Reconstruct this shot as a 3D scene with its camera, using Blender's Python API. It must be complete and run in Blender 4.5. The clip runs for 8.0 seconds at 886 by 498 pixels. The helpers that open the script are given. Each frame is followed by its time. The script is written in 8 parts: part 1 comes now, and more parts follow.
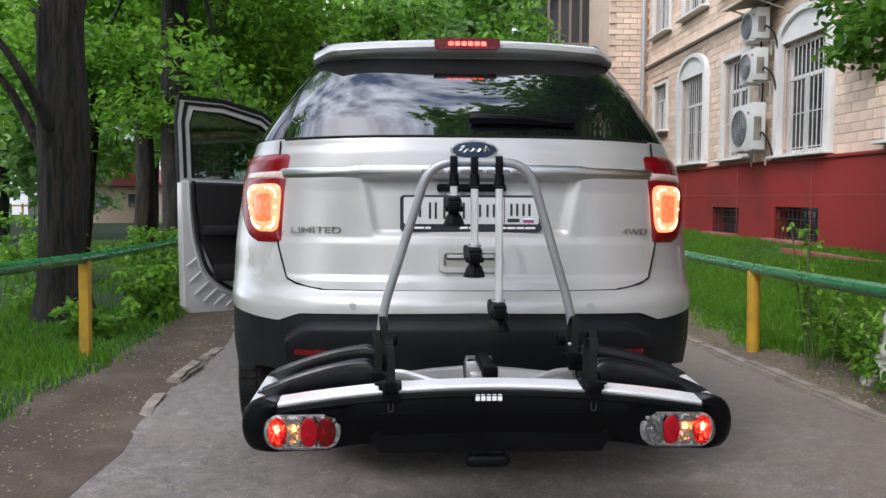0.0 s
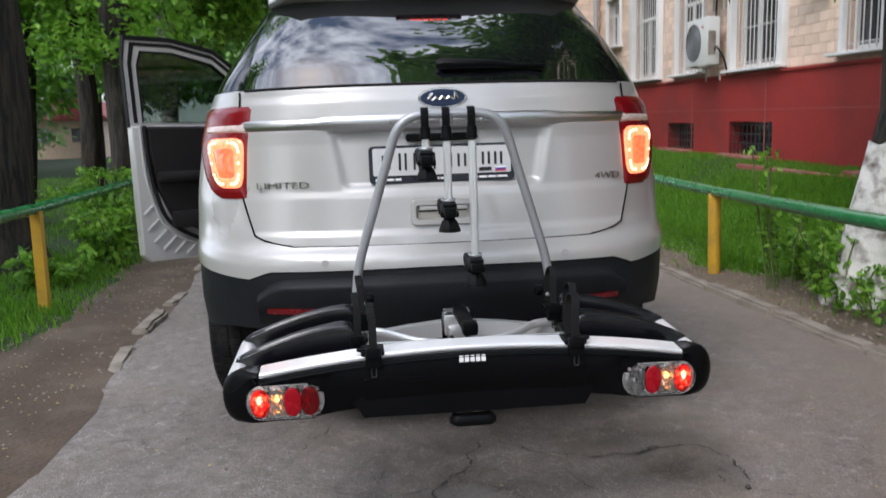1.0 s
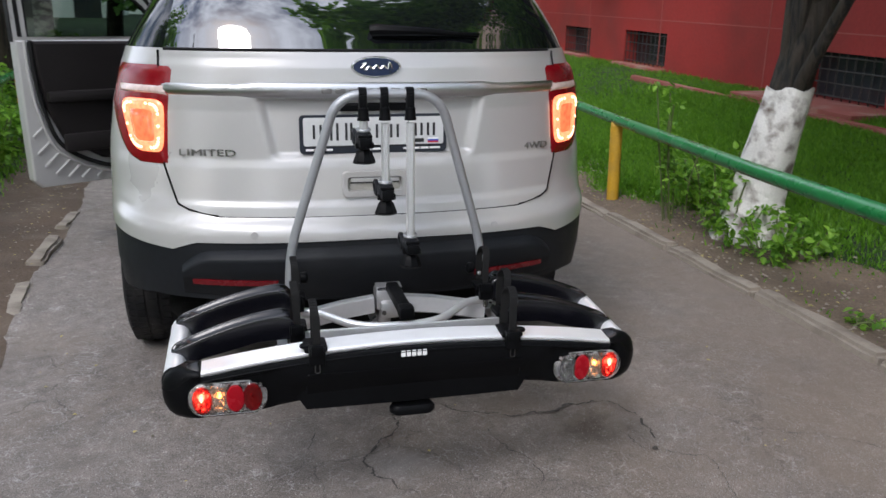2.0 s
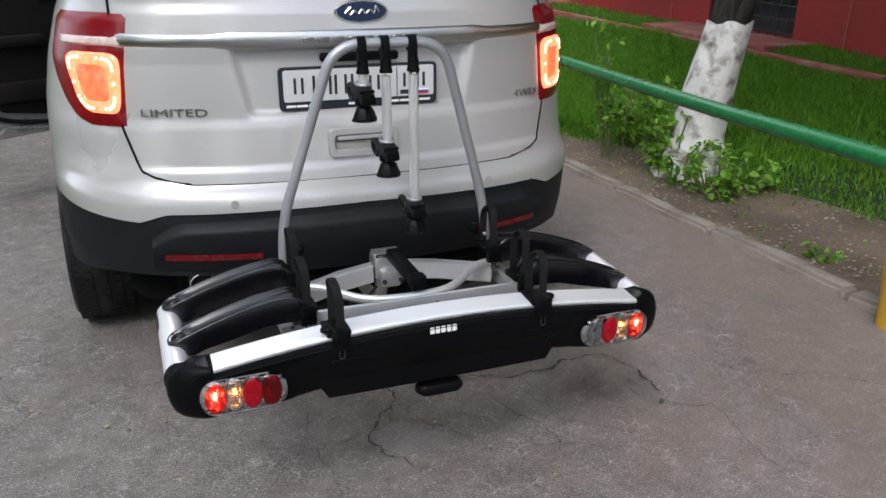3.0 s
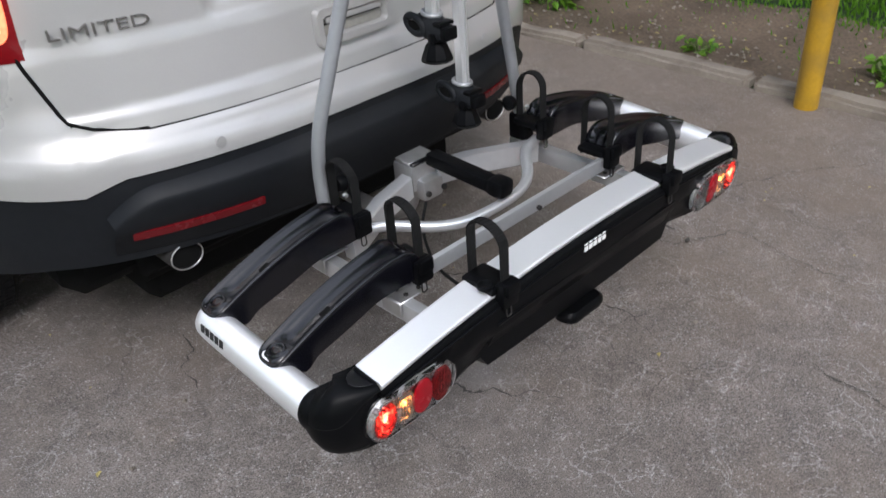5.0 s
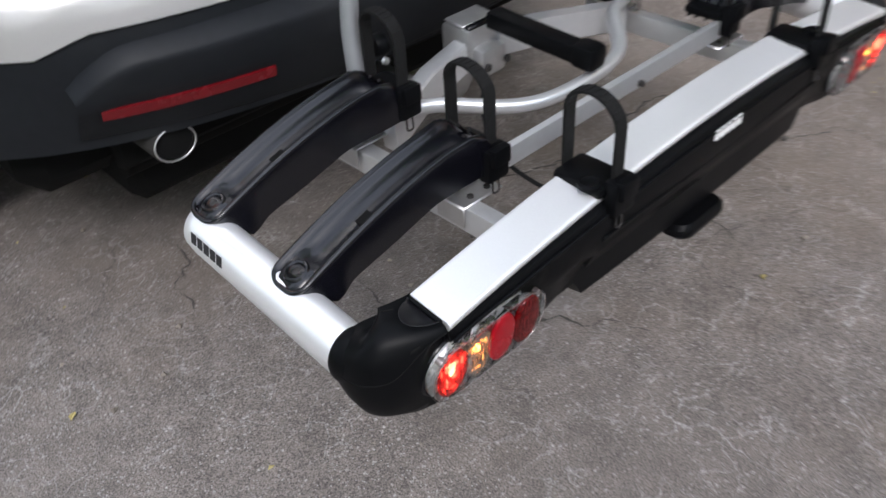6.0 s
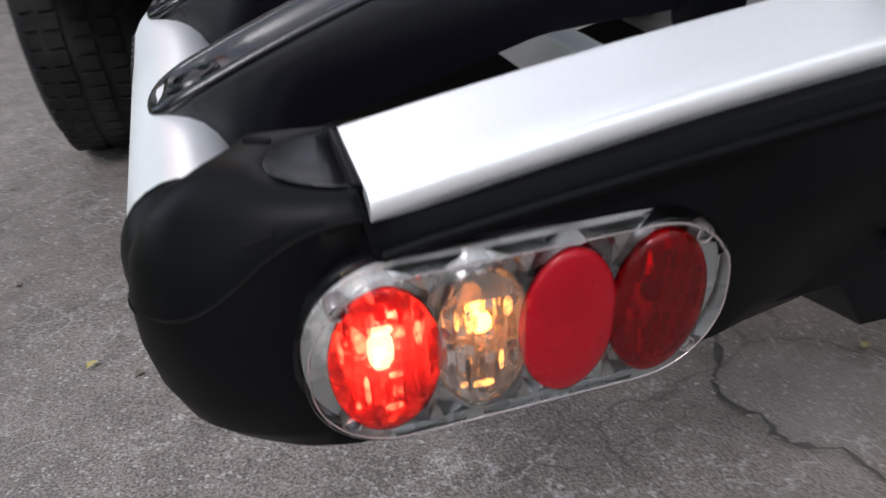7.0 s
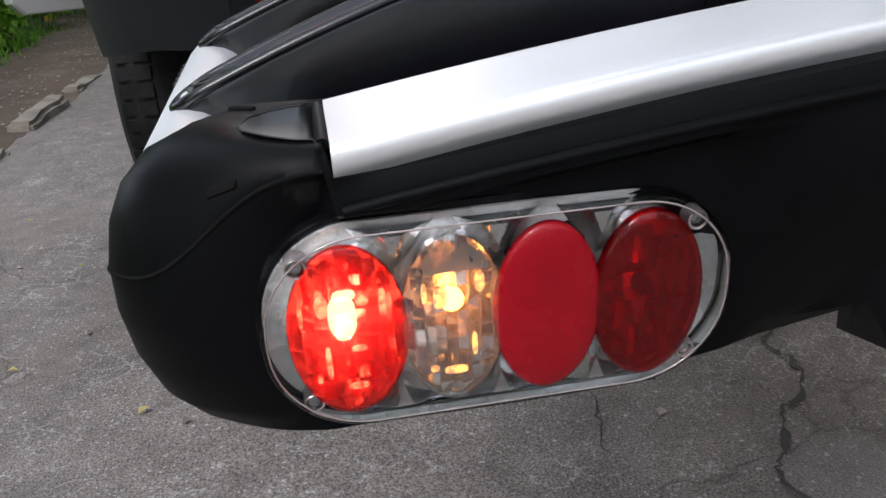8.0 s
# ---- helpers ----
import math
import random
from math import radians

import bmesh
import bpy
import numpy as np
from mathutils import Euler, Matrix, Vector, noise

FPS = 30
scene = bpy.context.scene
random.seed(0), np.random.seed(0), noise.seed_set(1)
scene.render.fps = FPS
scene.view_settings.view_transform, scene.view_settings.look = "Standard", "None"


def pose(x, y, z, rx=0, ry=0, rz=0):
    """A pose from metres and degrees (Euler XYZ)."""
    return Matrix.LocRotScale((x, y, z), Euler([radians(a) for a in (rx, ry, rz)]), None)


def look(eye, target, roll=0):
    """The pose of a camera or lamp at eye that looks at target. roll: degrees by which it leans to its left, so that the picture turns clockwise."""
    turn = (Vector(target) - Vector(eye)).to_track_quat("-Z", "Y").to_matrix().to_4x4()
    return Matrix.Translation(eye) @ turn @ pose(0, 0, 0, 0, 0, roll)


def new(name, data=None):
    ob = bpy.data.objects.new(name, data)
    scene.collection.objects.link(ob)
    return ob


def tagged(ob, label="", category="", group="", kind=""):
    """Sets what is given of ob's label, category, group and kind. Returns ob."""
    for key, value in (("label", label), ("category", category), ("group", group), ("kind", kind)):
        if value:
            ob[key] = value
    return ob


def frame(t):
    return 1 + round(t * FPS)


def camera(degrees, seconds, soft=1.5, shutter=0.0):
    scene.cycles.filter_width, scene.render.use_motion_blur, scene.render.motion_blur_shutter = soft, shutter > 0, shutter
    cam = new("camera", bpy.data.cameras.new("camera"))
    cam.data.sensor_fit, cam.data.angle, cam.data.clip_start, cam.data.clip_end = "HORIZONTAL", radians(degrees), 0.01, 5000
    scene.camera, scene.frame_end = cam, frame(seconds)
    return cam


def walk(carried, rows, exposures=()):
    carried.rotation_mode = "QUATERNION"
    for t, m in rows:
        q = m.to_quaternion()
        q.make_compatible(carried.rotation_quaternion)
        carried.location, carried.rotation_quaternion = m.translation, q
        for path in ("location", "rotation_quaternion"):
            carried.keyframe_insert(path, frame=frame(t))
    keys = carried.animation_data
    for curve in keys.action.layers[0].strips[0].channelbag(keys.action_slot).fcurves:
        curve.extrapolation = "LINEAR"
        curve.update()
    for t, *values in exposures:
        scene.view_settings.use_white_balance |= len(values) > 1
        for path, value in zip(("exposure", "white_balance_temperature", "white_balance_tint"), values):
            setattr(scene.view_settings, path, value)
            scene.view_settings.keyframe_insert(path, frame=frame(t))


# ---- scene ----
# camera and its walk
cam = camera(56.7, 8.0, shutter=0.3)
PATH = [
    (0, (-0.245, -3.076, 1.082), (-0.155, -1.079, 1.018), 0.2),
    (0.5, (-0.264, -3.07, 1.095), (-0.139, -1.077, 0.995), 0.7),
    (1, (-0.299, -3.011, 1.193), (-0.108, -1.036, 0.935), -1.9),
    (1.5, (-0.35, -2.971, 1.45), (-0.056, -1.06, 0.936), 0.1),
    (1.7, (-0.378, -2.969, 1.485), (-0.021, -1.068, 0.975), 0.7),
    (2.8, (-0.673, -2.713, 1.534), (-0.035, -0.937, 0.872), -0.3),
    (3, (-0.727, -2.628, 1.53), (-0.047, -0.874, 0.85), 0.2),
    (3.5, (-0.877, -2.342, 1.53), (-0.071, -0.699, 0.723), -0.9),
    (4, (-1.059, -2.082, 1.536), (-0.016, -0.544, 0.798), -3.3),
    (4.5, (-1.208, -1.885, 1.542), (-0.069, -0.491, 0.67), -3.5),
    (4.7, (-1.247, -1.787, 1.554), (-0.126, -0.448, 0.58), -4.2),
    (5.8, (-1.218, -1.366, 1.342), (-0.032, -0.291, 0.143), -3.2),
    (6, (-1.08, -1.305, 1.266), (-0.045, -0.136, 0.016), -4.1),
    (6.5, (-0.789, -1.182, 0.977), (0.018, 0.195, -0.229), -1.8),
    (7, (-0.654, -1.074, 0.716), (-0.21, 0.622, -0.246), -4.3),
    (7.5, (-0.609, -1.073, 0.646), (-0.357, 0.765, -0.101), -4.0),
    (8, (-0.609, -1.098, 0.653), (-0.339, 0.747, -0.068), -4.1),
]
EXPOSURES = [(t, e, 6240, 13.5) for t, e in ((0, 0.08), (1.5, 0.0), (3.0, 0.0), (4.5, 0.0), (6.0, 0.13), (6.5, 0.14), (7.0, 0.02), (7.5, -0.03), (8.0, -0.06))]
walk(cam, [(t, look(eye, target, roll)) for t, eye, target, roll in PATH], EXPOSURES)

# world, sun, exposure
world = bpy.data.worlds.new("sky")
scene.world = world
world.use_nodes = True
wn, wl = world.node_tree.nodes, world.node_tree.links
wn.clear()
sky = wn.new("ShaderNodeTexSky")
sky.sky_type, sky.sun_disc = "NISHITA", False
sky.sun_elevation, sky.sun_rotation = radians(45), radians(220)
sky.air_density, sky.dust_density = 1.2, 2.0
w_tc = wn.new("ShaderNodeTexCoord")
w_map = wn.new("ShaderNodeMapping")
w_map.inputs["Scale"].default_value = (1.0, 1.0, 1.0)
w_noise = wn.new("ShaderNodeTexNoise")
w_noise.inputs["Scale"].default_value, w_noise.inputs["Detail"].default_value = 7.5, 9.0
w_noise.inputs["Roughness"].default_value = 0.55
w_ramp = wn.new("ShaderNodeValToRGB")
w_ramp.color_ramp.elements[0].position, w_ramp.color_ramp.elements[1].position = 0.36, 0.64
w_mix = wn.new("ShaderNodeMix")
w_mix.data_type = "RGBA"
w_mix.inputs["B"].default_value = (13.0, 13.7, 14.9, 1)
w_bg, w_out = wn.new("ShaderNodeBackground"), wn.new("ShaderNodeOutputWorld")
w_bg.inputs["Strength"].default_value = 0.20
wl.new(w_tc.outputs["Generated"], w_map.inputs["Vector"])
wl.new(w_map.outputs["Vector"], w_noise.inputs["Vector"])
wl.new(w_noise.outputs["Fac"], w_ramp.inputs["Fac"])
wl.new(w_ramp.outputs["Color"], w_mix.inputs["Factor"])
wl.new(sky.outputs["Color"], w_mix.inputs["A"])
wl.new(w_mix.outputs["Result"], w_bg.inputs["Color"])
wl.new(w_bg.outputs["Background"], w_out.inputs["Surface"])
sun_data = bpy.data.lights.new("sun", "SUN")
sun_data.energy, sun_data.angle, sun_data.color = 1.75, radians(17), (1.0, 0.98, 0.95)
sun = new("sun", sun_data)
sun.matrix_world = look((-8, -9.5, 12.6), (0, 0, 0))


# materials
def socket(node, name, value):
    node.inputs[name].default_value = value


def material(name, color, rough=0.5, metal=0.0, var=0.12, scale=6.0, fine=60.0, bump=0.0, bump_scale=80.0,
             coat=0.0, coat_rough=0.06, ior=1.5, stain=None, stain_amount=0.0, stain_scale=1.5, rough_var=0.08, spread=0.0):
    """A surface with variation at two scales, fine relief and, where given, stains."""
    m = bpy.data.materials.new(name)
    m.use_nodes = True
    n, l = m.node_tree.nodes, m.node_tree.links
    b = n["Principled BSDF"]
    tc = n.new("ShaderNodeTexCoord")
    big, small = n.new("ShaderNodeTexNoise"), n.new("ShaderNodeTexNoise")
    for node, sc in ((big, scale), (small, fine)):
        socket(node, "Scale", sc), socket(node, "Detail", 5.0)
        l.new(tc.outputs["Object"], node.inputs["Vector"])
    add = n.new("ShaderNodeMath")
    add.operation = "ADD"
    l.new(big.outputs["Fac"], add.inputs[0]), l.new(small.outputs["Fac"], add.inputs[1])
    last = add.outputs[0]
    if spread:
        info, mul = n.new("ShaderNodeObjectInfo"), n.new("ShaderNodeMath")
        mul.operation = "MULTIPLY_ADD"
        mul.inputs[1].default_value = spread
        l.new(info.outputs["Random"], mul.inputs[0]), l.new(last, mul.inputs[2])
        last = mul.outputs[0]
    ramp = n.new("ShaderNodeMapRange")
    socket(ramp, "From Min", 0.6), socket(ramp, "From Max", 1.4 + spread), socket(ramp, "To Min", 1 - var), socket(ramp, "To Max", 1 + var)
    l.new(last, ramp.inputs["Value"])
    tint = n.new("ShaderNodeVectorMath")
    tint.operation = "SCALE"
    tint.inputs[0].default_value = color
    l.new(ramp.outputs[0], tint.inputs["Scale"])
    col = tint.outputs[0]
    if stain:
        sn, sr, mx = n.new("ShaderNodeTexNoise"), n.new("ShaderNodeMapRange"), n.new("ShaderNodeMix")
        socket(sn, "Scale", stain_scale), socket(sn, "Detail", 6.0)
        l.new(tc.outputs["Object"], sn.inputs["Vector"])
        socket(sr, "From Min", 0.48), socket(sr, "From Max", 0.68), socket(sr, "To Max", stain_amount)
        l.new(sn.outputs["Fac"], sr.inputs["Value"])
        mx.data_type = "RGBA"
        mx.inputs["B"].default_value = (*stain, 1)
        l.new(sr.outputs[0], mx.inputs["Factor"]), l.new(col, mx.inputs["A"])
        col = mx.outputs["Result"]
    l.new(col, b.inputs["Base Color"])
    rr = n.new("ShaderNodeMapRange")
    socket(rr, "From Min", 0.3), socket(rr, "From Max", 0.7)
    socket(rr, "To Min", max(0.02, rough - rough_var)), socket(rr, "To Max", min(1.0, rough + rough_var))
    l.new(big.outputs["Fac"], rr.inputs["Value"]), l.new(rr.outputs[0], b.inputs["Roughness"])
    socket(b, "Metallic", metal), socket(b, "Coat Weight", coat), socket(b, "Coat Roughness", coat_rough), socket(b, "IOR", ior)
    if bump:
        bn, bp = n.new("ShaderNodeTexNoise"), n.new("ShaderNodeBump")
        socket(bn, "Scale", bump_scale), socket(bn, "Detail", 4.0)
        l.new(tc.outputs["Object"], bn.inputs["Vector"])
        socket(bp, "Strength", bump), socket(bp, "Distance", 0.01)
        l.new(bn.outputs["Fac"], bp.inputs["Height"]), l.new(bp.outputs["Normal"], b.inputs["Normal"])
    return m


def glowing(name, color, strength, base=(0.3, 0.02, 0.02), facets=90.0, low=0.3):
    """A lit lens of small facets that pass more or less of the light."""
    m = bpy.data.materials.new(name)
    m.use_nodes = True
    n, l = m.node_tree.nodes, m.node_tree.links
    b = n["Principled BSDF"]
    tc, no, mr = n.new("ShaderNodeTexCoord"), n.new("ShaderNodeTexNoise"), n.new("ShaderNodeMapRange")
    socket(no, "Scale", facets), socket(no, "Detail", 2.0)
    l.new(tc.outputs["Object"], no.inputs["Vector"]), l.new(no.outputs["Fac"], mr.inputs["Value"])
    socket(mr, "From Min", 0.35), socket(mr, "From Max", 0.65), socket(mr, "To Min", strength * low), socket(mr, "To Max", strength)
    l.new(mr.outputs[0], b.inputs["Emission Strength"])
    socket(b, "Emission Color", (*color, 1)), socket(b, "Base Color", (*base, 1)), socket(b, "Roughness", 0.15), socket(b, "Coat Weight", 0.6)
    return m


def tinted(name, color, ior=1.45, rough=0.04, milky=0.0, body=(1, 1, 1)):
    """A thin clear or coloured plastic skin: light passes tinted, and its face is glossy."""
    m = bpy.data.materials.new(name)
    m.use_nodes = True
    n, l = m.node_tree.nodes, m.node_tree.links
    n.remove(n["Principled BSDF"])
    tr, gl, fr, mx = n.new("ShaderNodeBsdfTransparent"), n.new("ShaderNodeBsdfGlossy"), n.new("ShaderNodeFresnel"), n.new("ShaderNodeMixShader")
    socket(tr, "Color", (*color, 1)), socket(gl, "Roughness", rough), socket(fr, "IOR", ior)
    skin = tr.outputs[0]
    if milky:
        df, tl, half, some = n.new("ShaderNodeBsdfDiffuse"), n.new("ShaderNodeBsdfTranslucent"), n.new("ShaderNodeMixShader"), n.new("ShaderNodeMixShader")
        socket(df, "Color", (*body, 1)), socket(tl, "Color", (*body, 1))
        half.inputs[0].default_value, some.inputs[0].default_value = 0.62, milky
        l.new(df.outputs[0], half.inputs[1]), l.new(tl.outputs[0], half.inputs[2])
        l.new(skin, some.inputs[1]), l.new(half.outputs[0], some.inputs[2])
        skin = some.outputs[0]
    l.new(fr.outputs[0], mx.inputs[0]), l.new(skin, mx.inputs[1]), l.new(gl.outputs[0], mx.inputs[2])
    l.new(mx.outputs[0], n["Material Output"].inputs["Surface"])
    return m


def asphalt_material():
    m = material("asphalt", (0.184, 0.160, 0.144), 0.88, var=0.26, scale=1.3, fine=230, stain=(0.104, 0.087, 0.076), stain_amount=0.5, stain_scale=0.9)
    n, l = m.node_tree.nodes, m.node_tree.links
    b = n["Principled BSDF"]
    src = b.inputs["Base Color"].links[0].from_socket
    tc = n.new("ShaderNodeTexCoord")
    # pale aggregate showing through the worn binder
    vo, gr, ms, mk = n.new("ShaderNodeTexVoronoi"), n.new("ShaderNodeMapRange"), n.new("ShaderNodeTexNoise"), n.new("ShaderNodeMath")
    socket(vo, "Scale", 105.0)
    l.new(tc.outputs["Object"], vo.inputs["Vector"])
    sep = n.new("ShaderNodeSeparateColor")
    l.new(vo.outputs["Color"], sep.inputs[0])
    socket(gr, "From Min", 0.74), socket(gr, "From Max", 0.95)
    l.new(sep.outputs[0], gr.inputs["Value"])
    edge = n.new("ShaderNodeMapRange")
    socket(edge, "From Min", 0.25), socket(edge, "From Max", 0.45), socket(edge, "To Min", 1.0), socket(edge, "To Max", 0.0)
    l.new(vo.outputs["Distance"], edge.inputs["Value"])
    mk.operation = "MULTIPLY"
    l.new(gr.outputs[0], mk.inputs[0]), l.new(edge.outputs[0], mk.inputs[1])
    mx = n.new("ShaderNodeMix")
    mx.data_type = "RGBA"
    mx.inputs["B"].default_value = (0.42, 0.40, 0.38, 1)
    sc = n.new("ShaderNodeMath")
    sc.operation = "MULTIPLY"
    sc.inputs[1].default_value = 0.60
    l.new(mk.outputs[0], sc.inputs[0]), l.new(sc.outputs[0], mx.inputs["Factor"]), l.new(src, mx.inputs["A"])
    # fine branching crackle
    v2, cr, wob, mv = n.new("ShaderNodeTexVoronoi"), n.new("ShaderNodeMapRange"), n.new("ShaderNodeTexNoise"), n.new("ShaderNodeMix")
    v2.feature = "DISTANCE_TO_EDGE"
    socket(v2, "Scale", 2.3)
    socket(wob, "Scale", 5.0), socket(wob, "Detail", 6.0)
    mv.data_type = "RGBA"
    mv.inputs["Factor"].default_value = 0.22
    l.new(tc.outputs["Object"], wob.inputs["Vector"]), l.new(tc.outputs["Object"], mv.inputs["A"]), l.new(wob.outputs["Color"], mv.inputs["B"])
    l.new(mv.outputs["Result"], v2.inputs["Vector"])
    socket(cr, "From Min", 0.0), socket(cr, "From Max", 0.008), socket(cr, "To Min", 0.6), socket(cr, "To Max", 0.0)
    l.new(v2.outputs["Distance"], cr.inputs["Value"])
    cm, ck, cn = n.new("ShaderNodeMapRange"), n.new("ShaderNodeMath"), n.new("ShaderNodeTexNoise")
    socket(cn, "Scale", 0.8)
    l.new(tc.outputs["Object"], cn.inputs["Vector"])
    socket(cm, "From Min", 0.5), socket(cm, "From Max", 0.6)
    l.new(cn.outputs["Fac"], cm.inputs["Value"])
    ck.operation = "MULTIPLY"
    l.new(cr.outputs[0], ck.inputs[0]), l.new(cm.outputs[0], ck.inputs[1])
    m2 = n.new("ShaderNodeMix")
    m2.data_type = "RGBA"
    m2.inputs["B"].default_value = (0.03, 0.027, 0.025, 1)
    l.new(mx.outputs["Result"], m2.inputs["A"]), l.new(ck.outputs[0], m2.inputs["Factor"]), l.new(m2.outputs["Result"], b.inputs["Base Color"])
    v3, vr, vm, vk, v4 = n.new("ShaderNodeTexVoronoi"), n.new("ShaderNodeMapRange"), n.new("ShaderNodeTexNoise"), n.new("ShaderNodeMath"), n.new("ShaderNodeMapRange")
    v3.feature = "DISTANCE_TO_EDGE"
    socket(v3, "Scale", 21.0), socket(vm, "Scale", 7.0), socket(vm, "Detail", 5.0)
    l.new(mv.outputs["Result"], v3.inputs["Vector"]), l.new(tc.outputs["Object"], vm.inputs["Vector"])
    socket(vr, "From Max", 0.050), socket(vr, "To Min", 0.78), socket(vr, "To Max", 0.0)
    socket(v4, "From Min", 0.46), socket(v4, "From Max", 0.62)
    l.new(v3.outputs["Distance"], vr.inputs["Value"]), l.new(vm.outputs["Fac"], v4.inputs["Value"])
    vk.operation = "MULTIPLY"
    l.new(vr.outputs[0], vk.inputs[0]), l.new(v4.outputs[0], vk.inputs[1])
    m3 = n.new("ShaderNodeMix")
    m3.data_type = "RGBA"
    m3.inputs["B"].default_value = (0.36, 0.345, 0.33, 1)
    l.new(m2.outputs["Result"], m3.inputs["A"]), l.new(vk.outputs[0], m3.inputs["Factor"]), l.new(m3.outputs["Result"], b.inputs["Base Color"])
    # mottling a hand wide, and grit
    mot, mm, grit, gm, both, tone = n.new("ShaderNodeTexNoise"), n.new("ShaderNodeMapRange"), n.new("ShaderNodeTexNoise"), n.new("ShaderNodeMapRange"), n.new("ShaderNodeMath"), n.new("ShaderNodeVectorMath")
    socket(mot, "Scale", 11.0), socket(mot, "Detail", 8.0), socket(mot, "Roughness", 0.65)
    socket(grit, "Scale", 300.0), socket(grit, "Detail", 3.0)
    l.new(tc.outputs["Object"], mot.inputs["Vector"]), l.new(tc.outputs["Object"], grit.inputs["Vector"])
    socket(mm, "From Min", 0.3), socket(mm, "From Max", 0.7), socket(mm, "To Min", 0.74), socket(mm, "To Max", 1.24)
    socket(gm, "From Min", 0.32), socket(gm, "From Max", 0.68), socket(gm, "To Min", 0.38), socket(gm, "To Max", 1.62)
    l.new(mot.outputs["Fac"], mm.inputs["Value"]), l.new(grit.outputs["Fac"], gm.inputs["Value"])
    both.operation, tone.operation = "MULTIPLY", "SCALE"
    l.new(mm.outputs[0], both.inputs[0]), l.new(gm.outputs[0], both.inputs[1])
    l.new(m3.outputs["Result"], tone.inputs[0]), l.new(both.outputs[0], tone.inputs["Scale"])
    # brown dust carried in from the soil along the kerb, with the warmer light there put into its colour
    xyz, du_x, du_n, du_a, du_r, du_m = (n.new("ShaderNode" + q) for q in ("SeparateXYZ", "MapRange", "TexNoise", "Math", "MapRange", "Mix"))
    l.new(tc.outputs["Object"], xyz.inputs[0]), l.new(xyz.outputs["X"], du_x.inputs["Value"]), l.new(tc.outputs["Object"], du_n.inputs["Vector"])
    socket(du_x, "From Min", -0.2), socket(du_x, "From Max", 2.3), socket(du_x, "To Min", -0.12), socket(du_x, "To Max", 0.22)
    socket(du_n, "Scale", 1.6), socket(du_n, "Detail", 7.0), socket(du_n, "Roughness", 0.62)
    du_a.operation = "ADD"
    l.new(du_x.outputs[0], du_a.inputs[0]), l.new(du_n.outputs["Fac"], du_a.inputs[1]), l.new(du_a.outputs[0], du_r.inputs["Value"])
    socket(du_r, "From Min", 0.40), socket(du_r, "From Max", 0.72), socket(du_r, "To Max", 0.62)
    du_m.data_type = "RGBA"
    du_m.inputs["B"].default_value = (0.195, 0.152, 0.117, 1)
    l.new(du_r.outputs[0], du_m.inputs["Factor"]), l.new(tone.outputs[0], du_m.inputs["A"])
    # a dark drip stain, a pale worn patch and a fainter dark brown patch
    tint_in = du_m.outputs["Result"]
    for at, reach, hue, most in (((0.80, -0.28, 0), 0.17, (0.075, 0.056, 0.042), 0.75), ((0.02, -0.40, 0), 0.17, (0.25, 0.23, 0.215), 0.5), ((0.55, -0.02, 0), 0.20, (0.11, 0.09, 0.075), 0.6)):
        di, dn, da, dr, dm_ = (n.new("ShaderNode" + q) for q in ("VectorMath", "TexNoise", "Math", "MapRange", "Mix"))
        di.operation, da.operation, dm_.data_type = "DISTANCE", "MULTIPLY_ADD", "RGBA"
        di.inputs[1].default_value = at
        socket(dn, "Scale", 9.0), socket(dn, "Detail", 5.0)
        l.new(tc.outputs["Object"], di.inputs[0]), l.new(tc.outputs["Object"], dn.inputs["Vector"])
        da.inputs[1].default_value = 0.26
        l.new(dn.outputs["Fac"], da.inputs[0]), l.new(di.outputs["Value"], da.inputs[2]), l.new(da.outputs[0], dr.inputs["Value"])
        socket(dr, "From Min", reach), socket(dr, "From Max", reach + 0.10), socket(dr, "To Min", most), socket(dr, "To Max", 0.0)
        dm_.inputs["B"].default_value = (*hue, 1)
        l.new(dr.outputs[0], dm_.inputs["Factor"]), l.new(tint_in, dm_.inputs["A"])
        tint_in = dm_.outputs["Result"]
    # small bright chips worn bare, thicker in some places than in others
    chip, ch_r, ch_d, ch_m, ch_n, ch_f, ch_s, ch_x = (n.new("ShaderNode" + q) for q in ("TexVoronoi", "MapRange", "MapRange", "Math", "TexNoise", "MapRange", "SeparateColor", "Mix"))
    socket(chip, "Scale", 210.0), socket(ch_n, "Scale", 5.0), socket(ch_n, "Detail", 4.0)
    l.new(tc.outputs["Object"], chip.inputs["Vector"]), l.new(tc.outputs["Object"], ch_n.inputs["Vector"]), l.new(chip.outputs["Color"], ch_s.inputs[0])
    socket(ch_r, "From Min", 0.80), socket(ch_r, "From Max", 0.88), socket(ch_d, "From Min", 0.22), socket(ch_d, "From Max", 0.42), socket(ch_d, "To Min", 1.0), socket(ch_d, "To Max", 0.0)
    l.new(ch_s.outputs[1], ch_r.inputs["Value"]), l.new(chip.outputs["Distance"], ch_d.inputs["Value"])
    socket(ch_f, "From Min", 0.38), socket(ch_f, "From Max", 0.62), socket(ch_f, "To Min", 0.10), socket(ch_f, "To Max", 0.85)
    l.new(ch_n.outputs["Fac"], ch_f.inputs["Value"])
    ch_m.operation = "MULTIPLY"
    l.new(ch_r.outputs[0], ch_m.inputs[0]), l.new(ch_d.outputs[0], ch_m.inputs[1])
    ch_k = n.new("ShaderNodeMath")
    ch_k.operation = "MULTIPLY"
    l.new(ch_m.outputs[0], ch_k.inputs[0]), l.new(ch_f.outputs[0], ch_k.inputs[1])
    ch_x.data_type = "RGBA"
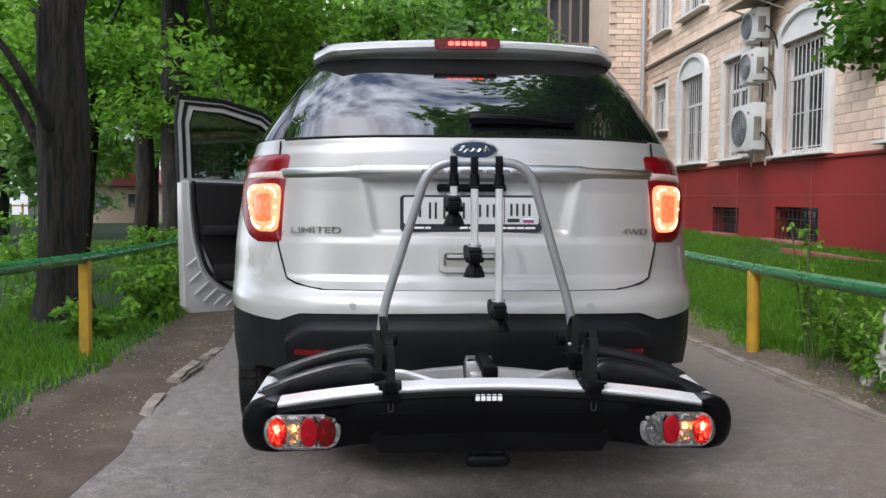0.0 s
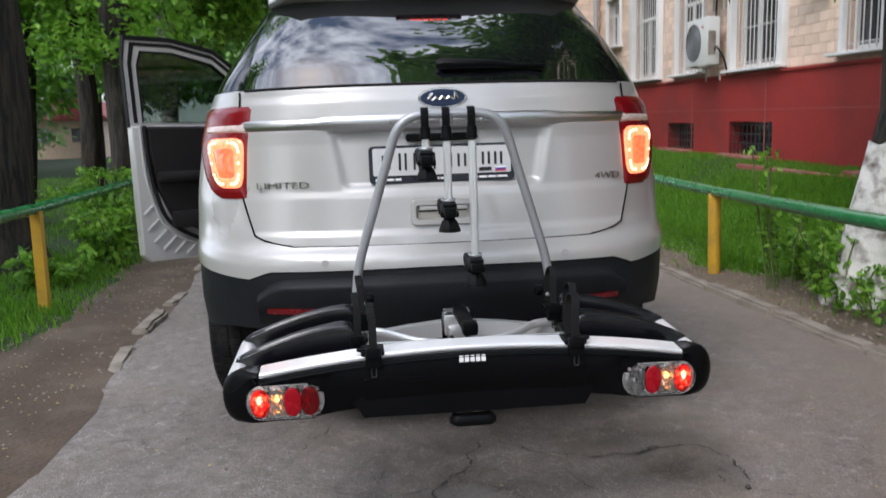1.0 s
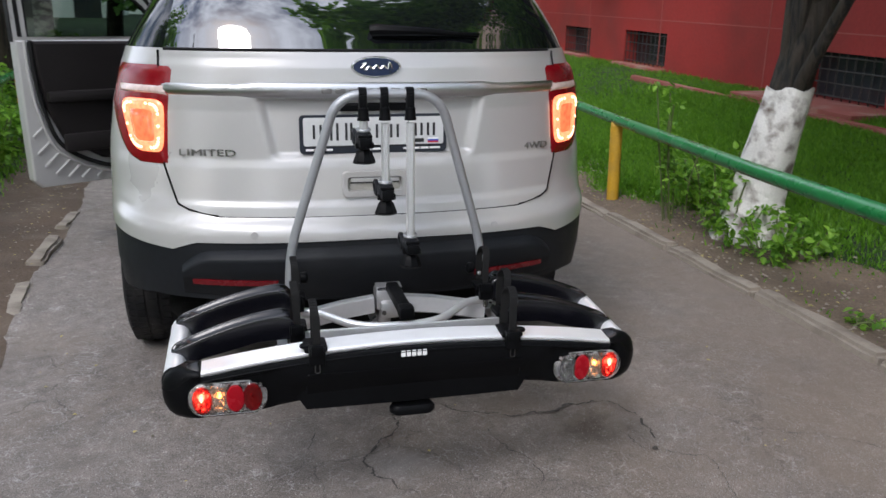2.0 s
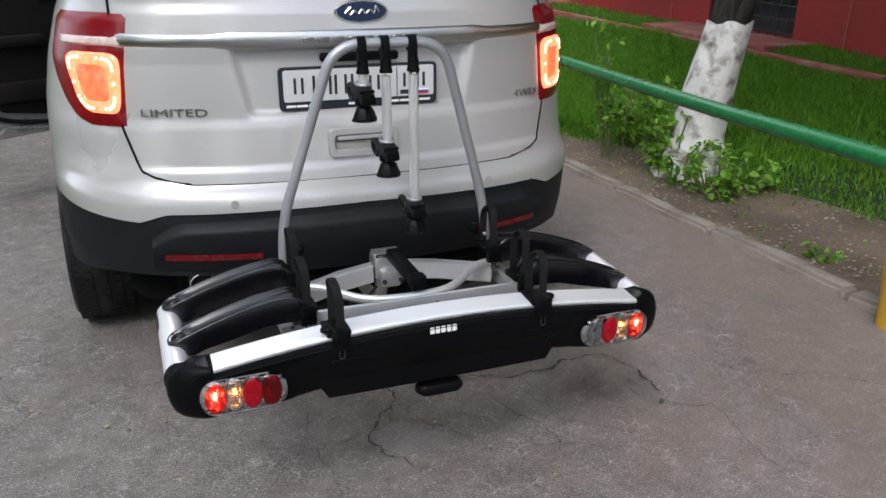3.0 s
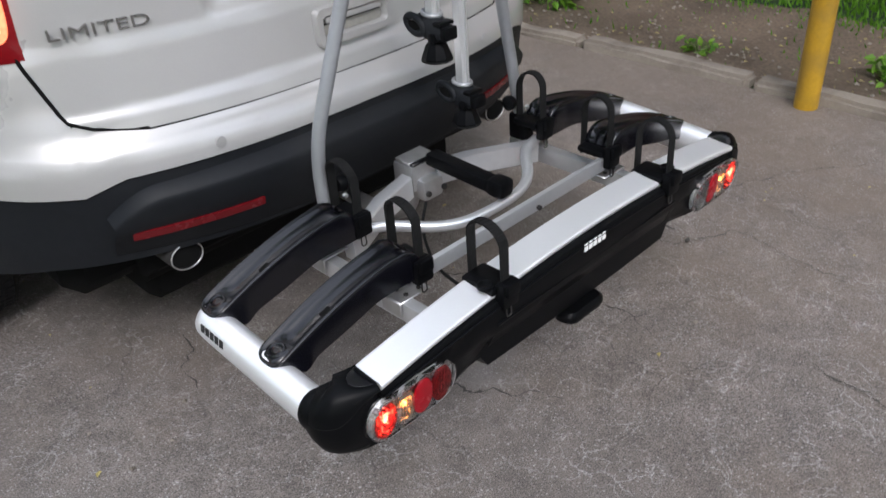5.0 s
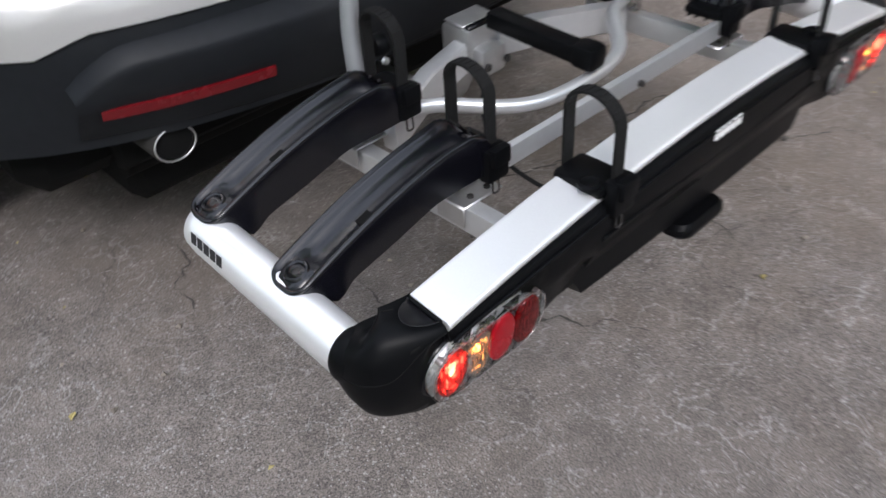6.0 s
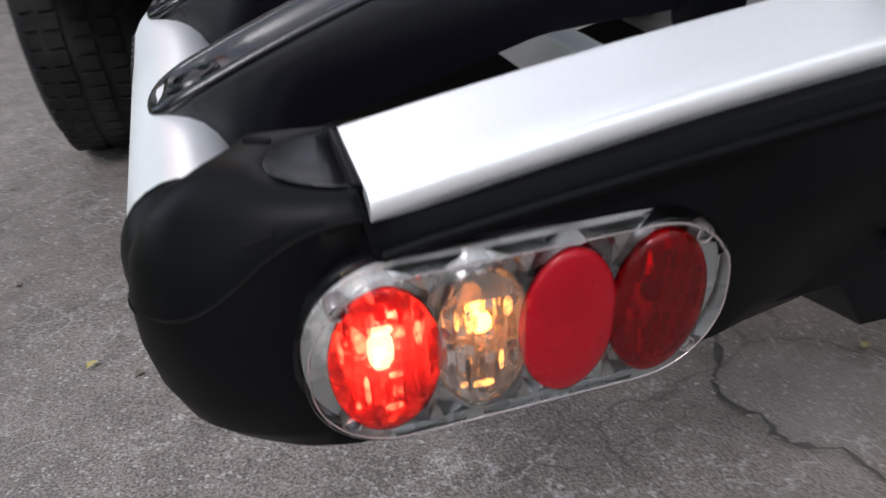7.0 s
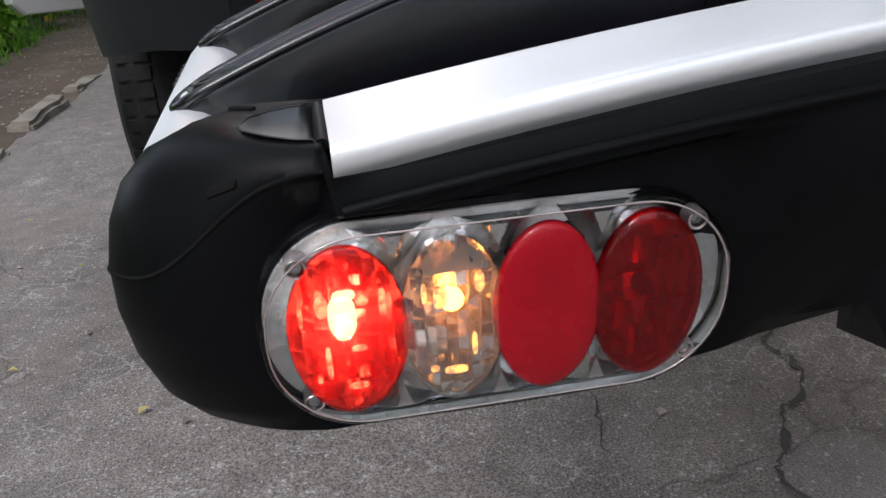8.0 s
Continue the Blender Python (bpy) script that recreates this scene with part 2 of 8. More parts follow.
    ch_x.inputs["B"].default_value = (0.50, 0.49, 0.47, 1)
    l.new(ch_k.outputs[0], ch_x.inputs["Factor"]), l.new(tint_in, ch_x.inputs["A"]), l.new(ch_x.outputs["Result"], b.inputs["Base Color"])
    bp = n.new("ShaderNodeBump")
    socket(bp, "Strength", 0.7), socket(bp, "Distance", 0.004)
    l.new(grit.outputs["Fac"], bp.inputs["Height"]), l.new(bp.outputs["Normal"], b.inputs["Normal"])
    return m


def leaf_material(name, color, bright, gloss=0.45):
    """Leaves that let some light through and differ one from the other."""
    m = bpy.data.materials.new(name)
    m.use_nodes = True
    n, l = m.node_tree.nodes, m.node_tree.links
    b = n["Principled BSDF"]
    geo, mix = n.new("ShaderNodeNewGeometry"), n.new("ShaderNodeMix")
    mix.data_type = "RGBA"
    mix.inputs["A"].default_value, mix.inputs["B"].default_value = (*color, 1), (*bright, 1)
    l.new(geo.outputs["Random Per Island"], mix.inputs["Factor"])
    l.new(mix.outputs["Result"], b.inputs["Base Color"])
    socket(b, "Roughness", gloss)
    tr, sh = n.new("ShaderNodeBsdfTranslucent"), n.new("ShaderNodeMixShader")
    l.new(mix.outputs["Result"], tr.inputs["Color"])
    sh.inputs[0].default_value = 0.5
    l.new(b.outputs[0], sh.inputs[1]), l.new(tr.outputs[0], sh.inputs[2]), l.new(sh.outputs[0], n["Material Output"].inputs["Surface"])
    return m


def bark_material(name, color, dark, stretch=0.16, scale=26.0):
    m = material(name, color, 0.9, var=0.3, scale=3, fine=40)
    n, l = m.node_tree.nodes, m.node_tree.links
    b = n["Principled BSDF"]
    src = b.inputs["Base Color"].links[0].from_socket
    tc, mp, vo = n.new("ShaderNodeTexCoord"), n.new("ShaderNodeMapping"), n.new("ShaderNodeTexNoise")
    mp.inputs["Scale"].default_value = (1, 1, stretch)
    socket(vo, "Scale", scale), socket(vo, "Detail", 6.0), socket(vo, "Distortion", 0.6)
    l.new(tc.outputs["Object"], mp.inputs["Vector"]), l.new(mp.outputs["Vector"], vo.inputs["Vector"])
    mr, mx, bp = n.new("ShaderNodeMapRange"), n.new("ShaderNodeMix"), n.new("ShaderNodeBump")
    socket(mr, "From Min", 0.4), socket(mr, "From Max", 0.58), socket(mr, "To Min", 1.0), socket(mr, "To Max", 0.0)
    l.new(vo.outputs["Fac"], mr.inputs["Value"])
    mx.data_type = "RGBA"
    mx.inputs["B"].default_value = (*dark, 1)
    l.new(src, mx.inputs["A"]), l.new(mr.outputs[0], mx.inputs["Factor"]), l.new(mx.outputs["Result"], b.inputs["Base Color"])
    socket(bp, "Strength", 1.0), socket(bp, "Distance", 0.03)
    l.new(vo.outputs["Fac"], bp.inputs["Height"]), l.new(bp.outputs["Normal"], b.inputs["Normal"])
    return m


def island_material(src, name):
    """The same surface, varied from piece to piece within one mesh."""
    m = src.copy()
    m.name = name
    n, l = m.node_tree.nodes, m.node_tree.links
    info = [q for q in n if q.bl_idname == "ShaderNodeObjectInfo"][0]
    geo = n.new("ShaderNodeNewGeometry")
    for link in list(info.outputs["Random"].links):
        l.new(geo.outputs["Random Per Island"], link.to_socket)
    return m


PAINT = material("pearl_white_paint", (0.435, 0.427, 0.417), 0.34, 0.2, var=0.03, scale=3, fine=300, coat=1.0, coat_rough=0.14)
CLAD = material("charcoal_bumper_plastic", (0.012, 0.0135, 0.016), 0.5, var=0.15, bump=0.12, bump_scale=500, ior=1.25, stain=(0.05, 0.048, 0.045), stain_amount=0.2, stain_scale=3)
BLACK = material("black_moulded_plastic", (0.0035, 0.0037, 0.0043), 0.40, var=0.15, bump=0.05, bump_scale=700, ior=1.17)
GLOSS = material("glossy_black_plastic", (0.003, 0.003, 0.004), 0.22, var=0.1, rough_var=0.05, ior=1.30, bump=0.015, bump_scale=300)
RUBBER = material("black_rubber", (0.010, 0.010, 0.010), 0.7, var=0.2, ior=1.25, bump=0.2, bump_scale=200)
# also used where only shade is: gaps, holes, the rooms of the house
DARK = material("dark_underside_and_shade", (0.006, 0.006, 0.006), 0.9, ior=1.2)
REARGLASS = material("tinted_rear_glass", (0.006, 0.007, 0.008), 0.03, var=0.1, ior=2.5, rough_var=0.005, fine=10)
DGLASS = material("tinted_glass", (0.006, 0.007, 0.008), 0.05, var=0.1, ior=1.45, rough_var=0.01, fine=10)
CHROME = material("chrome", (0.68, 0.68, 0.68), 0.22, 1.0, var=0.04, rough_var=0.04)
ALU = material("anodised_aluminium", (0.90, 0.90, 0.91), 0.40, 0.6, var=0.03, fine=400, rough_var=0.05)
TRAY = material("glossy_tray_plastic", (0.003, 0.003, 0.005), 0.24, var=0.1, rough_var=0.03, ior=1.52, bump=0.01, bump_scale=300)
SILVER = material("silver_lacquered_tube", (0.72, 0.73, 0.74), 0.36, 0.7, var=0.05, rough_var=0.05)
GREYTUBE = material("grey_lacquered_steel", (0.36, 0.37, 0.385), 0.42, 0.55, var=0.06)
STEEL = material("galvanised_steel", (0.55, 0.55, 0.55), 0.4, 0.9, var=0.12)
REDLENS = material("red_lens", (0.17, 0.003, 0.007), 0.20, var=0.2, scale=30, fine=200, coat=0.0, rough_var=0.04)
DULLRED = material("dull_red_reflector", (0.12, 0.003, 0.006), 0.25, var=0.2, scale=30, fine=300)
PLUG = material("satin_black_plug", (0.009, 0.009, 0.011), 0.36, var=0.1, ior=1.6)
REDREFL = material("red_reflector", (0.31, 0.002, 0.009), 0.26, var=0.15, scale=40, fine=700, bump=0.10, bump_scale=900, coat=0.25, ior=1.3)
REVGREY = material("dull_grey_hood", (0.42, 0.39, 0.37), 0.4, 0.2, var=0.1, scale=60)
REVBAND = material("pale_reversing_lens", (0.56, 0.44, 0.40), 0.18, 0.0, var=0.25, scale=40, coat=0.5)
SATIN = material("satin_bright_strip", (0.52, 0.52, 0.53), 0.33, 1.0, var=0.05, rough_var=0.04)
CLEARBAND = material("clear_lens_band", (0.42, 0.36, 0.35), 0.14, 0.5, var=0.35, scale=40)
REFLECTOR = material("silvered_reflector", (0.66, 0.66, 0.66), 0.28, 0.3, var=0.12, scale=40, bump=0.3, bump_scale=70, rough_var=0.05)
SATINGREY = material("beige_grey_plastic", (0.30, 0.29, 0.26), 0.5, var=0.15)
FRAMENAVY = material("plate_frame_plastic", (0.012, 0.016, 0.026), 0.35, var=0.2)
PLATEWHITE = material("plate_white", (0.56, 0.57, 0.57), 0.4, var=0.05)
INK = material("black_ink", (0.015, 0.015, 0.017), 0.5)
WHITE = material("white_print", (0.82, 0.82, 0.82), 0.4, var=0.04)
BADGEGREY = material("badge_grey", (0.28, 0.27, 0.26), 0.3, 0.8, var=0.1)
NAVY = material("navy_enamel", (0.01, 0.02, 0.06), 0.2, coat=1.0)
FLAGBLUE, FLAGRED = material("flag_blue", (0.03, 0.06, 0.4)), material("flag_red", (0.5, 0.03, 0.04))
TAIL_RING = glowing("lit_tail_bar", (1.0, 0.24, 0.10), 3.0, facets=60, low=0.7)
DIODE = glowing("lit_diode", (1.0, 0.62, 0.34), 4.5, facets=60, low=0.8)
TAIL_CORE = glowing("lit_tail_core", (1.0, 0.15, 0.050), 2.2, facets=34, low=0.6)
BRAKE = glowing("lit_brake_led", (1.0, 0.085, 0.06), 5.5, facets=40, low=0.7)
TAIL_SKIN = tinted("red_lens_skin", (0.95, 0.050, 0.040), milky=0.26, body=(0.95, 0.020, 0.020))
FOG_SKIN = tinted("dark_red_lens_skin", (0.85, 0.008, 0.020), milky=0.22, body=(0.70, 0.004, 0.012))
CLEAR_SKIN = tinted("clear_cover_skin", (0.94, 0.95, 0.95))
TURN_SKIN = tinted("clear_lens_skin", (0.96, 0.96, 0.96), milky=0.10, body=(0.9, 0.9, 0.9))
DOOR_SKIN = tinted("door_glass_skin", (0.40, 0.46, 0.42), 1.5, 0.02)
BOWL = material("silvered_bowl", (0.82, 0.81, 0.80), 0.24, 1.0, var=0.1, scale=60, rough_var=0.05)
DIMBOWL = material("dim_bowl", (0.70, 0.67, 0.67), 0.14, 0.85, var=0.3, scale=60, rough_var=0.05)
# glints of the bulbs in their mirrors, made as surfaces that glow themselves
TAIL_GLINT = glowing("tail_glint", (1.0, 0.70, 0.34), 26.0, base=(0.8, 0.7, 0.6), facets=330, low=0.05)
TURN_GLINT = glowing("turn_glint", (1.0, 0.36, 0.05), 3.6, base=(0.8, 0.7, 0.6), facets=330, low=0.1)
TAIL_HOT = glowing("hot_tail_glint", (1.0, 0.78, 0.44), 60.0, base=(0.8, 0.7, 0.6), facets=330, low=0.55)
TAIL_BULB = glowing("lit_tail_bulb", (1.0, 0.66, 0.38), 110.0, base=(0.8, 0.7, 0.6), facets=60, low=0.8)
TURN_BULB = glowing("lit_turn_bulb", (1.0, 0.27, 0.035), 26.0, base=(0.6, 0.2, 0.02), facets=60, low=0.8)
ASPHALT = asphalt_material()
# the trees' shade is put into this darker brown
SOIL = material("shaded_bare_soil", (0.078, 0.053, 0.036), 0.95, var=0.5, scale=2.2, fine=60, bump=0.9, bump_scale=50, stain=(0.15, 0.112, 0.082), stain_amount=0.6, stain_scale=2.5)
# paler copy of the same soil, for the unshaded kerb side
PALESOIL = material("pale_soil", (0.135, 0.100, 0.071), 0.95, var=0.5, scale=2.2, fine=60, bump=0.9, bump_scale=50, stain=(0.085, 0.062, 0.042), stain_amount=0.6, stain_scale=2.5)
TURF = material("turf", (0.014, 0.034, 0.006), 0.95, var=0.5, scale=1.2, fine=30, bump=0.8, bump_scale=60, stain=(0.045, 0.042, 0.020), stain_amount=0.2, stain_scale=0.8)
CONCRETE = material("kerb_concrete", (0.27, 0.235, 0.195), 0.9, var=0.2, scale=5, fine=60, bump=0.5, bump_scale=60, stain=(0.10, 0.08, 0.065), stain_amount=0.9, stain_scale=3, spread=0.3)
CRACKMAT = material("crack_dirt", (0.062, 0.056, 0.050), 0.95, var=0.3)
GREENPAINT = material("green_paint", (0.014, 0.165, 0.045), 0.28, var=0.15, scale=5, stain=(0.03, 0.20, 0.07), stain_amount=0.3, stain_scale=6, bump=0.08, bump_scale=40)
YELLOWPAINT = material("yellow_paint", (0.50, 0.29, 0.02), 0.5, var=0.15, scale=5, stain=(0.28, 0.18, 0.05), stain_amount=0.5, stain_scale=6, bump=0.1, bump_scale=40)
LIMEWASH = material("limewash", (0.66, 0.65, 0.61), 0.9, var=0.18, fine=90, stain=(0.12, 0.09, 0.07), stain_amount=0.95, stain_scale=9, bump=1.0, bump_scale=26)
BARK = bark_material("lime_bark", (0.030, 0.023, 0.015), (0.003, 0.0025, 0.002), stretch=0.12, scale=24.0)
BIRCH = bark_material("birch_bark", (0.55, 0.53, 0.48), (0.03, 0.03, 0.03), stretch=2.5, scale=7)
LEAF_A = leaf_material("maple_leaves", (0.075, 0.21, 0.018), (0.30, 0.56, 0.06))
LEAF_B = leaf_material("lime_leaves", (0.065, 0.17, 0.020), (0.24, 0.48, 0.06))
LEAF_FAR = leaf_material("far_leaves", (0.09, 0.21, 0.05), (0.32, 0.54, 0.18))
GRASS = leaf_material("grass_blades", (0.058, 0.172, 0.007), (0.172, 0.375, 0.022), 0.6)
STONE = material("facade_stone", (0.76, 0.58, 0.455), 0.85, var=0.22, scale=2, fine=30, spread=1.0, bump=0.2, bump_scale=30, stain=(0.48, 0.35, 0.25), stain_amount=0.5, stain_scale=1.2)
STONE_REST = island_material(STONE, "facade_stone_joined")
MORTAR = material("mortar", (0.58, 0.44, 0.345), 0.95, var=0.2, bump=0.3)
WELLRED = material("dusty_red_concrete", (0.25, 0.070, 0.052), 0.9, var=0.25, scale=3, stain=(0.28, 0.19, 0.15), stain_amount=0.7, stain_scale=3, bump=0.4, bump_scale=40)
REDWALL = material("red_plinth_paint", (0.275, 0.020, 0.016), 0.7, var=0.15, scale=1.0, fine=20, stain=(0.17, 0.018, 0.014), stain_amount=0.7, stain_scale=0.8, bump=0.2, bump_scale=25)
WHITEWASH = material("white_render", (0.72, 0.71, 0.69), 0.7, var=0.08, scale=2, stain=(0.55, 0.53, 0.5), stain_amount=0.4)
IRON = material("dark_iron", (0.03, 0.028, 0.027), 0.6, 0.3)
GRILLE = material("pale_painted_bars", (0.52, 0.50, 0.47), 0.5, var=0.1)
BASEGLASS = material("dark_window_glass", (0.03, 0.035, 0.04), 0.08, ior=1.6, rough_var=0.03)
ACWHITE = material("air_conditioner_plastic", (0.62, 0.62, 0.59), 0.5, var=0.06, stain=(0.45, 0.44, 0.40), stain_amount=0.5)
FANGREY = material("grey_fan_mouth", (0.13, 0.13, 0.13), 0.6, var=0.15)
ZINC = material("zinc_pipe", (0.45, 0.46, 0.48), 0.45, 0.7, var=0.1)
TRIMBLACK = material("door_trim", (0.012, 0.010, 0.010), 0.6, var=0.2, ior=1.3)
FARWALL = material("far_render", (0.66, 0.67, 0.68), 0.8, var=0.06)
FARROOF = material("far_red_roof", (0.26, 0.05, 0.05), 0.6)
TREAD = material("tyre_rubber", (0.012, 0.012, 0.013), 0.75, var=0.2, ior=1.25, bump=0.2, bump_scale=120, stain=(0.07, 0.065, 0.06), stain_amount=0.5, stain_scale=4)


# mesh helpers
class Shape:
    """Collects vertices and faces of one mesh."""

    def __init__(self):
        self.v, self.f = [], []

    def raw(self, verts, faces, m=None):
        k = len(self.v)
        for p in verts:
            q = (m @ Vector(p)) if m is not None else p
            self.v.append((q[0], q[1], q[2]))
        self.f += [tuple(i + k for i in fc) for fc in faces]
        return self

    def grid(self, rows, wrap_u=False, wrap_v=False, m=None):
        nu, nv = len(rows), len(rows[0])
        verts = [p for r in rows for p in r]
        faces = []
        for i in range(nu if wrap_u else nu - 1):
            for j in range(nv if wrap_v else nv - 1):
                a, b = i, (i + 1) % nu
                c, d = j, (j + 1) % nv
                faces.append((a * nv + c, b * nv + c, b * nv + d, a * nv + d))
        return self.raw(verts, faces, m)

    def rings(self, loops, caps=True, m=None):
        """Closed loops of equal length, joined one to the next."""
        n = len(loops[0])
        k = len(self.v)
        self.grid(loops, wrap_v=True, m=m)
        if caps:
            self.f.append(tuple(k + i for i in range(n)))
            e = k + (len(loops) - 1) * n
            self.f.append(tuple(e + i for i in reversed(range(n))))
        return self

    def box(self, c, s, bevel=0.0, m=None, seg=1):
        bm = bmesh.new()
        bmesh.ops.create_cube(bm, size=1.0)
        bmesh.ops.scale(bm, vec=s, verts=bm.verts)
        if bevel:
            bmesh.ops.bevel(bm, geom=bm.edges[:], offset=bevel, segments=seg, affect="EDGES", profile=0.6)
        bmesh.ops.translate(bm, vec=c, verts=bm.verts)
        bm.verts.index_update()
        self.raw([v.co.copy() for v in bm.verts], [[v.index for v in fc.verts] for fc in bm.faces], m)
        bm.free()
        return self

    def tube(self, path, r, n=12, m=None, caps=True, flat=1.0, up=None):
        """A round (or flattened) tube along a path; r: one radius, or one for each point."""
        path = [Vector(p) for p in path]
        rs = r if isinstance(r, (list, tuple)) else [r] * len(path)
        loops, ref = [], Vector(up) if up else None
        for i, p in enumerate(path):
            t = (path[min(i + 1, len(path) - 1)] - path[max(i - 1, 0)]).normalized()
            if ref is None:
                ref = t.orthogonal().normalized()
            a = (ref - t * ref.dot(t)).normalized()
            b = t.cross(a)
            if up is None:
                ref = a
            loops.append([p + a * (math.cos(q) * rs[i]) + b * (math.sin(q) * rs[i] * flat) for q in [2 * math.pi * k / n for k in range(n)]])
        return self.rings(loops, caps, m)

    def band(self, path, profile, side, m=None, caps=True):
        """A profile of (across, up) pairs swept along a path; side: the across direction."""
        path = [Vector(p) for p in path]
        s = Vector(side)
        loops = []
        for i, p in enumerate(path):
            t = (path[min(i + 1, len(path) - 1)] - path[max(i - 1, 0)]).normalized()
            nrm = t.cross(s).normalized()
            loops.append([p + s * a + nrm * b for a, b in profile])
        return self.rings(loops, caps, m)

    def revolve(self, profile, n=20, m=None, caps=True):
        loops = [[Vector((r * math.cos(2 * math.pi * k / n), r * math.sin(2 * math.pi * k / n), h)) for k in range(n)] for r, h in profile]
        return self.rings(loops, caps, m)

    def prism(self, outline, depth, m=None, bevel=0.0):
        """An outline in local x, y pushed out along z, its edges chamfered."""
        cx, cy = sum(p[0] for p in outline) / len(outline), sum(p[1] for p in outline) / len(outline)
        size = max(max(abs(p[0] - cx), abs(p[1] - cy)) for p in outline)
        k = 1 - bevel / size
        small = [(cx + (x - cx) * k, cy + (y - cy) * k) for x, y in outline]
        if bevel:
            loops = [[(x, y, 0) for x, y in small], [(x, y, bevel) for x, y in outline], [(x, y, depth - bevel) for x, y in outline], [(x, y, depth) for x, y in small]]
        else:
            loops = [[(x, y, 0) for x, y in outline], [(x, y, depth) for x, y in outline]]
        return self.rings([[Vector(p) for p in lp] for lp in loops], True, m)

    def make(self, name, mat, parent=None, label="", sharp=40, fix=True, smooth=True):
        me = bpy.data.meshes.new(name)
        me.from_pydata(self.v, [], self.f)
        if fix and len(self.f) < 20000:
            bm = bmesh.new()
            bm.from_mesh(me)
            bmesh.ops.recalc_face_normals(bm, faces=bm.faces)
            bm.to_mesh(me)
            bm.free()
        if smooth:
            me.shade_smooth()
            me.set_sharp_from_angle(angle=radians(sharp))
        me.materials.append(mat)
        ob = new(name, me)
        ob.parent = parent
        if label:
            ob["label"] = label
        return ob


def thing(name, label, category, at=(0, 0, 0), group="", kind="", m=None):
    """An empty at the base of a thing, for its parts."""
    ob = new(name)
    ob.empty_display_size = 0.05
    ob.matrix_world = m if m is not None else Matrix.Translation(at)
    return tagged(ob, label, category, group, kind)


def put(ob, parent):
    ob.parent = parent
    return ob


def words(name, text, size, m, mat, parent, depth=0.001, label="", width=None):
    """Raised letters in the built-in font, as a mesh."""
    cu = bpy.data.curves.new(name, "FONT")
    cu.body, cu.size, cu.extrude, cu.align_x, cu.align_y = text, size, depth, "CENTER", "CENTER"
    tmp = bpy.data.objects.new(name, cu)
    me = bpy.data.meshes.new_from_object(tmp)
    bpy.data.objects.remove(tmp)
    bpy.data.curves.remove(cu)
    if width:
        xs = [v.co.x for v in me.vertices]
        k = width / (max(xs) - min(xs))
        for v in me.vertices:
            v.co.x *= k
    me.transform(m)
    me.materials.clear()
    me.materials.append(mat)
    ob = new(name, me)
    ob.parent = parent
    if label:
        ob["label"] = label
    return ob


def curve_pts(keys, n=8):
    """A smooth path through key points (Catmull-Rom)."""
    ks = [Vector(k) for k in keys]
    out = []
    for i in range(len(ks) - 1):
        p0, p1, p2, p3 = ks[max(i - 1, 0)], ks[i], ks[i + 1], ks[min(i + 2, len(ks) - 1)]
        for j in range(n):
            t = j / n
            out.append(0.5 * ((2 * p1) + (p2 - p0) * t + (2 * p0 - 5 * p1 + 4 * p2 - p3) * t * t + (3 * p1 - p0 - 3 * p2 + p3) * t ** 3))
    return out + [ks[-1]]


def rounded(keys, r, n=6):
    """A polyline whose corners are rounded with about that radius."""
    ks = [Vector(k) for k in keys]
    out = [ks[0]]
    for a, b, c in zip(ks, ks[1:], ks[2:]):
        d1, d2 = (a - b), (c - b)
        k = min(r, d1.length * 0.49, d2.length * 0.49)
        p, q = b + d1.normalized() * k, b + d2.normalized() * k
        for j in range(n + 1):
            t = j / n
            out.append(p * (1 - t) ** 2 + b * 2 * t * (1 - t) + q * t * t)
    return out + [ks[-1]]


def round_rect(w, h, r, n=6):
    """Outline of a rounded rectangle about the origin."""
    out = []
    for cx, cy, a0 in ((w / 2 - r, h / 2 - r, 0), (-w / 2 + r, h / 2 - r, 90), (-w / 2 + r, -h / 2 + r, 180), (w / 2 - r, -h / 2 + r, 270)):
        out += [(cx + r * math.cos(radians(a0 + 90 * k / n)), cy + r * math.sin(radians(a0 + 90 * k / n))) for k in range(n + 1)]
    return out


def facing(x, y, z, turn=0.0, tip=0.0):
    """A pose whose local z looks out of the car's back (towards -y), local x to the right, local y up."""
    return pose(x, y, z, 90 + tip, 0, turn)


# the car: a lofted shell, then its panels and fittings
ZY = (0.30, 0.42, 0.50, 0.60, 0.70, 0.775, 0.805, 0.825, 0.865, 0.885, 1.00, 1.03, 1.20, 1.25, 1.30, 1.35, 1.40, 1.45, 1.74, 1.80, 1.84)
YR = (0.10, -0.02, -0.065, -0.085, -0.100, -0.100, -0.090, -0.055, -0.046, -0.034, -0.020, -0.011, -0.006, -0.010, -0.004, 0.004, 0.022, 0.055, 0.315, 0.37, 0.62)
ZW = (0.30, 0.45, 0.60, 0.80, 1.00, 1.20, 1.34, 1.40, 1.46, 1.60, 1.76, 1.80, 1.84)
HW = (0.90, 0.955, 0.972, 0.972, 0.965, 0.945, 0.915, 0.895, 0.865, 0.775, 0.675, 0.635, 0.54)
ZF = (0.30, 0.50, 0.75, 1.00, 1.08, 1.14, 1.20, 1.40, 1.75, 1.80, 1.84)
YF = (4.75, 4.90, 4.92, 4.88, 4.78, 4.30, 3.90, 3.50, 2.85, 2.75, 2.45)
WHEEL_Y, WHEEL_Z, ARCH = (1.10, 3.96), 0.385, 0.445


def rear0(z):
    bulge = 0.022 * (1 - ((z - 1.595) / 0.145) ** 2) if 1.45 < z < 1.74 else 0.0
    return float(np.interp(z, ZY, YR)) - bulge


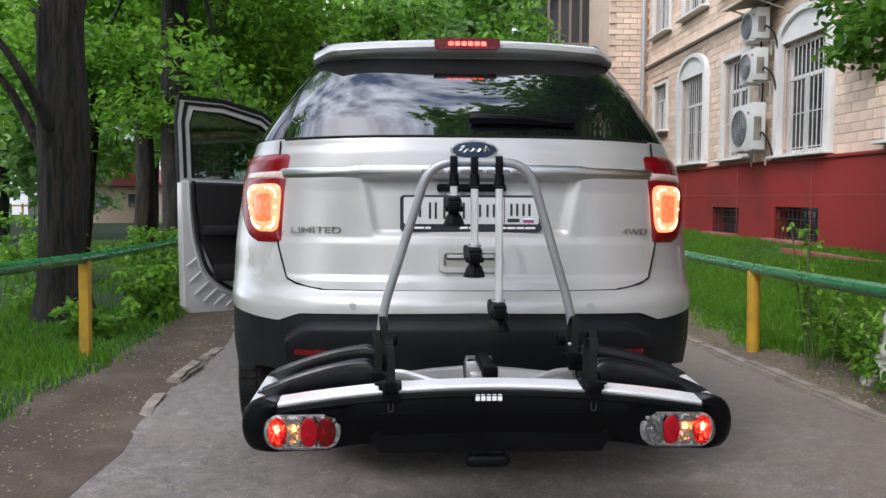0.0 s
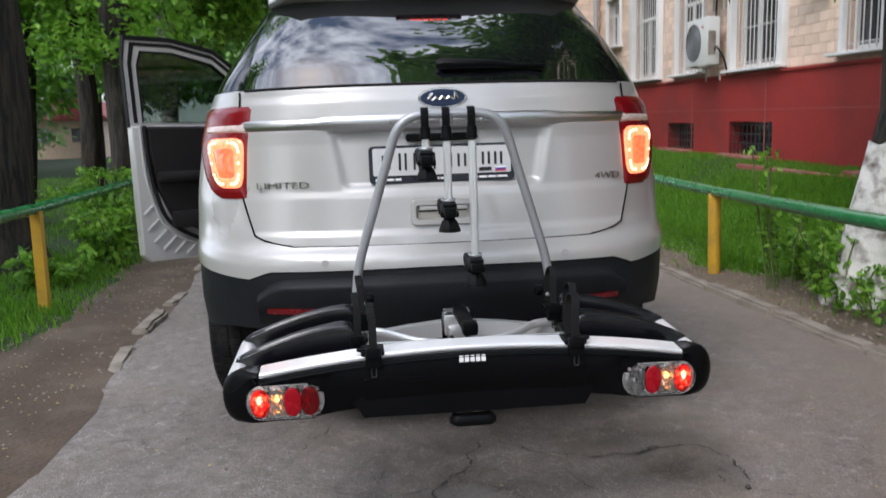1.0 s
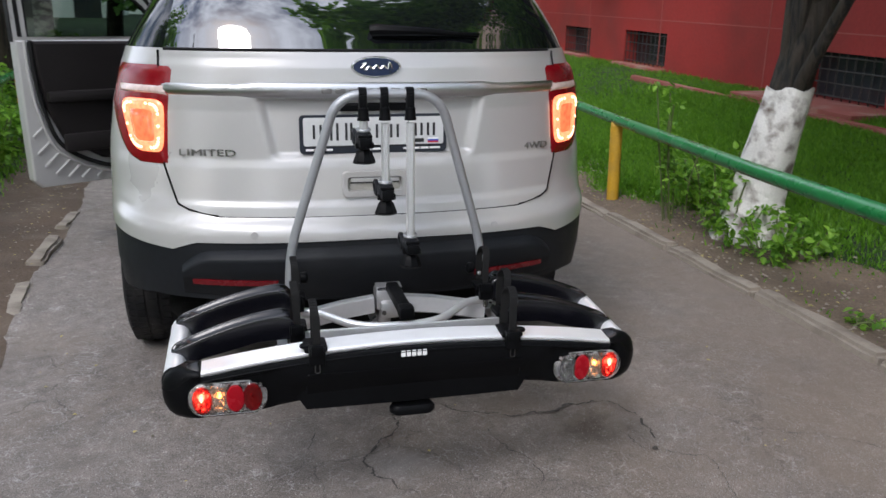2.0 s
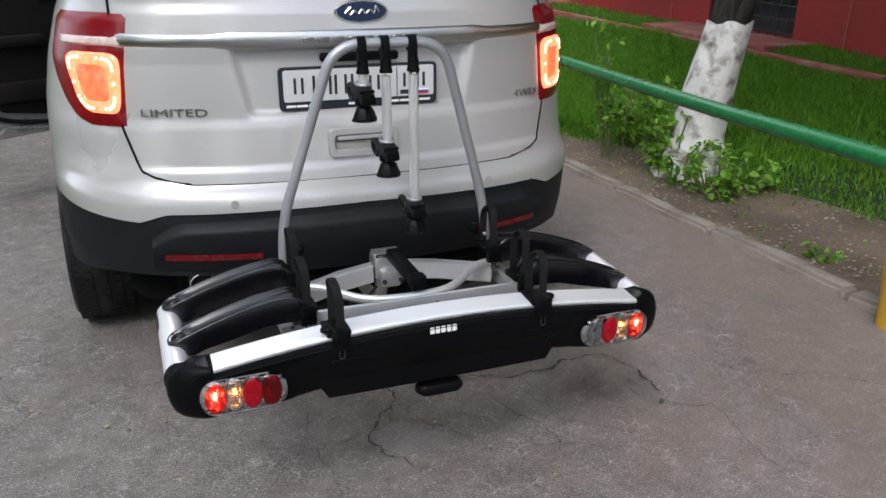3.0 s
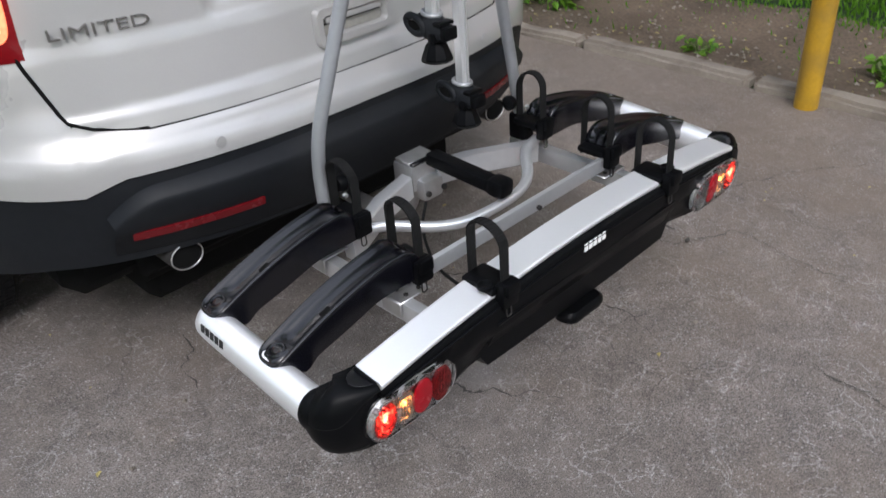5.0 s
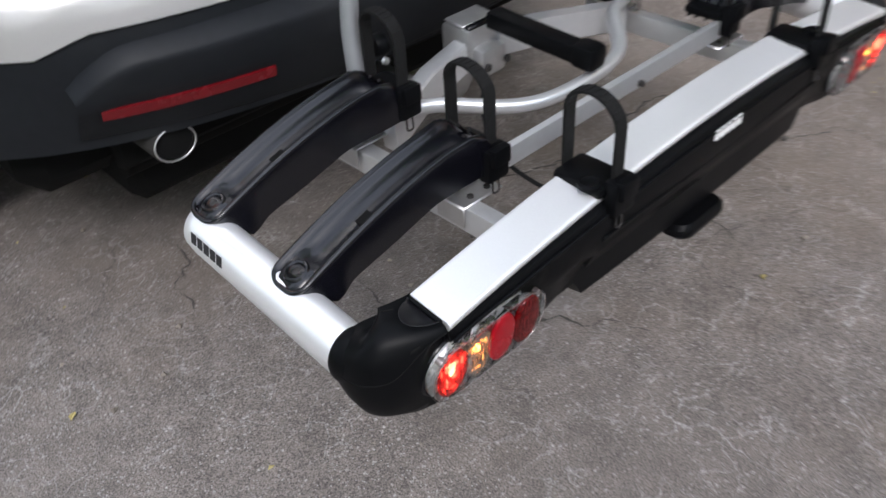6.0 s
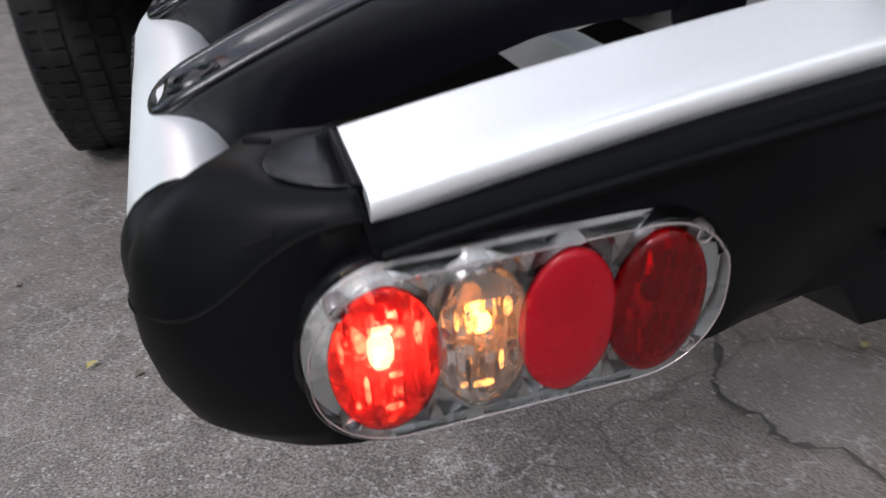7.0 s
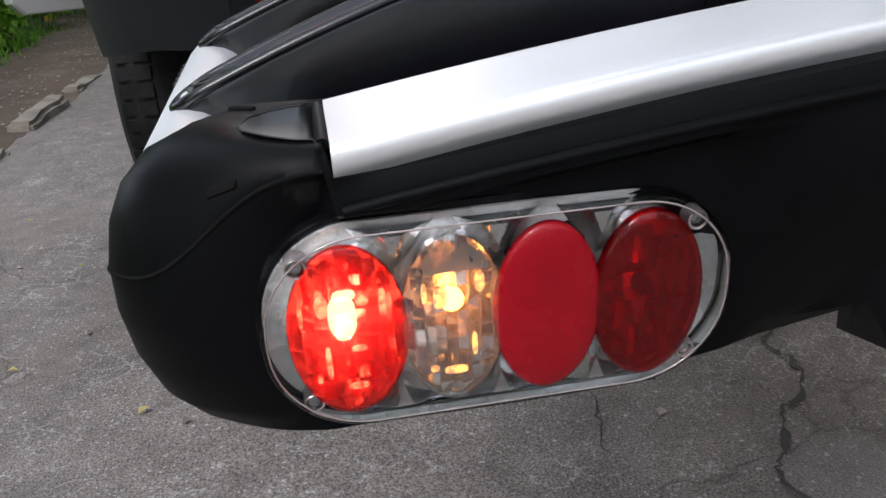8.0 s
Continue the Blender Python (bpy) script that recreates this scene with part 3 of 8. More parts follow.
def half_w(z):
    return float(np.interp(z, ZW, HW))


def roundness(z):
    """The corner is rounder low down, tighter round the windows."""
    return float(np.interp(z, (1.38, 1.46, 1.76), (2.4, 2.7, 4.2)))


def rear_y(x, z, d=0.60):
    """Where the car's back lies at that width and height."""
    n = roundness(z)
    q = min(abs(x) / half_w(z), 0.999)
    return rear0(z) + d * (1 - (1 - q ** n) ** (1 / n))


def shell_pt(k, z, out=0.0, d=0.60):
    """A point of the shell: k 0..1 round the rear corner, 1..2 along the side, 2..3 round the nose. out: pushed outwards."""
    w, yr, yf = half_w(z), rear0(z), float(np.interp(z, ZF, YF))
    n = roundness(z)
    df = 0.55
    if k <= 1:
        a = radians(90 * k)
        x, y = w * math.sin(a) ** (2 / n), yr + d * (1 - math.cos(a) ** (2 / n))
        nx, ny = math.sin(a), -math.cos(a)
    elif k <= 2:
        x, y = w, yr + d + (k - 1) * (yf - df - yr - d)
        nx, ny = 1, 0
    else:
        a = radians(90 * (3 - k))
        x, y = w * math.sin(a) ** (2 / 2.6), yf - df * (1 - math.cos(a) ** (2 / 2.6))
        nx, ny = math.sin(a), math.cos(a)
    if z < 1.36:
        t = min(1.0, max(0.0, (y - 0.25) / 0.5))
        x += 0.030 * t * t * (3 - 2 * t) * min(1.0, (1.36 - z) / 0.3)
    return x + nx * out, y + ny * out, z


def trim_z(k):
    """Height at which the charcoal cladding meets the paint."""
    return float(np.interp(k, (0, 0.42, 0.50, 0.60, 0.90, 1.02, 1.12, 2, 3), (0.752, 0.742, 0.712, 0.72, 0.752, 0.752, 0.50, 0.48, 0.62)))


KS = [i / 36 for i in range(37)] + [1 + i / 84 for i in range(1, 85)] + [2 + i / 20 for i in range(1, 21)]


def loft(lo, hi, nz, out=0.0, arches=True, skip=None):
    """Both halves of the shell between two heights (numbers or functions of k), wheel arches cut out."""
    sh = Shape()
    for s in (-1, 1):
        rows = []
        for k in KS:
            a, b = (lo(k) if callable(lo) else lo), (hi(k) if callable(hi) else hi)
            row = []
            for j in range(nz + 1):
                x, y, z = shell_pt(k, a + (b - a) * j / nz, out)
                row.append([s * x, y, z])
            rows.append(row)
        nv = nz + 1
        inside = {}
        for i, r in enumerate(rows):
            for j, p in enumerate(r):
                for wy in WHEEL_Y:
                    dist = math.hypot(p[1] - wy, p[2] - WHEEL_Z)
                    if arches and dist < ARCH and abs(p[0]) > 0.7:
                        inside[(i, j)] = (wy, dist)
        faces = []
        for i in range(len(rows) - 1):
            for j in range(nz):
                q = [(i, j), (i + 1, j), (i + 1, j + 1), (i, j + 1)]
                if all(c in inside for c in q) or (skip and skip(s, rows[i][j], rows[i + 1][j + 1])):
                    continue
                faces.append(tuple(a * nv + b for a, b in (q if s > 0 else q[::-1])))
        for (i, j), (wy, dist) in inside.items():
            p = rows[i][j]
            g = ARCH / max(dist, 1e-4)
            if p[2] < WHEEL_Z:
                p[1] = wy + math.copysign(ARCH, p[1] - wy)
            else:
                p[1], p[2] = wy + (p[1] - wy) * g, WHEEL_Z + (p[2] - WHEEL_Z) * g
        sh.raw([p for r in rows for p in r], faces)
    return sh


def in_doorway(s, a, b):
    if a[1] < 0.3 and max(abs(a[0]), abs(b[0])) < 0.70 and a[2] > 0.86 and b[2] < 1.39:
        return True
    return s < 0 and a[1] > 2.38 and b[1] < 3.40 and a[2] > 0.47 and b[2] < 1.74


car = thing("car", "pearl white off-road car with lit tail lamps and open front door", "car", (0, 2.4, 0))
KEEP = Matrix.Translation((0, 2.4, 0))


def car_part(sh, name, mat, label="", parent=None, **kw):
    ob = sh.make(name, mat, None, label, **kw)
    ob.parent = parent or car
    if parent is None:
        ob.matrix_parent_inverse = KEEP.inverted()
    return ob


car_part(loft(trim_z, 1.41, 30, skip=in_doorway), "body", PAINT, "pearl white painted body", fix=False, sharp=50)
car_part(loft(lambda k: float(np.interp(k, (0, 0.62, 0.95, 1.14, 1.24, 3), (0.520, 0.520, 0.485, 0.485, 0.30, 0.30))), lambda k: trim_z(k) - 0.004, 16, -0.006, skip=in_doorway), "bumper_cladding", CLAD, "charcoal plastic lower bumper and sills", fix=False, sharp=50)
car_part(loft(1.405, 1.762, 12, -0.002, False, skip=in_doorway), "side_glass", DGLASS, "dark tinted windows all round", fix=False, sharp=60)
roof = Shape()
lv = [1.758, 1.775, 1.795, 1.815, 1.835]
loops = []
for z in lv:
    right = [shell_pt(k, z) for k in KS[::2]]
    loops.append([Vector(p) for p in right] + [Vector((-p[0], p[1], p[2])) for p in reversed(right[1:-1])])
for f_, z in ((0.8, 1.853), (0.45, 1.868), (0.1, 1.875)):
    c = Vector((0, 1.6, z))
    loops.append([Vector((p.x * f_, 1.6 + (p.y - 1.6) * f_, z)) for p in loops[4]])
roof.rings(loops)
car_part(roof, "roof", PAINT, "white roof", sharp=60)
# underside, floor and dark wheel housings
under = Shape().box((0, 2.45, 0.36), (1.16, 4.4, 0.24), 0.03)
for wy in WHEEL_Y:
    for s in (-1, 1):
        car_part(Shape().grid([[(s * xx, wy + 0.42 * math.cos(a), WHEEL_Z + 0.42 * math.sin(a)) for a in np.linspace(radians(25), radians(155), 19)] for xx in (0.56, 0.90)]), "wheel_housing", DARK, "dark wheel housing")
# rear and middle boxes added to keep light from under the car
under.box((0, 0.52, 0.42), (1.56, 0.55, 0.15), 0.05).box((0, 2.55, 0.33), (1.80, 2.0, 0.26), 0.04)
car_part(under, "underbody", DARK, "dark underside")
car_part(Shape().box((0.0, 3.0, 0.62), (1.5, 2.4, 0.06), 0.02).box((0, 3.72, 0.95), (1.5, 0.35, 0.5), 0.1).box((0, 2.25, 0.9), (1.6, 0.05, 0.7), 0.02), "interior", TRIMBLACK, "black cabin floor and dashboard")
for s in (-1, 1):
    car_part(Shape().box((s * 0.4, 2.75, 0.80), (0.52, 0.52, 0.18), 0.07, seg=3).box((0, 0, 0), (0.50, 0.16, 0.68), 0.06, pose(s * 0.4, 2.44, 1.14, -14), 3).box((s * 0.4, 2.33, 1.56), (0.26, 0.10, 0.18), 0.04, seg=2), "seat", TRIMBLACK, "black front seat")

# tailgate: a proud panel with the number plate's hollow


def gate_half(z):
    """Half width of the tailgate at that height: upright above, drawn in round the lower corners."""
    if z > 1.0:
        return 0.738
    t = (1.0 - z) / (1.0 - 0.832)
    return 0.738 - 0.05 * t - 0.13 * max(0, (t - 0.72) / 0.28) ** 2.5


def gate_y(x, z):
    hollow = 0.0
    if 1.0 < z < 1.25:
        edge = np.interp(z, (1.0, 1.05, 1.24), (0.36, 0.375, 0.415))
        a = np.clip((edge - abs(x)) / 0.035, 0, 1)
        b = np.clip((z - 1.025) / 0.03, 0, 1) * np.clip((1.248 - z) / 0.012, 0, 1)
        a, b = a * a * (3 - 2 * a), b * b * (3 - 2 * b)
        hollow = 0.026 * a * b * np.interp(z, (1.03, 1.24), (0.75, 1.0))
    return rear_y(x, z) - 0.005 + float(hollow)


gz = [0.832 + (1.402 - 0.832) * i / 90 for i in range(91)]
gu = [-1 + 2 * i / 110 for i in range(111)]
rows = []
for i, z in enumerate(gz):
    g = gate_half(z)
    r = [(u * g, gate_y(u * g, z), z) for u in gu]
    rows.append([(r[0][0], r[0][1] + 0.02, z)] + r + [(r[-1][0], r[-1][1] + 0.02, z)])
rows = [[(x, y + 0.02, z) for x, y, z in rows[0]]] + rows + [[(x, y + 0.02, z) for x, y, z in rows[-1]]]
gate = car_part(Shape().grid(rows), "tailgate", PAINT, "white tailgate with a hollow for the plate", sharp=55)
seam = [(s * (gate_half(z) + 0.004), rear_y(gate_half(z), z) - 0.0005, z) for s, zz in ((-1, gz[::-3]), (1, gz[::3])) for z in zz]
low = [(x, rear_y(x, 0.829) - 0.001, 0.829) for x in np.linspace(-gate_half(0.832), gate_half(0.832), 30)]
# dark tube laid along the joint in place of the gap's shade
car_part(Shape().tube(seam[:31] + low + seam[31:], 0.0045, 6), "gap_seal", DARK, "dark tube for the shaded gap round the tailgate")

# rear window and its surround
rows = []
for i in range(17):
    z = 1.412 + (1.755 - 1.412) * i / 16
    hw = np.interp(z, (1.41, 1.755), (0.722, 0.632))
    rows.append([(u * hw, rear_y(u * hw, z) - 0.007, z) for u in np.linspace(-1, 1, 41)])
rows = [[(p[0], p[1] + 0.012, p[2]) for p in rows[0]]] + rows
car_part(Shape().grid(rows), "rear_window", REARGLASS, "tinted rear window reflecting sky and trees", sharp=60)
car_part(Shape().tube([(x, rear_y(x, 1.407) - 0.003, 1.407) for x in np.linspace(-0.72, 0.72, 40)], 0.006, 6), "window_seal", RUBBER)

# roof spoiler
rows = []
for u in np.linspace(-1, 1, 41):
    x = u * 0.635
    back = 0.255 + 0.075 * u * u + 0.10 * max(0, abs(u) - 0.86) / 0.14
    lift = -0.016 * u * u - 0.012 * max(0, abs(u) - 0.9) / 0.1
    rows.append([(x, 0.46, 1.762 + lift * 0.4), (x, back + 0.06, 1.772 + lift * 0.8), (x, back + 0.012, 1.784 + lift), (x, back, 1.792 + lift), (x, back + 0.008, 1.810 + lift),
                 (x, back + 0.03, 1.826 + lift), (x, back + 0.10, 1.840 + lift), (x, 0.62, 1.852 + lift * 1.2), (x, 0.95, 1.858 + lift * 1.6)])
car_part(Shape().grid(rows), "roof_spoiler", PAINT, "white roof spoiler", sharp=60)
brake = car_part(Shape().prism(round_rect(0.265, 0.044, 0.015), 0.02, facing(0.0, 0.268, 1.804)), "brake_lamp", DULLRED, "high brake lamp with a dark red lens")
for i in range(6):
    car_part(Shape().prism(round_rect(0.021, 0.017, 0.006), 0.006, facing(-0.066 + 0.0264 * i, 0.249, 1.803), 0.002), "brake_led", BRAKE, "lit red diode", brake)
for s in (-1, 1):
    car_part(Shape().tube(curve_pts([(s * 0.62, 0.62, 1.85), (s * 0.615, 0.75, 1.89), (s * 0.62, 1.2, 1.895), (s * 0.66, 2.2, 1.88), (s * 0.67, 2.6, 1.84)]), 0.016, 8), "roof_rail", BLACK, "black roof rail")

# wiper
wy_ = rear_y(0.2, 1.46) - 0.03
car_part(Shape().tube([(0.0, rear_y(0, 1.47) - 0.02, 1.475), (0.02, wy_, 1.478), (0.20, wy_, 1.474), (0.40, rear_y(0.4, 1.455) - 0.02, 1.458)], [0.02, 0.021, 0.014, 0.005], 8).box((0.22, wy_ + 0.014, 1.466), (0.36, 0.012, 0.012), 0.004), "wiper", BLACK, "black rear wiper resting on the glass")

# chrome strip over the plate
rows = []
for x in np.linspace(-0.736, 0.736, 81):
    a = abs(x)
    drop = np.clip((0.47 - a) / 0.06, 0, 1)
    top = 1.292 + 0.007 * drop
    bot = 1.251 - 0.004 * drop
    y = rear_y(x, 1.27) - 0.010 - 0.003 * drop
    rows.append([(x, y + 0.03, top + 0.001), (x, y + 0.004, top), (x, y, top - 0.004), (x, y - 0.004, (top + bot) / 2), (x, y, bot + 0.003), (x, y + 0.004, bot), (x, y + 0.035, bot - 0.002)])
strip = car_part(Shape().grid(rows), "chrome_strip", SATIN, "chrome strip across the tailgate", sharp=60)
for i in range(8):
    x = -0.17 + i * 0.0485
    car_part(Shape().box((x, rear_y(0, 1.27) - 0.0185, 1.271), (0.036, 0.004, 0.017), 0.003), "name_bar", BADGEGREY, "raised bar of the name on the strip", strip)

# oval badge
oval = [(0.089 * math.cos(a), 0.037 * math.sin(a)) for a in np.linspace(0, 2 * math.pi, 40, endpoint=False)]
badge = car_part(Shape().prism(oval, 0.016, facing(0.008, rear_y(0, 1.353) + 0.0, 1.353), 0.005), "oval_badge", CHROME, "oval badge with a chrome rim")
car_part(Shape().prism([(x * 0.92, y * 0.86) for x, y in oval], 0.004, facing(0.008, rear_y(0, 1.353) - 0.0145, 1.353), 0.002), "badge_face", NAVY, "dark blue enamel", badge)
sq = [(-0.055, -0.004), (-0.035, 0.014), (-0.048, 0.010), (-0.04, -0.010), (-0.025, 0.002), (-0.012, -0.006), (0.0, 0.006), (0.012, -0.006), (0.026, 0.004), (0.040, -0.006), (0.046, 0.016), (0.055, -0.004)]
car_part(Shape().tube(curve_pts([(0.008 + x, rear_y(0, 1.353) - 0.0195, 1.353 + z) for x, z in sq], 4), 0.0028, 6), "badge_script", CHROME, "chrome scroll", badge)

# lettered badges
words("trim_badge", "LIMITED", 0.034, facing(-0.588, rear_y(0.588, 1.052) - 0.008, 1.052, -18), BADGEGREY, None, 0.003, "grey raised trim-level letters", 0.205).parent = car
words("drive_badge", "4WD", 0.036, facing(0.648, rear_y(0.648, 1.048) - 0.008, 1.048, 20), BADGEGREY, None, 0.003, "grey raised drive letters", 0.115).parent = car
for ob in list(car.children):
    if ob.name in ("trim_badge", "drive_badge"):
        ob.matrix_parent_inverse = KEEP.inverted()

# number plate in its frame; its characters are plain bars
plate = car_part(Shape().prism(round_rect(0.535, 0.138, 0.016), 0.014, facing(0, 0.015, 1.117, 0, -1), 0.004), "number_plate", FRAMENAVY, "white number plate in a black frame")
pf = facing(0, -0.0005, 1.117, 0, -1)
car_part(Shape().prism(round_rect(0.508, 0.100, 0.008), 0.004, pf @ Matrix.Translation((0, 0.010, 0)), 0.001), "plate_sheet", PLATEWHITE, "white plate sheet", plate)
for x, w, h in ((-0.205, 0.040, 0.050), (-0.145, 0.036, 0.062), (-0.093, 0.030, 0.062), (-0.040, 0.036, 0.062), (0.020, 0.040, 0.048), (0.072, 0.040, 0.048)):
    sh = Shape().box((x - w * 0.30, 0.010, 0.0048), (0.0085, h, 0.0012), 0, pf).box((x + w * 0.30, 0.010, 0.0048), (0.0085, h, 0.0012), 0, pf)
    car_part(sh, "plate_bar", INK, "dark bar of the registration", plate)
bars = Shape().box((0.124, 0.010, 0.0045), (0.003, 0.096, 0.001), 0, pf)
for x in (0.150, 0.172, 0.196, 0.218):
    bars.box((x, 0.014, 0.0048), (0.009, 0.046, 0.0012), 0, pf)
bars.box((0.158, -0.026, 0.0048), (0.046, 0.014, 0.0012), 0, pf)
car_part(bars, "region_bar", INK, "black bars of the region field", plate)
for dy, mt in ((0.006, WHITE), (0.0, FLAGBLUE), (-0.006, FLAGRED)):
    car_part(Shape().box((0.215, -0.026 + dy, 0.0048), (0.040, 0.006, 0.0012), 0, pf), "flag_stripe", mt, "", plate)
for x, w in ((-0.232, 0.030), (-0.196, 0.036), (-0.163, 0.022), (-0.028, 0.030), (0.006, 0.030), (0.118, 0.026), (0.150, 0.030), (0.184, 0.030), (0.222, 0.038)):
    car_part(Shape().box((x, -0.054, 0.0012), (w, 0.0075, 0.001), 0, pf), "legend_bar", WHITE, "white bar of small print on the plate's holder", plate)
car_part(Shape().box((0.0, 0.004, 1.213), (0.26, 0.03, 0.028), 0.006), "plate_lamp", BLACK, "black lamp housing over the plate")

# tailgate handle
hf = facing(-0.006, gate_y(0, 0.94) + 0.002, 0.942, 0, -3)
bez = Shape()
o, i_ = round_rect(0.236, 0.094, 0.018), round_rect(0.196, 0.050, 0.012)
bez.rings([[Vector((*p, 0.0)) for p in o], [Vector((*p, 0.014)) for p in o], [Vector((p[0] * 0.975, p[1] * 0.95, 0.020)) for p in o], [Vector((p[0] * 1.03, p[1] * 1.06, 0.020)) for p in i_], [Vector((*p, 0.017)) for p in i_], [Vector((p[0] * 0.96, p[1] * 0.9, 0.001)) for p in i_]], True, hf)
grip = car_part(bez, "tailgate_grip", PAINT, "white moulded tailgate handle surround")
car_part(Shape().prism(round_rect(0.186, 0.044, 0.010), 0.003, hf @ Matrix.Translation((0, 0, 0.002)), 0.001), "grip_recess", SATINGREY, "grey-beige hollow under the handle", grip)
car_part(Shape().box((0, 0.0150, 0.0100), (0.176, 0.016, 0.012), 0.005, hf, 2), "grip_bar", PAINT, "white pull bar", grip)
# the bar's shadow in the hollow, built as a dark strip
car_part(Shape().box((0.0, 0.0050, 0.0045), (0.176, 0.005, 0.004), 0.001, hf), "grip_slot", DARK, "dark strip for the shadow under the pull bar", grip)

# bumper: raised charcoal insert, reflectors, exhaust tips
rows = []
for u in np.linspace(-1, 1, 61):
    a = abs(u)
    top = 0.700 - 0.015 * u * u - 0.05 * max(0.0, (a - 0.84) / 0.16) ** 2
    bot = 0.520 + 0.02 * u * u
    x = u * (0.70)
    row = []
    for t, o_ in ((-0.17, -0.012), (-0.15, -0.002), (0.0, 0.020), (0.03, 0.024), (0.10, 0.025), (0.42, 0.018), (0.52, 0.008), (0.9, 0.004), (1.0, -0.012)):
        z = top + (bot - top) * t
        row.append((x, rear_y(x, z) - o_, z))
    rows.append(row)
car_part(Shape().grid(rows), "bumper_insert", CLAD, "charcoal bumper insert", sharp=60)
for s in (-1, 1):
    rows = [[(s * x, rear_y(x, z) - 0.0125 - b, z) for z, b in ((0.606, -0.004), (0.604, 0.001), (0.585, 0.001), (0.583, -0.004))] for x in np.linspace(0.365, 0.665, 16)]
    car_part(Shape().grid(rows), "bumper_reflector", DULLRED, "narrow red reflector")
    tip = [(0.043, 0.0), (0.045, 0.004), (0.045, 0.16), (0.041, 0.16), (0.039, 0.02), (0.039, 0.005)]
    pipe = car_part(Shape().revolve(tip, 28, pose(s * 0.555, 0.015, 0.492, -90) @ Matrix.Diagonal((1, 0.8, 1, 1)), caps=False), "exhaust_tip", IRON, "dark steel exhaust tip")
    car_part(Shape().tube([(s * 0.555 + 0.042 * math.cos(a), 0.015, 0.492 + 0.034 * math.sin(a)) for a in np.linspace(0, 2 * math.pi, 33)], 0.0020, 8), "tip_rim", STEEL, "bright rolled rim", pipe)
    # dark disc just inside the mouth stands in for the pipe's shaded depth
    car_part(Shape().revolve([(0.0, 0.0), (0.039, 0.001)], 20, pose(s * 0.555, 0.020, 0.492, -90) @ Matrix.Diagonal((1, 0.8, 1, 1)), caps=False), "exhaust_bore", DARK, "dark disc for the shaded inside of the pipe", pipe)
    car_part(Shape().revolve([(0.006, 0), (0.013, 0.001), (0.013, 0.006)], 14, facing(s * 0.44, rear_y(0.44, 0.78) + 0.001, 0.775)), "parking_sensor", PAINT)

# silencer, plus a dark panel added to hide the lit ground behind
car_part(Shape().box((0, 0.145, 0.465), (1.26, 0.03, 0.11), 0.012).tube([(-0.60, 0.25, 0.42), (0.60, 0.25, 0.42)], 0.08, 16), "rear_valance", DARK, "silencer, and an added dark panel for the shade under the bumper")

# tail lamps wrap round the corners


def corner_patch(inner, outer, z0, z1, out, nk=16, nz=22, s=1):
    """A patch on the corner between two curves k(z), its rim turned in."""
    rows = []
    for i in range(nk + 1):
        row = []
        for j in range(nz + 1):
            z = z0 + (z1 - z0) * j / nz
            k = inner(z) + (outer(z) - inner(z)) * i / nk
            rim = min(1.0, min(i, nk - i, j, nz - j) / 1.5)
            x, y, zz = shell_pt(k, z, out * (0.2 + 0.8 * rim))
            row.append((s * x, y, zz))
        rows.append(row)
    return Shape().grid(rows)


def lamp_out(z):
    return float(np.interp(z, (1.006, 1.03, 1.08, 1.15, 1.22, 1.33, 1.352), (0.63, 0.70, 0.76, 0.82, 0.865, 0.86, 0.83)))


def lamp_pt(r, a, out, s):
    """A point of the light bar's rounded outline, shrunk by r, on the corner."""
    c, q = math.cos(a), math.sin(a)
    z = 1.140 + 0.094 * r * math.copysign(abs(q) ** 0.38, q)
    hi = float(np.interp(z, (1.04, 1.09, 1.24), (0.625, 0.668, 0.745)))
    x, y, zz = shell_pt((0.512 + hi) / 2 + (hi - 0.512) / 2 * r * math.copysign(abs(c) ** 0.38, c), z, out)
    return Vector((s * x, y, zz))


for s in (-1, 1):
    lamp = car_part(corner_patch(lambda z: 0.502, lamp_out, 1.006, 1.352, 0.014, s=s), "tail_lamp", REDLENS, "red wrap-around tail lamp, lit")
    # rounded light bar with its diodes round a lit core
    bar = car_part(Shape().grid([[lamp_pt(r, a, o, s) for a in np.linspace(0, 2 * math.pi, 65)] for r, o in ((1.0, 0.014), (0.97, 0.021), (0.66, 0.024), (0.60, 0.019))]), "lamp_bar", TAIL_RING, "glowing light bar", lamp, sharp=70)
    for a in np.linspace(0, 2 * math.pi, 30, endpoint=False):
        car_part(Shape().revolve([(0.0002, -0.006), (0.0045, -0.004), (0.006, 0), (0.0045, 0.004), (0.0002, 0.006)], 8, Matrix.Translation(lamp_pt(0.83, a, 0.022, s))), "diode", DIODE, "", bar)
    car_part(Shape().grid([[lamp_pt(r, a, o, s) for a in np.linspace(0, 2 * math.pi, 49)] for r, o in ((0.61, 0.017), (0.56, 0.020), (0.3, 0.021), (0.01, 0.0215))]), "lamp_core", TAIL_CORE, "lit lamp core", lamp, sharp=70)
    car_part(corner_patch(lambda z: 0.508, lambda z: 0.80, 1.248, 1.288, 0.019, 12, 6, s), "reversing_lens", REVBAND, "clear reversing lens", lamp)

# wheels


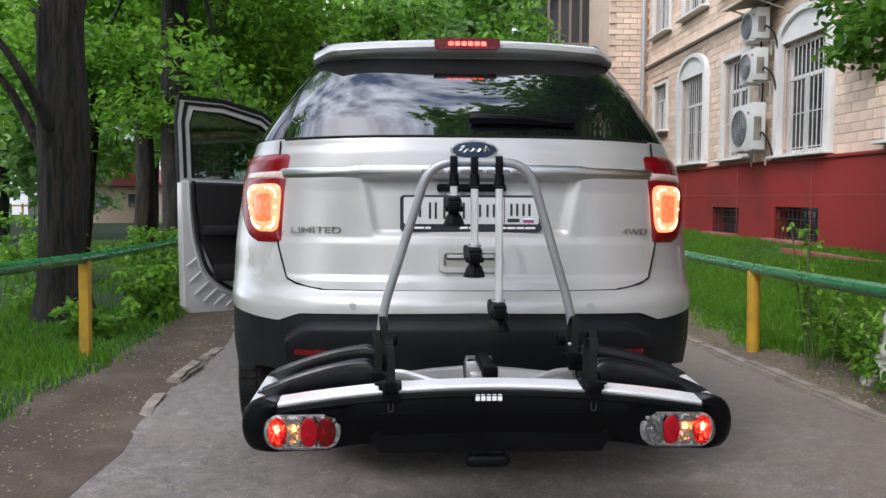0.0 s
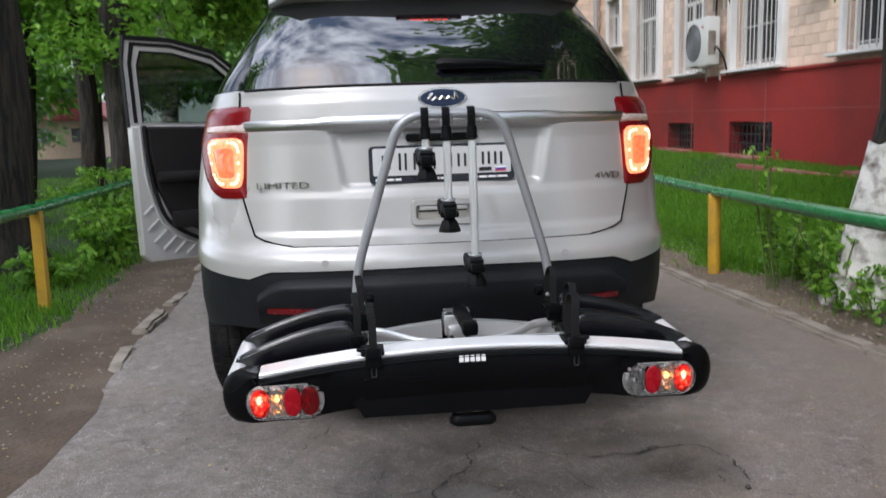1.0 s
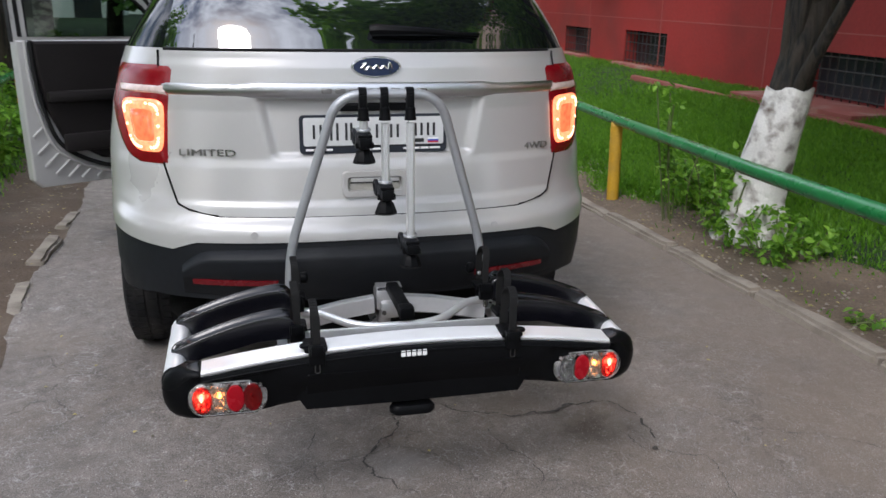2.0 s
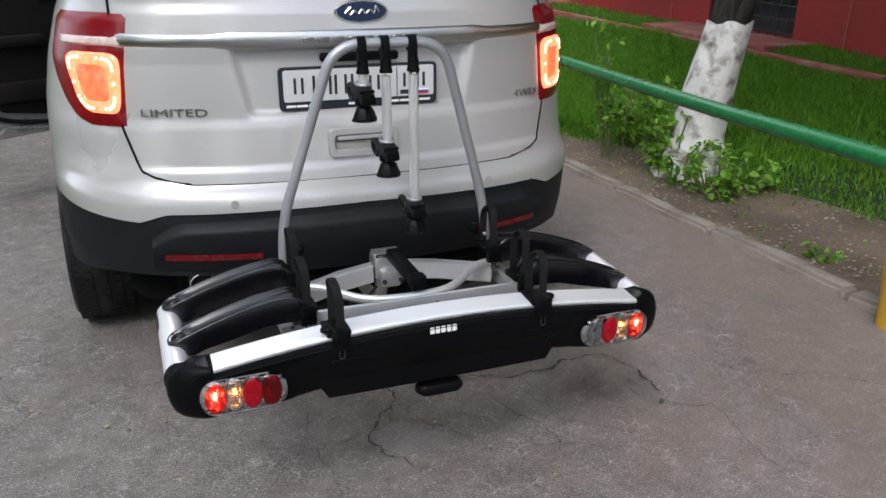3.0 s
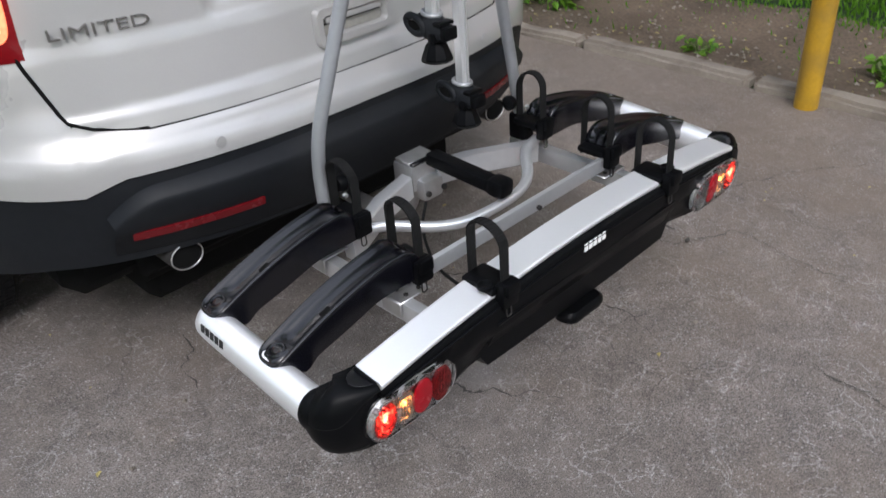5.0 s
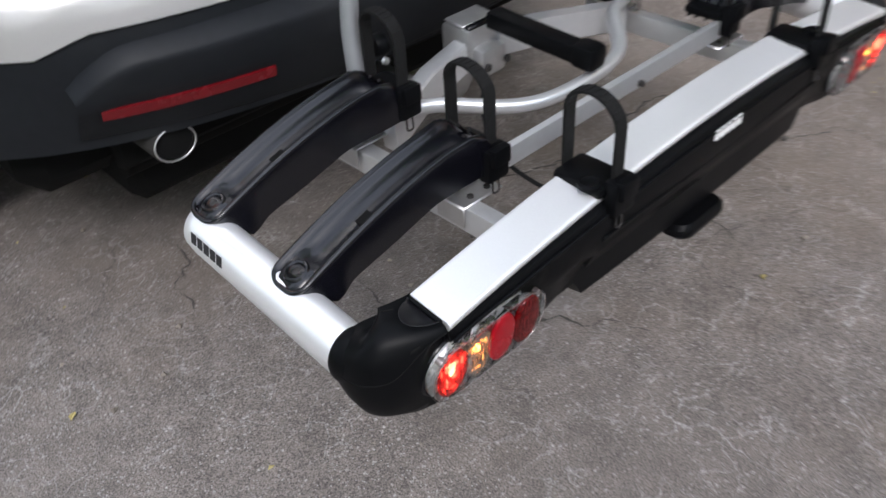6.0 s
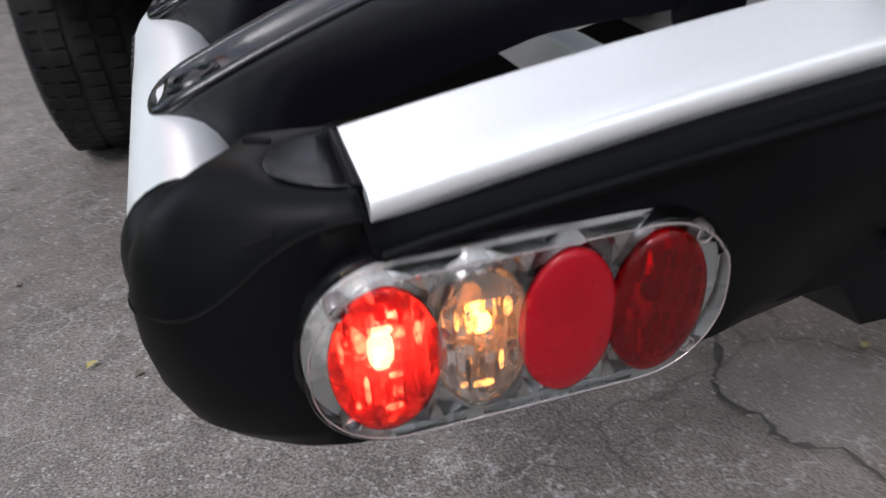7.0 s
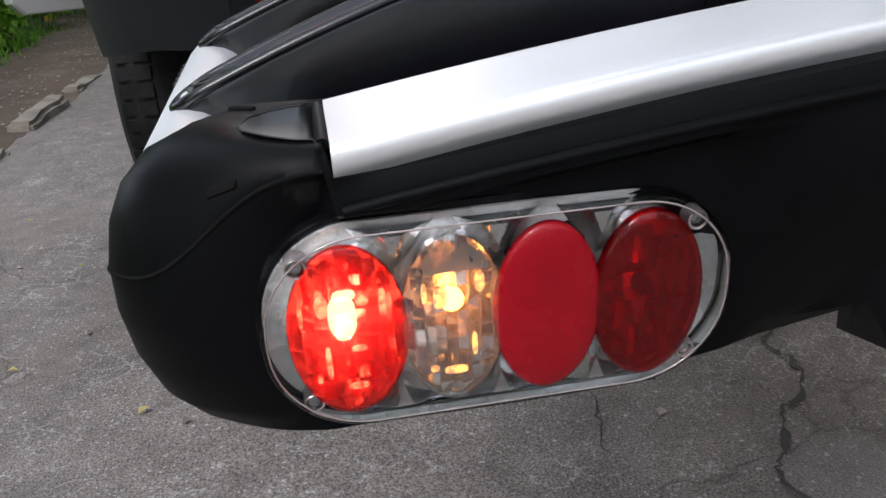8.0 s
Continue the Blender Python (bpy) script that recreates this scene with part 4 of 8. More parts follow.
def wheel(s, y):
    w = thing("wheel", "", "", (0, 0, 0))
    for key in ("label", "category"):
        if key in w:
            del w[key]
    m = pose(s * 1.025, y, 0.381, 0, -s * 90, 0)
    prof = [(0.255, 0.012), (0.30, 0.0), (0.345, 0.004), (0.368, 0.022), (0.379, 0.05), (0.381, 0.128), (0.379, 0.205), (0.368, 0.235), (0.345, 0.252), (0.30, 0.255), (0.255, 0.24)]
    tyre = Shape().revolve(prof, 56, m, caps=False)
    w.matrix_world = Matrix.Identity(4)
    w.parent = car
    w.matrix_parent_inverse = KEEP.inverted()
    ob = tyre.make("tyre", TREAD, w, "worn black road tyre")
    blocks = Shape()
    for i in range(64):
        for h, wd in ((0.035, 0.030), (0.075, 0.034), (0.128, 0.040), (0.181, 0.034), (0.221, 0.030)):
            a = 2 * math.pi * (i + (0.5 if 0.1 < h < 0.2 else 0)) / 64
            r = 0.381 if 0.06 < h < 0.2 else 0.375
            blocks.box((0, 0, 0), (0.008, 0.028, wd), 0, m @ Matrix.Rotation(a, 4, "Z") @ Matrix.Translation((r, 0, h)))
    blocks.make("tread", TREAD, w, "tread blocks", smooth=False, fix=False)
    rim = Shape().revolve([(0.262, 0.02), (0.245, 0.03), (0.235, 0.09), (0.06, 0.075), (0.05, 0.055), (0.0, 0.052)], 40, m, caps=False)
    for i in range(6):
        rim.box((0, 0, 0), (0.19, 0.055, 0.03), 0.008, m @ Matrix.Rotation(i * math.pi / 3, 4, "Z") @ Matrix.Translation((0.145, 0, 0.045)))
    rim.make("rim", ALU, w, "six-spoke alloy rim")


for y in WHEEL_Y:
    for s in (-1, 1):
        wheel(s, y)

# nose: lamps and grille
for s in (-1, 1):
    car_part(Shape().grid([[(s * p[0], p[1], p[2]) for p in (shell_pt(k, z, 0.012) for z in (0.78, 0.86, 0.95))] for k in (2.35, 2.45, 2.55, 2.65, 2.72)]), "headlamp", CLEARBAND, "clear headlamp")
car_part(Shape().grid([[shell_pt(k, z, 0.012) for z in (0.66, 0.8, 0.96)] for k in (2.78, 2.88, 3.0)]).grid([[(-p[0], p[1], p[2]) for p in (shell_pt(k, z, 0.012) for z in (0.66, 0.8, 0.96))] for k in (2.78, 2.88, 3.0)]), "radiator_grille", CHROME, "chrome grille")

# the open front door
HINGE = Vector((-0.945, 3.36, 0))
dlen, dang = 1.06, 58.0
dm = Matrix.Translation(HINGE) @ Matrix.Rotation(radians(-90 - dang), 4, "Z")
# door plane: local x from hinge to edge, local z up; the lining looks along local +y
Z0, ZB, ZT = 0.445, 1.37, 1.955
door = thing("front_door", "", "", (0, 0, 0))
for key in ("label", "category"):
    if key in door:
        del door[key]
door.matrix_world = dm
door.parent = car
door.matrix_parent_inverse = KEEP.inverted()
outline = [(0.02, Z0 + 0.10), (0.10, Z0), (1.00, Z0 - 0.01), (1.045, Z0 + 0.04), (1.055, 0.9), (1.06, ZB), (1.075, 1.80), (1.055, ZT), (0.75, ZT - 0.005), (0.45, ZT - 0.07), (0.16, ZT - 0.28), (0.0, 1.46), (0.0, ZB)]
FLAT = Matrix(((1, 0, 0, 0), (0, 0, 1, 0), (0, 1, 0, 0), (0, 0, 0, 1)))


def door_shape(pts, y0, depth, bevel=0.01, hole=None):
    sh = Shape()
    if hole is None:
        return sh.prism(pts, depth, Matrix.Translation((0, y0, 0)) @ FLAT, bevel)
    loops = []
    for off, src in ((0, pts), (depth, pts), (depth, hole), (0, hole), (0, pts)):
        loops.append([Vector((x, y0 + off, z)) for x, z in src])
    return sh.rings(loops, False)


lower = [p for p in outline if p[1] <= ZB + 0.001]
lower = [(0.0, ZB)] + [(0.02, Z0 + 0.10), (0.10, Z0), (1.00, Z0 - 0.01), (1.045, Z0 + 0.04), (1.055, 0.9), (1.06, ZB)]
door_shape(lower, -0.055, 0.11, 0.012).make("door_shell", PAINT, door, "white door shell", sharp=30)
upper = [(0.0, ZB - 0.01), (1.06, ZB - 0.01), (1.075, 1.80), (1.055, ZT), (0.75, ZT - 0.005), (0.45, ZT - 0.07), (0.16, ZT - 0.28), (0.0, 1.44)]


def drawn_in(d):
    """The window frame's outline drawn in by d."""
    return [(d, ZB + 0.02), (1.06 - d, ZB + 0.02), (1.075 - d, 1.80 - d * 0.3), (1.055 - d * 1.1, ZT - d), (0.75 - d * 0.1, ZT - 0.005 - d), (0.45 + d * 0.1, ZT - 0.07 - d * 1.05), (0.16 + d * 0.5, ZT - 0.28 - d * 1.1), (d, 1.44 - d * 0.3)]


door_shape(upper, -0.03, 0.046, 0.0, drawn_in(0.028)).make("window_surround", PAINT, door, "white window frame", sharp=30)
door_shape([(0.5 + (x - 0.5) * 1.012, z + (0.016 if z > 1.5 else 0)) for x, z in upper], -0.040, 0.062, 0.0, [(0.5 + (x - 0.5) * 1.0, z - 0.016 if z > 1.5 else z) for x, z in upper]).make("outer_seal", RUBBER, door, "black outer seal of the window frame", sharp=30)
door_shape(drawn_in(0.028), -0.028, 0.054, 0.0, drawn_in(0.052)).make("door_seal", RUBBER, door, "black rubber door seal", sharp=30)
door_shape(drawn_in(0.052), -0.028, 0.048, 0.0, drawn_in(0.082)).make("inner_frame", PAINT, door, "white inner window frame", sharp=30)
door_shape(drawn_in(0.082), -0.020, 0.046, 0.0, drawn_in(0.092)).make("glass_gasket", RUBBER, door, "thin black gasket round the glass", sharp=30)
door_shape(drawn_in(0.088), -0.006, 0.004, 0.0).make("door_glass", DOOR_SKIN, door, "lightly tinted clear window glass")
lin = [(0.10, ZB - 0.01), (0.14, 0.64), (0.30, 0.555), (0.60, 0.60), (0.84, 0.74), (0.93, 0.95), (0.965, 1.2), (0.975, ZB - 0.005)]
door_shape(lin, 0.04, 0.055, 0.02).make("door_lining", TRIMBLACK, door, "black door lining", sharp=30)
Shape().tube(curve_pts([(0.985, 0.075, ZB), (0.975, 0.075, 1.15), (0.94, 0.075, 0.92), (0.85, 0.075, 0.70), (0.60, 0.075, 0.555), (0.30, 0.075, 0.51)]), 0.014, 8).make("lining_seal", RUBBER, door, "black seal round the lining")
Shape().tube(curve_pts([(1.012, 0.062, ZB), (1.004, 0.062, 1.13), (0.968, 0.062, 0.89), (0.872, 0.062, 0.665), (0.61, 0.062, 0.518), (0.30, 0.062, 0.474)]), 0.011, 8).make("shell_lip", PAINT, door, "white pressed lip beside the seal")
arm = Shape().box((0.62, 0.115, 1.02), (0.62, 0.07, 0.07), 0.025, None, 2).box((0.55, 0.105, 0.72), (0.6, 0.05, 0.12), 0.02, None, 2)
arm.make("armrest", TRIMBLACK, door, "padded armrest and pocket")
Shape().prism(round_rect(0.10, 0.05, 0.012), 0.012, Matrix.Translation((0.26, 0.094, 1.27)) @ FLAT, 0.003).make("door_release", CHROME, door, "chrome release lever")
ribs = Shape()
for x, z, h in ((0.985, 0.80, 0.10), (0.955, 0.70, 0.13), (0.91, 0.62, 0.15), (0.85, 0.565, 0.15), (0.78, 0.53, 0.13), (0.70, 0.51, 0.11), (0.61, 0.495, 0.08)):
    ribs.box((0, 0, 0), (0.020, 0.022, h), 0.006, Matrix.Translation((x, 0.056, z)) @ Matrix.Rotation(radians(-48), 4, "Y"), 2)
ribs.make("door_rib", PAINT, door, "pressed ribs on the door's lower corner")


# the cycle carrier on the tow ball
carrier = thing("cycle_carrier", "black and silver three-bike carrier with lit lamps, mounted behind the car", "bike carrier", (0, -0.5, 0.40))
CK = Matrix.Translation((0, -0.5, 0.40)).inverted()


def rack_part(sh, name, mat, label="", parent=None, **kw):
    ob = sh.make(name, mat, None, label, **kw)
    ob.parent = parent or carrier
    if parent is None:
        ob.matrix_parent_inverse = CK
    return ob


def lip_z(x):
    """Lower edge of the silver rail's lip: a shallow arch."""
    return 0.561 + 0.049 * (1 - (abs(x) / 0.604) ** 2)


# silver wheel rail
loops = []
for x in np.linspace(-0.604, 0.604, 61):
    z = lip_z(x)
    loops.append([Vector((x, y, z + h)) for y, h in ((-0.766, 0.0), (-0.769, 0.003), (-0.7695, 0.010), (-0.768, 0.0125), (-0.764, 0.0138), (-0.748, 0.0152), (-0.732, 0.0168), (-0.716, 0.0186), (-0.706, 0.0200), (-0.702, 0.0207), (-0.698, 0.0195), (-0.697, -0.010), (-0.760, -0.010))])
rack_part(Shape().rings(loops), "wheel_rail", ALU, "silver aluminium wheel rail", sharp=50)

# black lamp board with wrapped corners


def smooth_(t):
    t = min(1.0, max(0.0, t))
    return t * t * (3 - 2 * t)


def board_path():
    keys = [(-0.7110, -0.660, 0), (-0.7165, -0.690, 0), (-0.7125, -0.718, 0), (-0.693, -0.743, 0), (-0.660, -0.7605, 0), (-0.623, -0.7695, 0)]
    half = [(p.x, p.y) for p in curve_pts(keys, 5)] + [(-0.620, -0.7698), (-0.616, -0.7701), (-0.612, -0.7704), (-0.608, -0.7706), (-0.6045, -0.771), (-0.58, -0.772)]
    mid = [(x, -0.773 - 0.013 * (1 - (x / 0.58) ** 2)) for x in np.linspace(-0.54, 0.54, 55)]
    return half + mid + [(-x, y) for x, y in reversed(half)]


path = board_path()
loops, cap_secs = [], []
for i, (x, y) in enumerate(path):
    a, b = path[max(i - 1, 0)], path[min(i + 1, len(path) - 1)]
    t = Vector((b[0] - a[0], b[1] - a[1], 0)).normalized()
    inw = Vector((-t.y, t.x, 0))
    if inw.y < 0 and abs(x) < 0.6:
        inw = -inw
    ax = abs(x)
    cap = np.clip((ax - 0.604) / 0.003, 0, 1)
    turn = smooth_((-0.768 - y) / -0.11) if ax > 0.604 else 0.0
    ztop = lip_z(min(ax, 0.604)) - 0.002 + 0.0225 * cap - 0.024 * turn
    zbot = float(np.interp(ax, (0, 0.330, 0.336, 0.40, 0.46, 0.60, 0.722), (0.417, 0.417, 0.450, 0.446, 0.436, 0.429, 0.424))) + 0.020 * smooth_((y + 0.765) / 0.14) * (ax > 0.604)
    th = 0.024 + 0.050 * cap - 0.004 * turn
    rnd = smooth_((ax - 0.606) / 0.085) if ax > 0.604 else 0.0
    rec = 0.72 * smooth_((ax - 0.385) / 0.045) * (1 - smooth_((ax - 0.615) / 0.085))
    hgt = ztop - zbot
    tuck = float(np.interp(ax, (0, 0.330, 0.336, 0.42, 0.60, 0.70, 0.722), (0.070, 0.068, 0.040, 0.026, 0.020, 0.010, 0.008)))
    tilt = 0.0075 * cap
    flat_sec = [(tuck + 0.012, zbot), (tuck, zbot + 0.003), (tuck * 0.80 + 0.004 * rec, zbot + 0.018), (0.006 + tuck * 0.32 + 0.008 * rec, zbot + hgt * 0.40), (0.014 * rec, zbot + hgt * 0.62), (0.014 * rec + 0.0005, ztop - 0.030 + 0.010 * rec), (0.001, ztop - 0.022 + 0.006 * rec), (0.002, ztop - 0.008 - tilt), (0.005, ztop - 0.001 - tilt), (0.014, ztop - 0.90 * tilt)]
    zmid = zbot + 0.52 * hgt
    round_sec = [(0.060, zbot)]
    for k in range(9):
        q = radians(-68 + 158 * k / 8)
        round_sec.append((0.045 - 0.045 * math.cos(q) ** 0.8, zmid + (ztop - zmid if q > 0 else zmid - zbot) * math.sin(q)))
    sec = [(p[0] + (q[0] - p[0]) * rnd, p[1] + (q[1] - p[1]) * rnd) for p, q in zip(flat_sec, round_sec)]
    # the cap's flat top, hollowed by a scoop behind the rail's end
    d0, z0 = sec[-1]
    z1 = ztop - 0.002 * (1 - cap)
    for k in range(1, 12):
        u = k / 12
        d = d0 + (th - d0) * u
        c, t = (d - 0.042) / 0.029, (ax - 0.604) / 0.050
        dip = 0.0085 * max(0.0, 1 - c * c - t * t) ** 0.7 if t > 0 else 0.0
        sec.append((d, z0 + (z1 - z0) * u - dip * cap))
    sec += [(th, z1), (th, ztop - 0.03), (th * 0.8 + 0.01, zbot + 0.01)]
    if x < -0.6044 and x > -0.70:
        cap_secs.append((x, y, inw, sec[9:22]))
    loops.append([Vector((x, y, 0)) + inw * d + Vector((0, 0, z)) for d, z in sec])
board = rack_part(Shape().rings(loops), "lamp_board", BLACK, "black lamp board with wrapped corner caps", sharp=60)
rack_part(Shape().tube([(x, -0.7735 - 0.013 * max(0.0, 1 - (x / 0.58) ** 2), lip_z(x) - 0.0135) for x in np.linspace(-0.602, 0.602, 61)], 0.0028, 8, flat=0.8), "board_ridge", BLACK, "moulded ridge under the rail", board, sharp=80)
for s in (-1, 1):
    line, ends = [], [i for i, (x, y) in enumerate(path) if x < -0.6046]
    for i in ends:
        k = 6.4 - 1.5 * smooth_((-0.604 - path[i][0]) / 0.10)
        p, q = loops[i][int(k)], loops[i][int(k) + 1]
        p = p.lerp(q, k - int(k))
        line.append((-s * p.x, p.y, p.z))
    rack_part(Shape().tube(line[::-1], 0.0011, 6), "cap_seam", DARK, "thin seam round the corner cap", board, sharp=80)
    for want, k in ((-0.664, 17), (-0.650, 6)):
        i = min(ends, key=lambda n: abs(path[n][0] - want) + (path[n][1] > -0.735))
        p, q = loops[i][k], loops[i][k + 1]
        c, d = (p + q) / 2, (q - p).normalized()
        e = (loops[i + 1][k] - loops[i - 1][k]).normalized()
        n_ = e.cross(d).normalized()
        m_ = Matrix(((e.x, d.x, n_.x, c.x), (e.y, d.y, n_.y, c.y), (e.z, d.z, n_.z, c.z), (0, 0, 0, 1)))
        if s > 0:
            m_ = Matrix.Diagonal((-1, 1, 1, 1)) @ m_
        rack_part(Shape().box((0, 0, 0), (0.015, 0.0042, 0.0024), 0.0006, m_), "cap_slot", DARK, "small moulded slot", board)
panel = round_rect(0.64, 0.128, 0.010)
rack_part(Shape().prism(panel, 0.006, facing(0, -0.755, 0.491, 0, 24), 0.003), "board_panel", BLACK, "plain black number panel on the board", board)
for x in (-0.125, 0.125):
    rack_part(Shape().box((x, -0.722, 0.4275), (0.022, 0.008, 0.004), 0.001), "clip", STEEL, "small bright clip", board)
for i in range(5):
    w = 0.0125
    rack_part(Shape().box((-0.011 - 0.0315 + i * 0.0157, -0.7875, 0.5905), (w, 0.002, 0.0185), 0.0015), "logo_bar", WHITE, "white bar of the maker's mark", board)
for s in (-1, 1):
    # scooped plug at the rail's end
    # it lies on the cap's own curve
    rows = []
    cs = sorted(cap_secs, key=lambda q: -q[0])
    for i in range(13):
        t = math.sin(i / 12 * math.pi / 2)
        w = 0.0285 * math.sqrt(max(0.0, 1 - t * t)) + 0.0003
        row = []
        for c in np.linspace(-1, 1, 15):
            x = -0.6050 - 0.048 * t
            d = 0.0420 + 0.98 * w * c
            k = next((j for j in range(len(cs) - 1) if cs[j + 1][0] <= x), len(cs) - 2)
            u = (cs[k][0] - x) / max(1e-6, cs[k][0] - cs[k + 1][0])
            pts = []
            for q in (cs[k], cs[k + 1]):
                ds, zs = [p[0] for p in q[3]], [p[1] for p in q[3]]
                pts.append(Vector((q[0], q[1], 0)) + q[2] * d + Vector((0, 0, float(np.interp(d, ds, zs)))))
            p = pts[0].lerp(pts[1], min(1.0, max(0.0, u)))
            row.append((-s * p.x, p.y, p.z + 0.0007))
        rows.append(row)
    edge = [Vector(r[0]) for r in rows] + [Vector(r[-1]) for r in reversed(rows)]
    zr = lip_z(0.604)
    rack_part(Shape().tube([(s * 0.6070, -0.757, zr + 0.0118), (s * 0.6070, -0.730, zr + 0.0145), (s * 0.6070, -0.700, zr + 0.0172)], 0.0030, 10, up=(0, 0, 1)), "plug_bead", BLACK, "rounded bead against the rail's end", board, sharp=80)
    # hairline tube added to draw the highlight on the scoop's soft crease
    rack_part(Shape().tube(edge, 0.0005, 6), "plug_rim", PLUG, "added hairline for the highlight along the edge of the scoop", board, sharp=80)
    rack_part(Shape().grid(rows), "rail_plug", PLUG, "scooped black plug at the rail end", board, sharp=80)
    rack_part(Shape().tube([(s * 0.684, y_, 0.515 + 0.075 * (y_ + 0.64)) for y_ in (-0.690, -0.676, -0.668, -0.662)], [0.040, 0.0440, 0.0450, 0.0425], 28, flat=0.80, up=(0, 0, 1)), "cap_collar", BLACK, "black collar round the end tube", board, sharp=50)
    # end tube
    yy = [-0.678, -0.66, -0.64] + [-0.60 + 0.045 * i for i in range(6)] + [-0.335, -0.318, -0.308, -0.304]
    rr = [0.042] * 9 + [0.042, 0.040, 0.030, 0.012]
    tube = rack_part(Shape().tube([(s * 0.684, y, 0.515 + 0.075 * (y + 0.64)) for y in yy], rr, 24, flat=0.80, up=(0, 0, 1)), "end_tube", ALU, "silver aluminium end tube", sharp=60)
    tb = Shape()
    for i in range(5):
        tb.box((0, 0, 0), (0.0012, 0.013, 0.017), 0, Matrix.Translation((s * 0.684, -0.350 - 0.0165 * i, 0.517 + 0.075 * (0.29 - 0.0165 * i))) @ Matrix.Rotation(radians(-s * 12), 4, "Y") @ Matrix.Translation((s * 0.0336, 0, 0.006)))
    rack_part(tb, "tube_mark", INK, "dark bars of the maker's mark", tube)

    # two black wheel rails on this side
    for cy, zin, drop, low in ((-0.345, 0.671, 0.087, 0.010), (-0.545, 0.656, 0.089, 0.0)):
        loops = []
        xs = [0.695 - 0.027 * (1 - math.cos(a)) for a in np.linspace(0.02, math.pi / 2, 12)] + list(np.linspace(0.655, 0.37, 24)) + [0.360, 0.350, 0.342, 0.336, 0.332, 0.330]

        def rim_z(x):
            return zin - drop * np.clip((x - 0.36) / 0.33, 0, 1.05) ** 1.65

        def tip_w(x):
            return 0.037 if x <= 0.668 else max(0.003, 0.037 * max(0.0, 1 - ((x - 0.668) / 0.0271) ** 2.8) ** (1 / 2.8))

        for x in xs:
            wide, z, dn = tip_w(x), rim_z(x), 0.0
            if x < 0.372:
                q = (0.372 - x) / 0.042
                dn = 0.046 * (1 - math.sqrt(max(0, 1 - q * q)))
            bottom = low + float(np.interp(x, (0.33, 0.45, 0.533, 0.60, 0.645), (0.585, 0.578, 0.556, 0.541, 0.530)))
            bottom += (z - 0.020 - bottom) * smooth_((x - 0.645) / 0.034)
            z -= dn + 0.003 * max(0.0, (x - 0.668) / 0.03) ** 2
            g = min(1.0, wide / 0.03) * (1 if x > 0.372 else max(0.0, 1 - 0.7 * (0.372 - x) / 0.042))
            dish = 0.12 + 0.88 * smooth_((0.668 - x) / 0.04)
            wq = wide * (1.0 + 0.14 * np.clip((0.41 - x) / 0.05, 0, 1))
            foot_w = wq * (1.0 + 0.30 * smooth_((x - 0.60) / 0.04) * smooth_((0.675 - x) / 0.03))
            sec = [(-1.0, -0.009), (-0.98, -0.0035), (-0.92, -0.0005), (-0.84, 0.0), (-0.76, -0.0016), (-0.68, -0.0065 * g), (-0.56, -0.0135 * g * dish), (-0.20, -0.0175 * g * dish), (0.0, -0.0180 * g * dish), (0.20, -0.0175 * g * dish), (0.56, -0.0135 * g * dish), (0.68, -0.0065 * g), (0.76, -0.0016), (0.84, 0.0), (0.92, -0.0005), (0.98, -0.0035), (1.0, -0.009)]
            ring = [(-foot_w, bottom), (-foot_w * 0.5 - wq * 0.52, bottom + 0.35 * (z - bottom)), (-wq * 1.02, bottom + 0.7 * (z - bottom))]
            ring += [(c * wq, z + h) for c, h in sec]
            ring += [(wq * 1.02, bottom + 0.7 * (z - bottom)), (foot_w * 0.5 + wq * 0.52, bottom + 0.35 * (z - bottom)), (foot_w, bottom)]
            loops.append([Vector((s * x, cy + c, h)) for c, h in ring])
        rail = rack_part(Shape().rings(loops), "tyre_tray", TRAY, "glossy black channelled tyre tray", sharp=50)
        lip = []
        for x in xs[:-6]:
            w_ = tip_w(x)
            lip.append((x, w_ * (1.0 + 0.14 * float(np.clip((0.41 - x) / 0.05, 0, 1))) * 0.90, rim_z(x) - 0.0030 - 0.003 * max(0.0, (x - 0.668) / 0.03) ** 2))
        around = [(s * x, cy - w_, z) for x, w_, z in reversed(lip)] + [(s * x, cy + w_, z) for x, w_, z in lip]
        rack_part(Shape().tube(around, 0.0042, 10, up=(0, 0, 1)), "tray_lip", TRAY, "rolled lip round the tray", rail, sharp=80)
        zs = rim_z(0.557)
        rack_part(Shape().box((0, 0, 0), (0.024, 0.018, 0.004), 0.0008, pose(s * 0.557, cy - 0.014, zs - 0.0140, 0, s * 17, 0)), "tray_slot", DARK, "dark slot in the tray", rail)
        zt_ = rim_z(0.670)
        eye = pose(s * 0.669, cy, zt_ - 0.0036, 0, s * 16, 0)
        rack_part(Shape().tube([(0.0155 * math.cos(a), 0.0155 * math.sin(a), 0.0005) for a in np.linspace(0, 2 * math.pi, 25)], 0.0036, 8, eye), "tray_eyelet", TRAY, "round boss at the tray's tip", rail)
        rack_part(Shape().revolve([(0.0, 0.0006), (0.0140, 0.0006), (0.0140, -0.001)], 16, eye, caps=False), "eyelet_bore", DARK, "dark screw hole", rail)
        rack_part(Shape().revolve([(0.0, 0.0022), (0.0055, 0.0018), (0.0068, 0.0006)], 12, eye, caps=False), "eyelet_screw", IRON, "grey screw head", rail)
        for k in range(4):
            yk = cy - 0.033 + 0.022 * k
            rack_part(Shape().tube([(s * 0.350, yk, zin - 0.008), (s * 0.337, yk, zin - 0.022), (s * 0.3315, yk, zin - 0.040), (s * 0.331, yk, zin - 0.075)], 0.0035, 6), "tray_rib", GLOSS, "", rail)

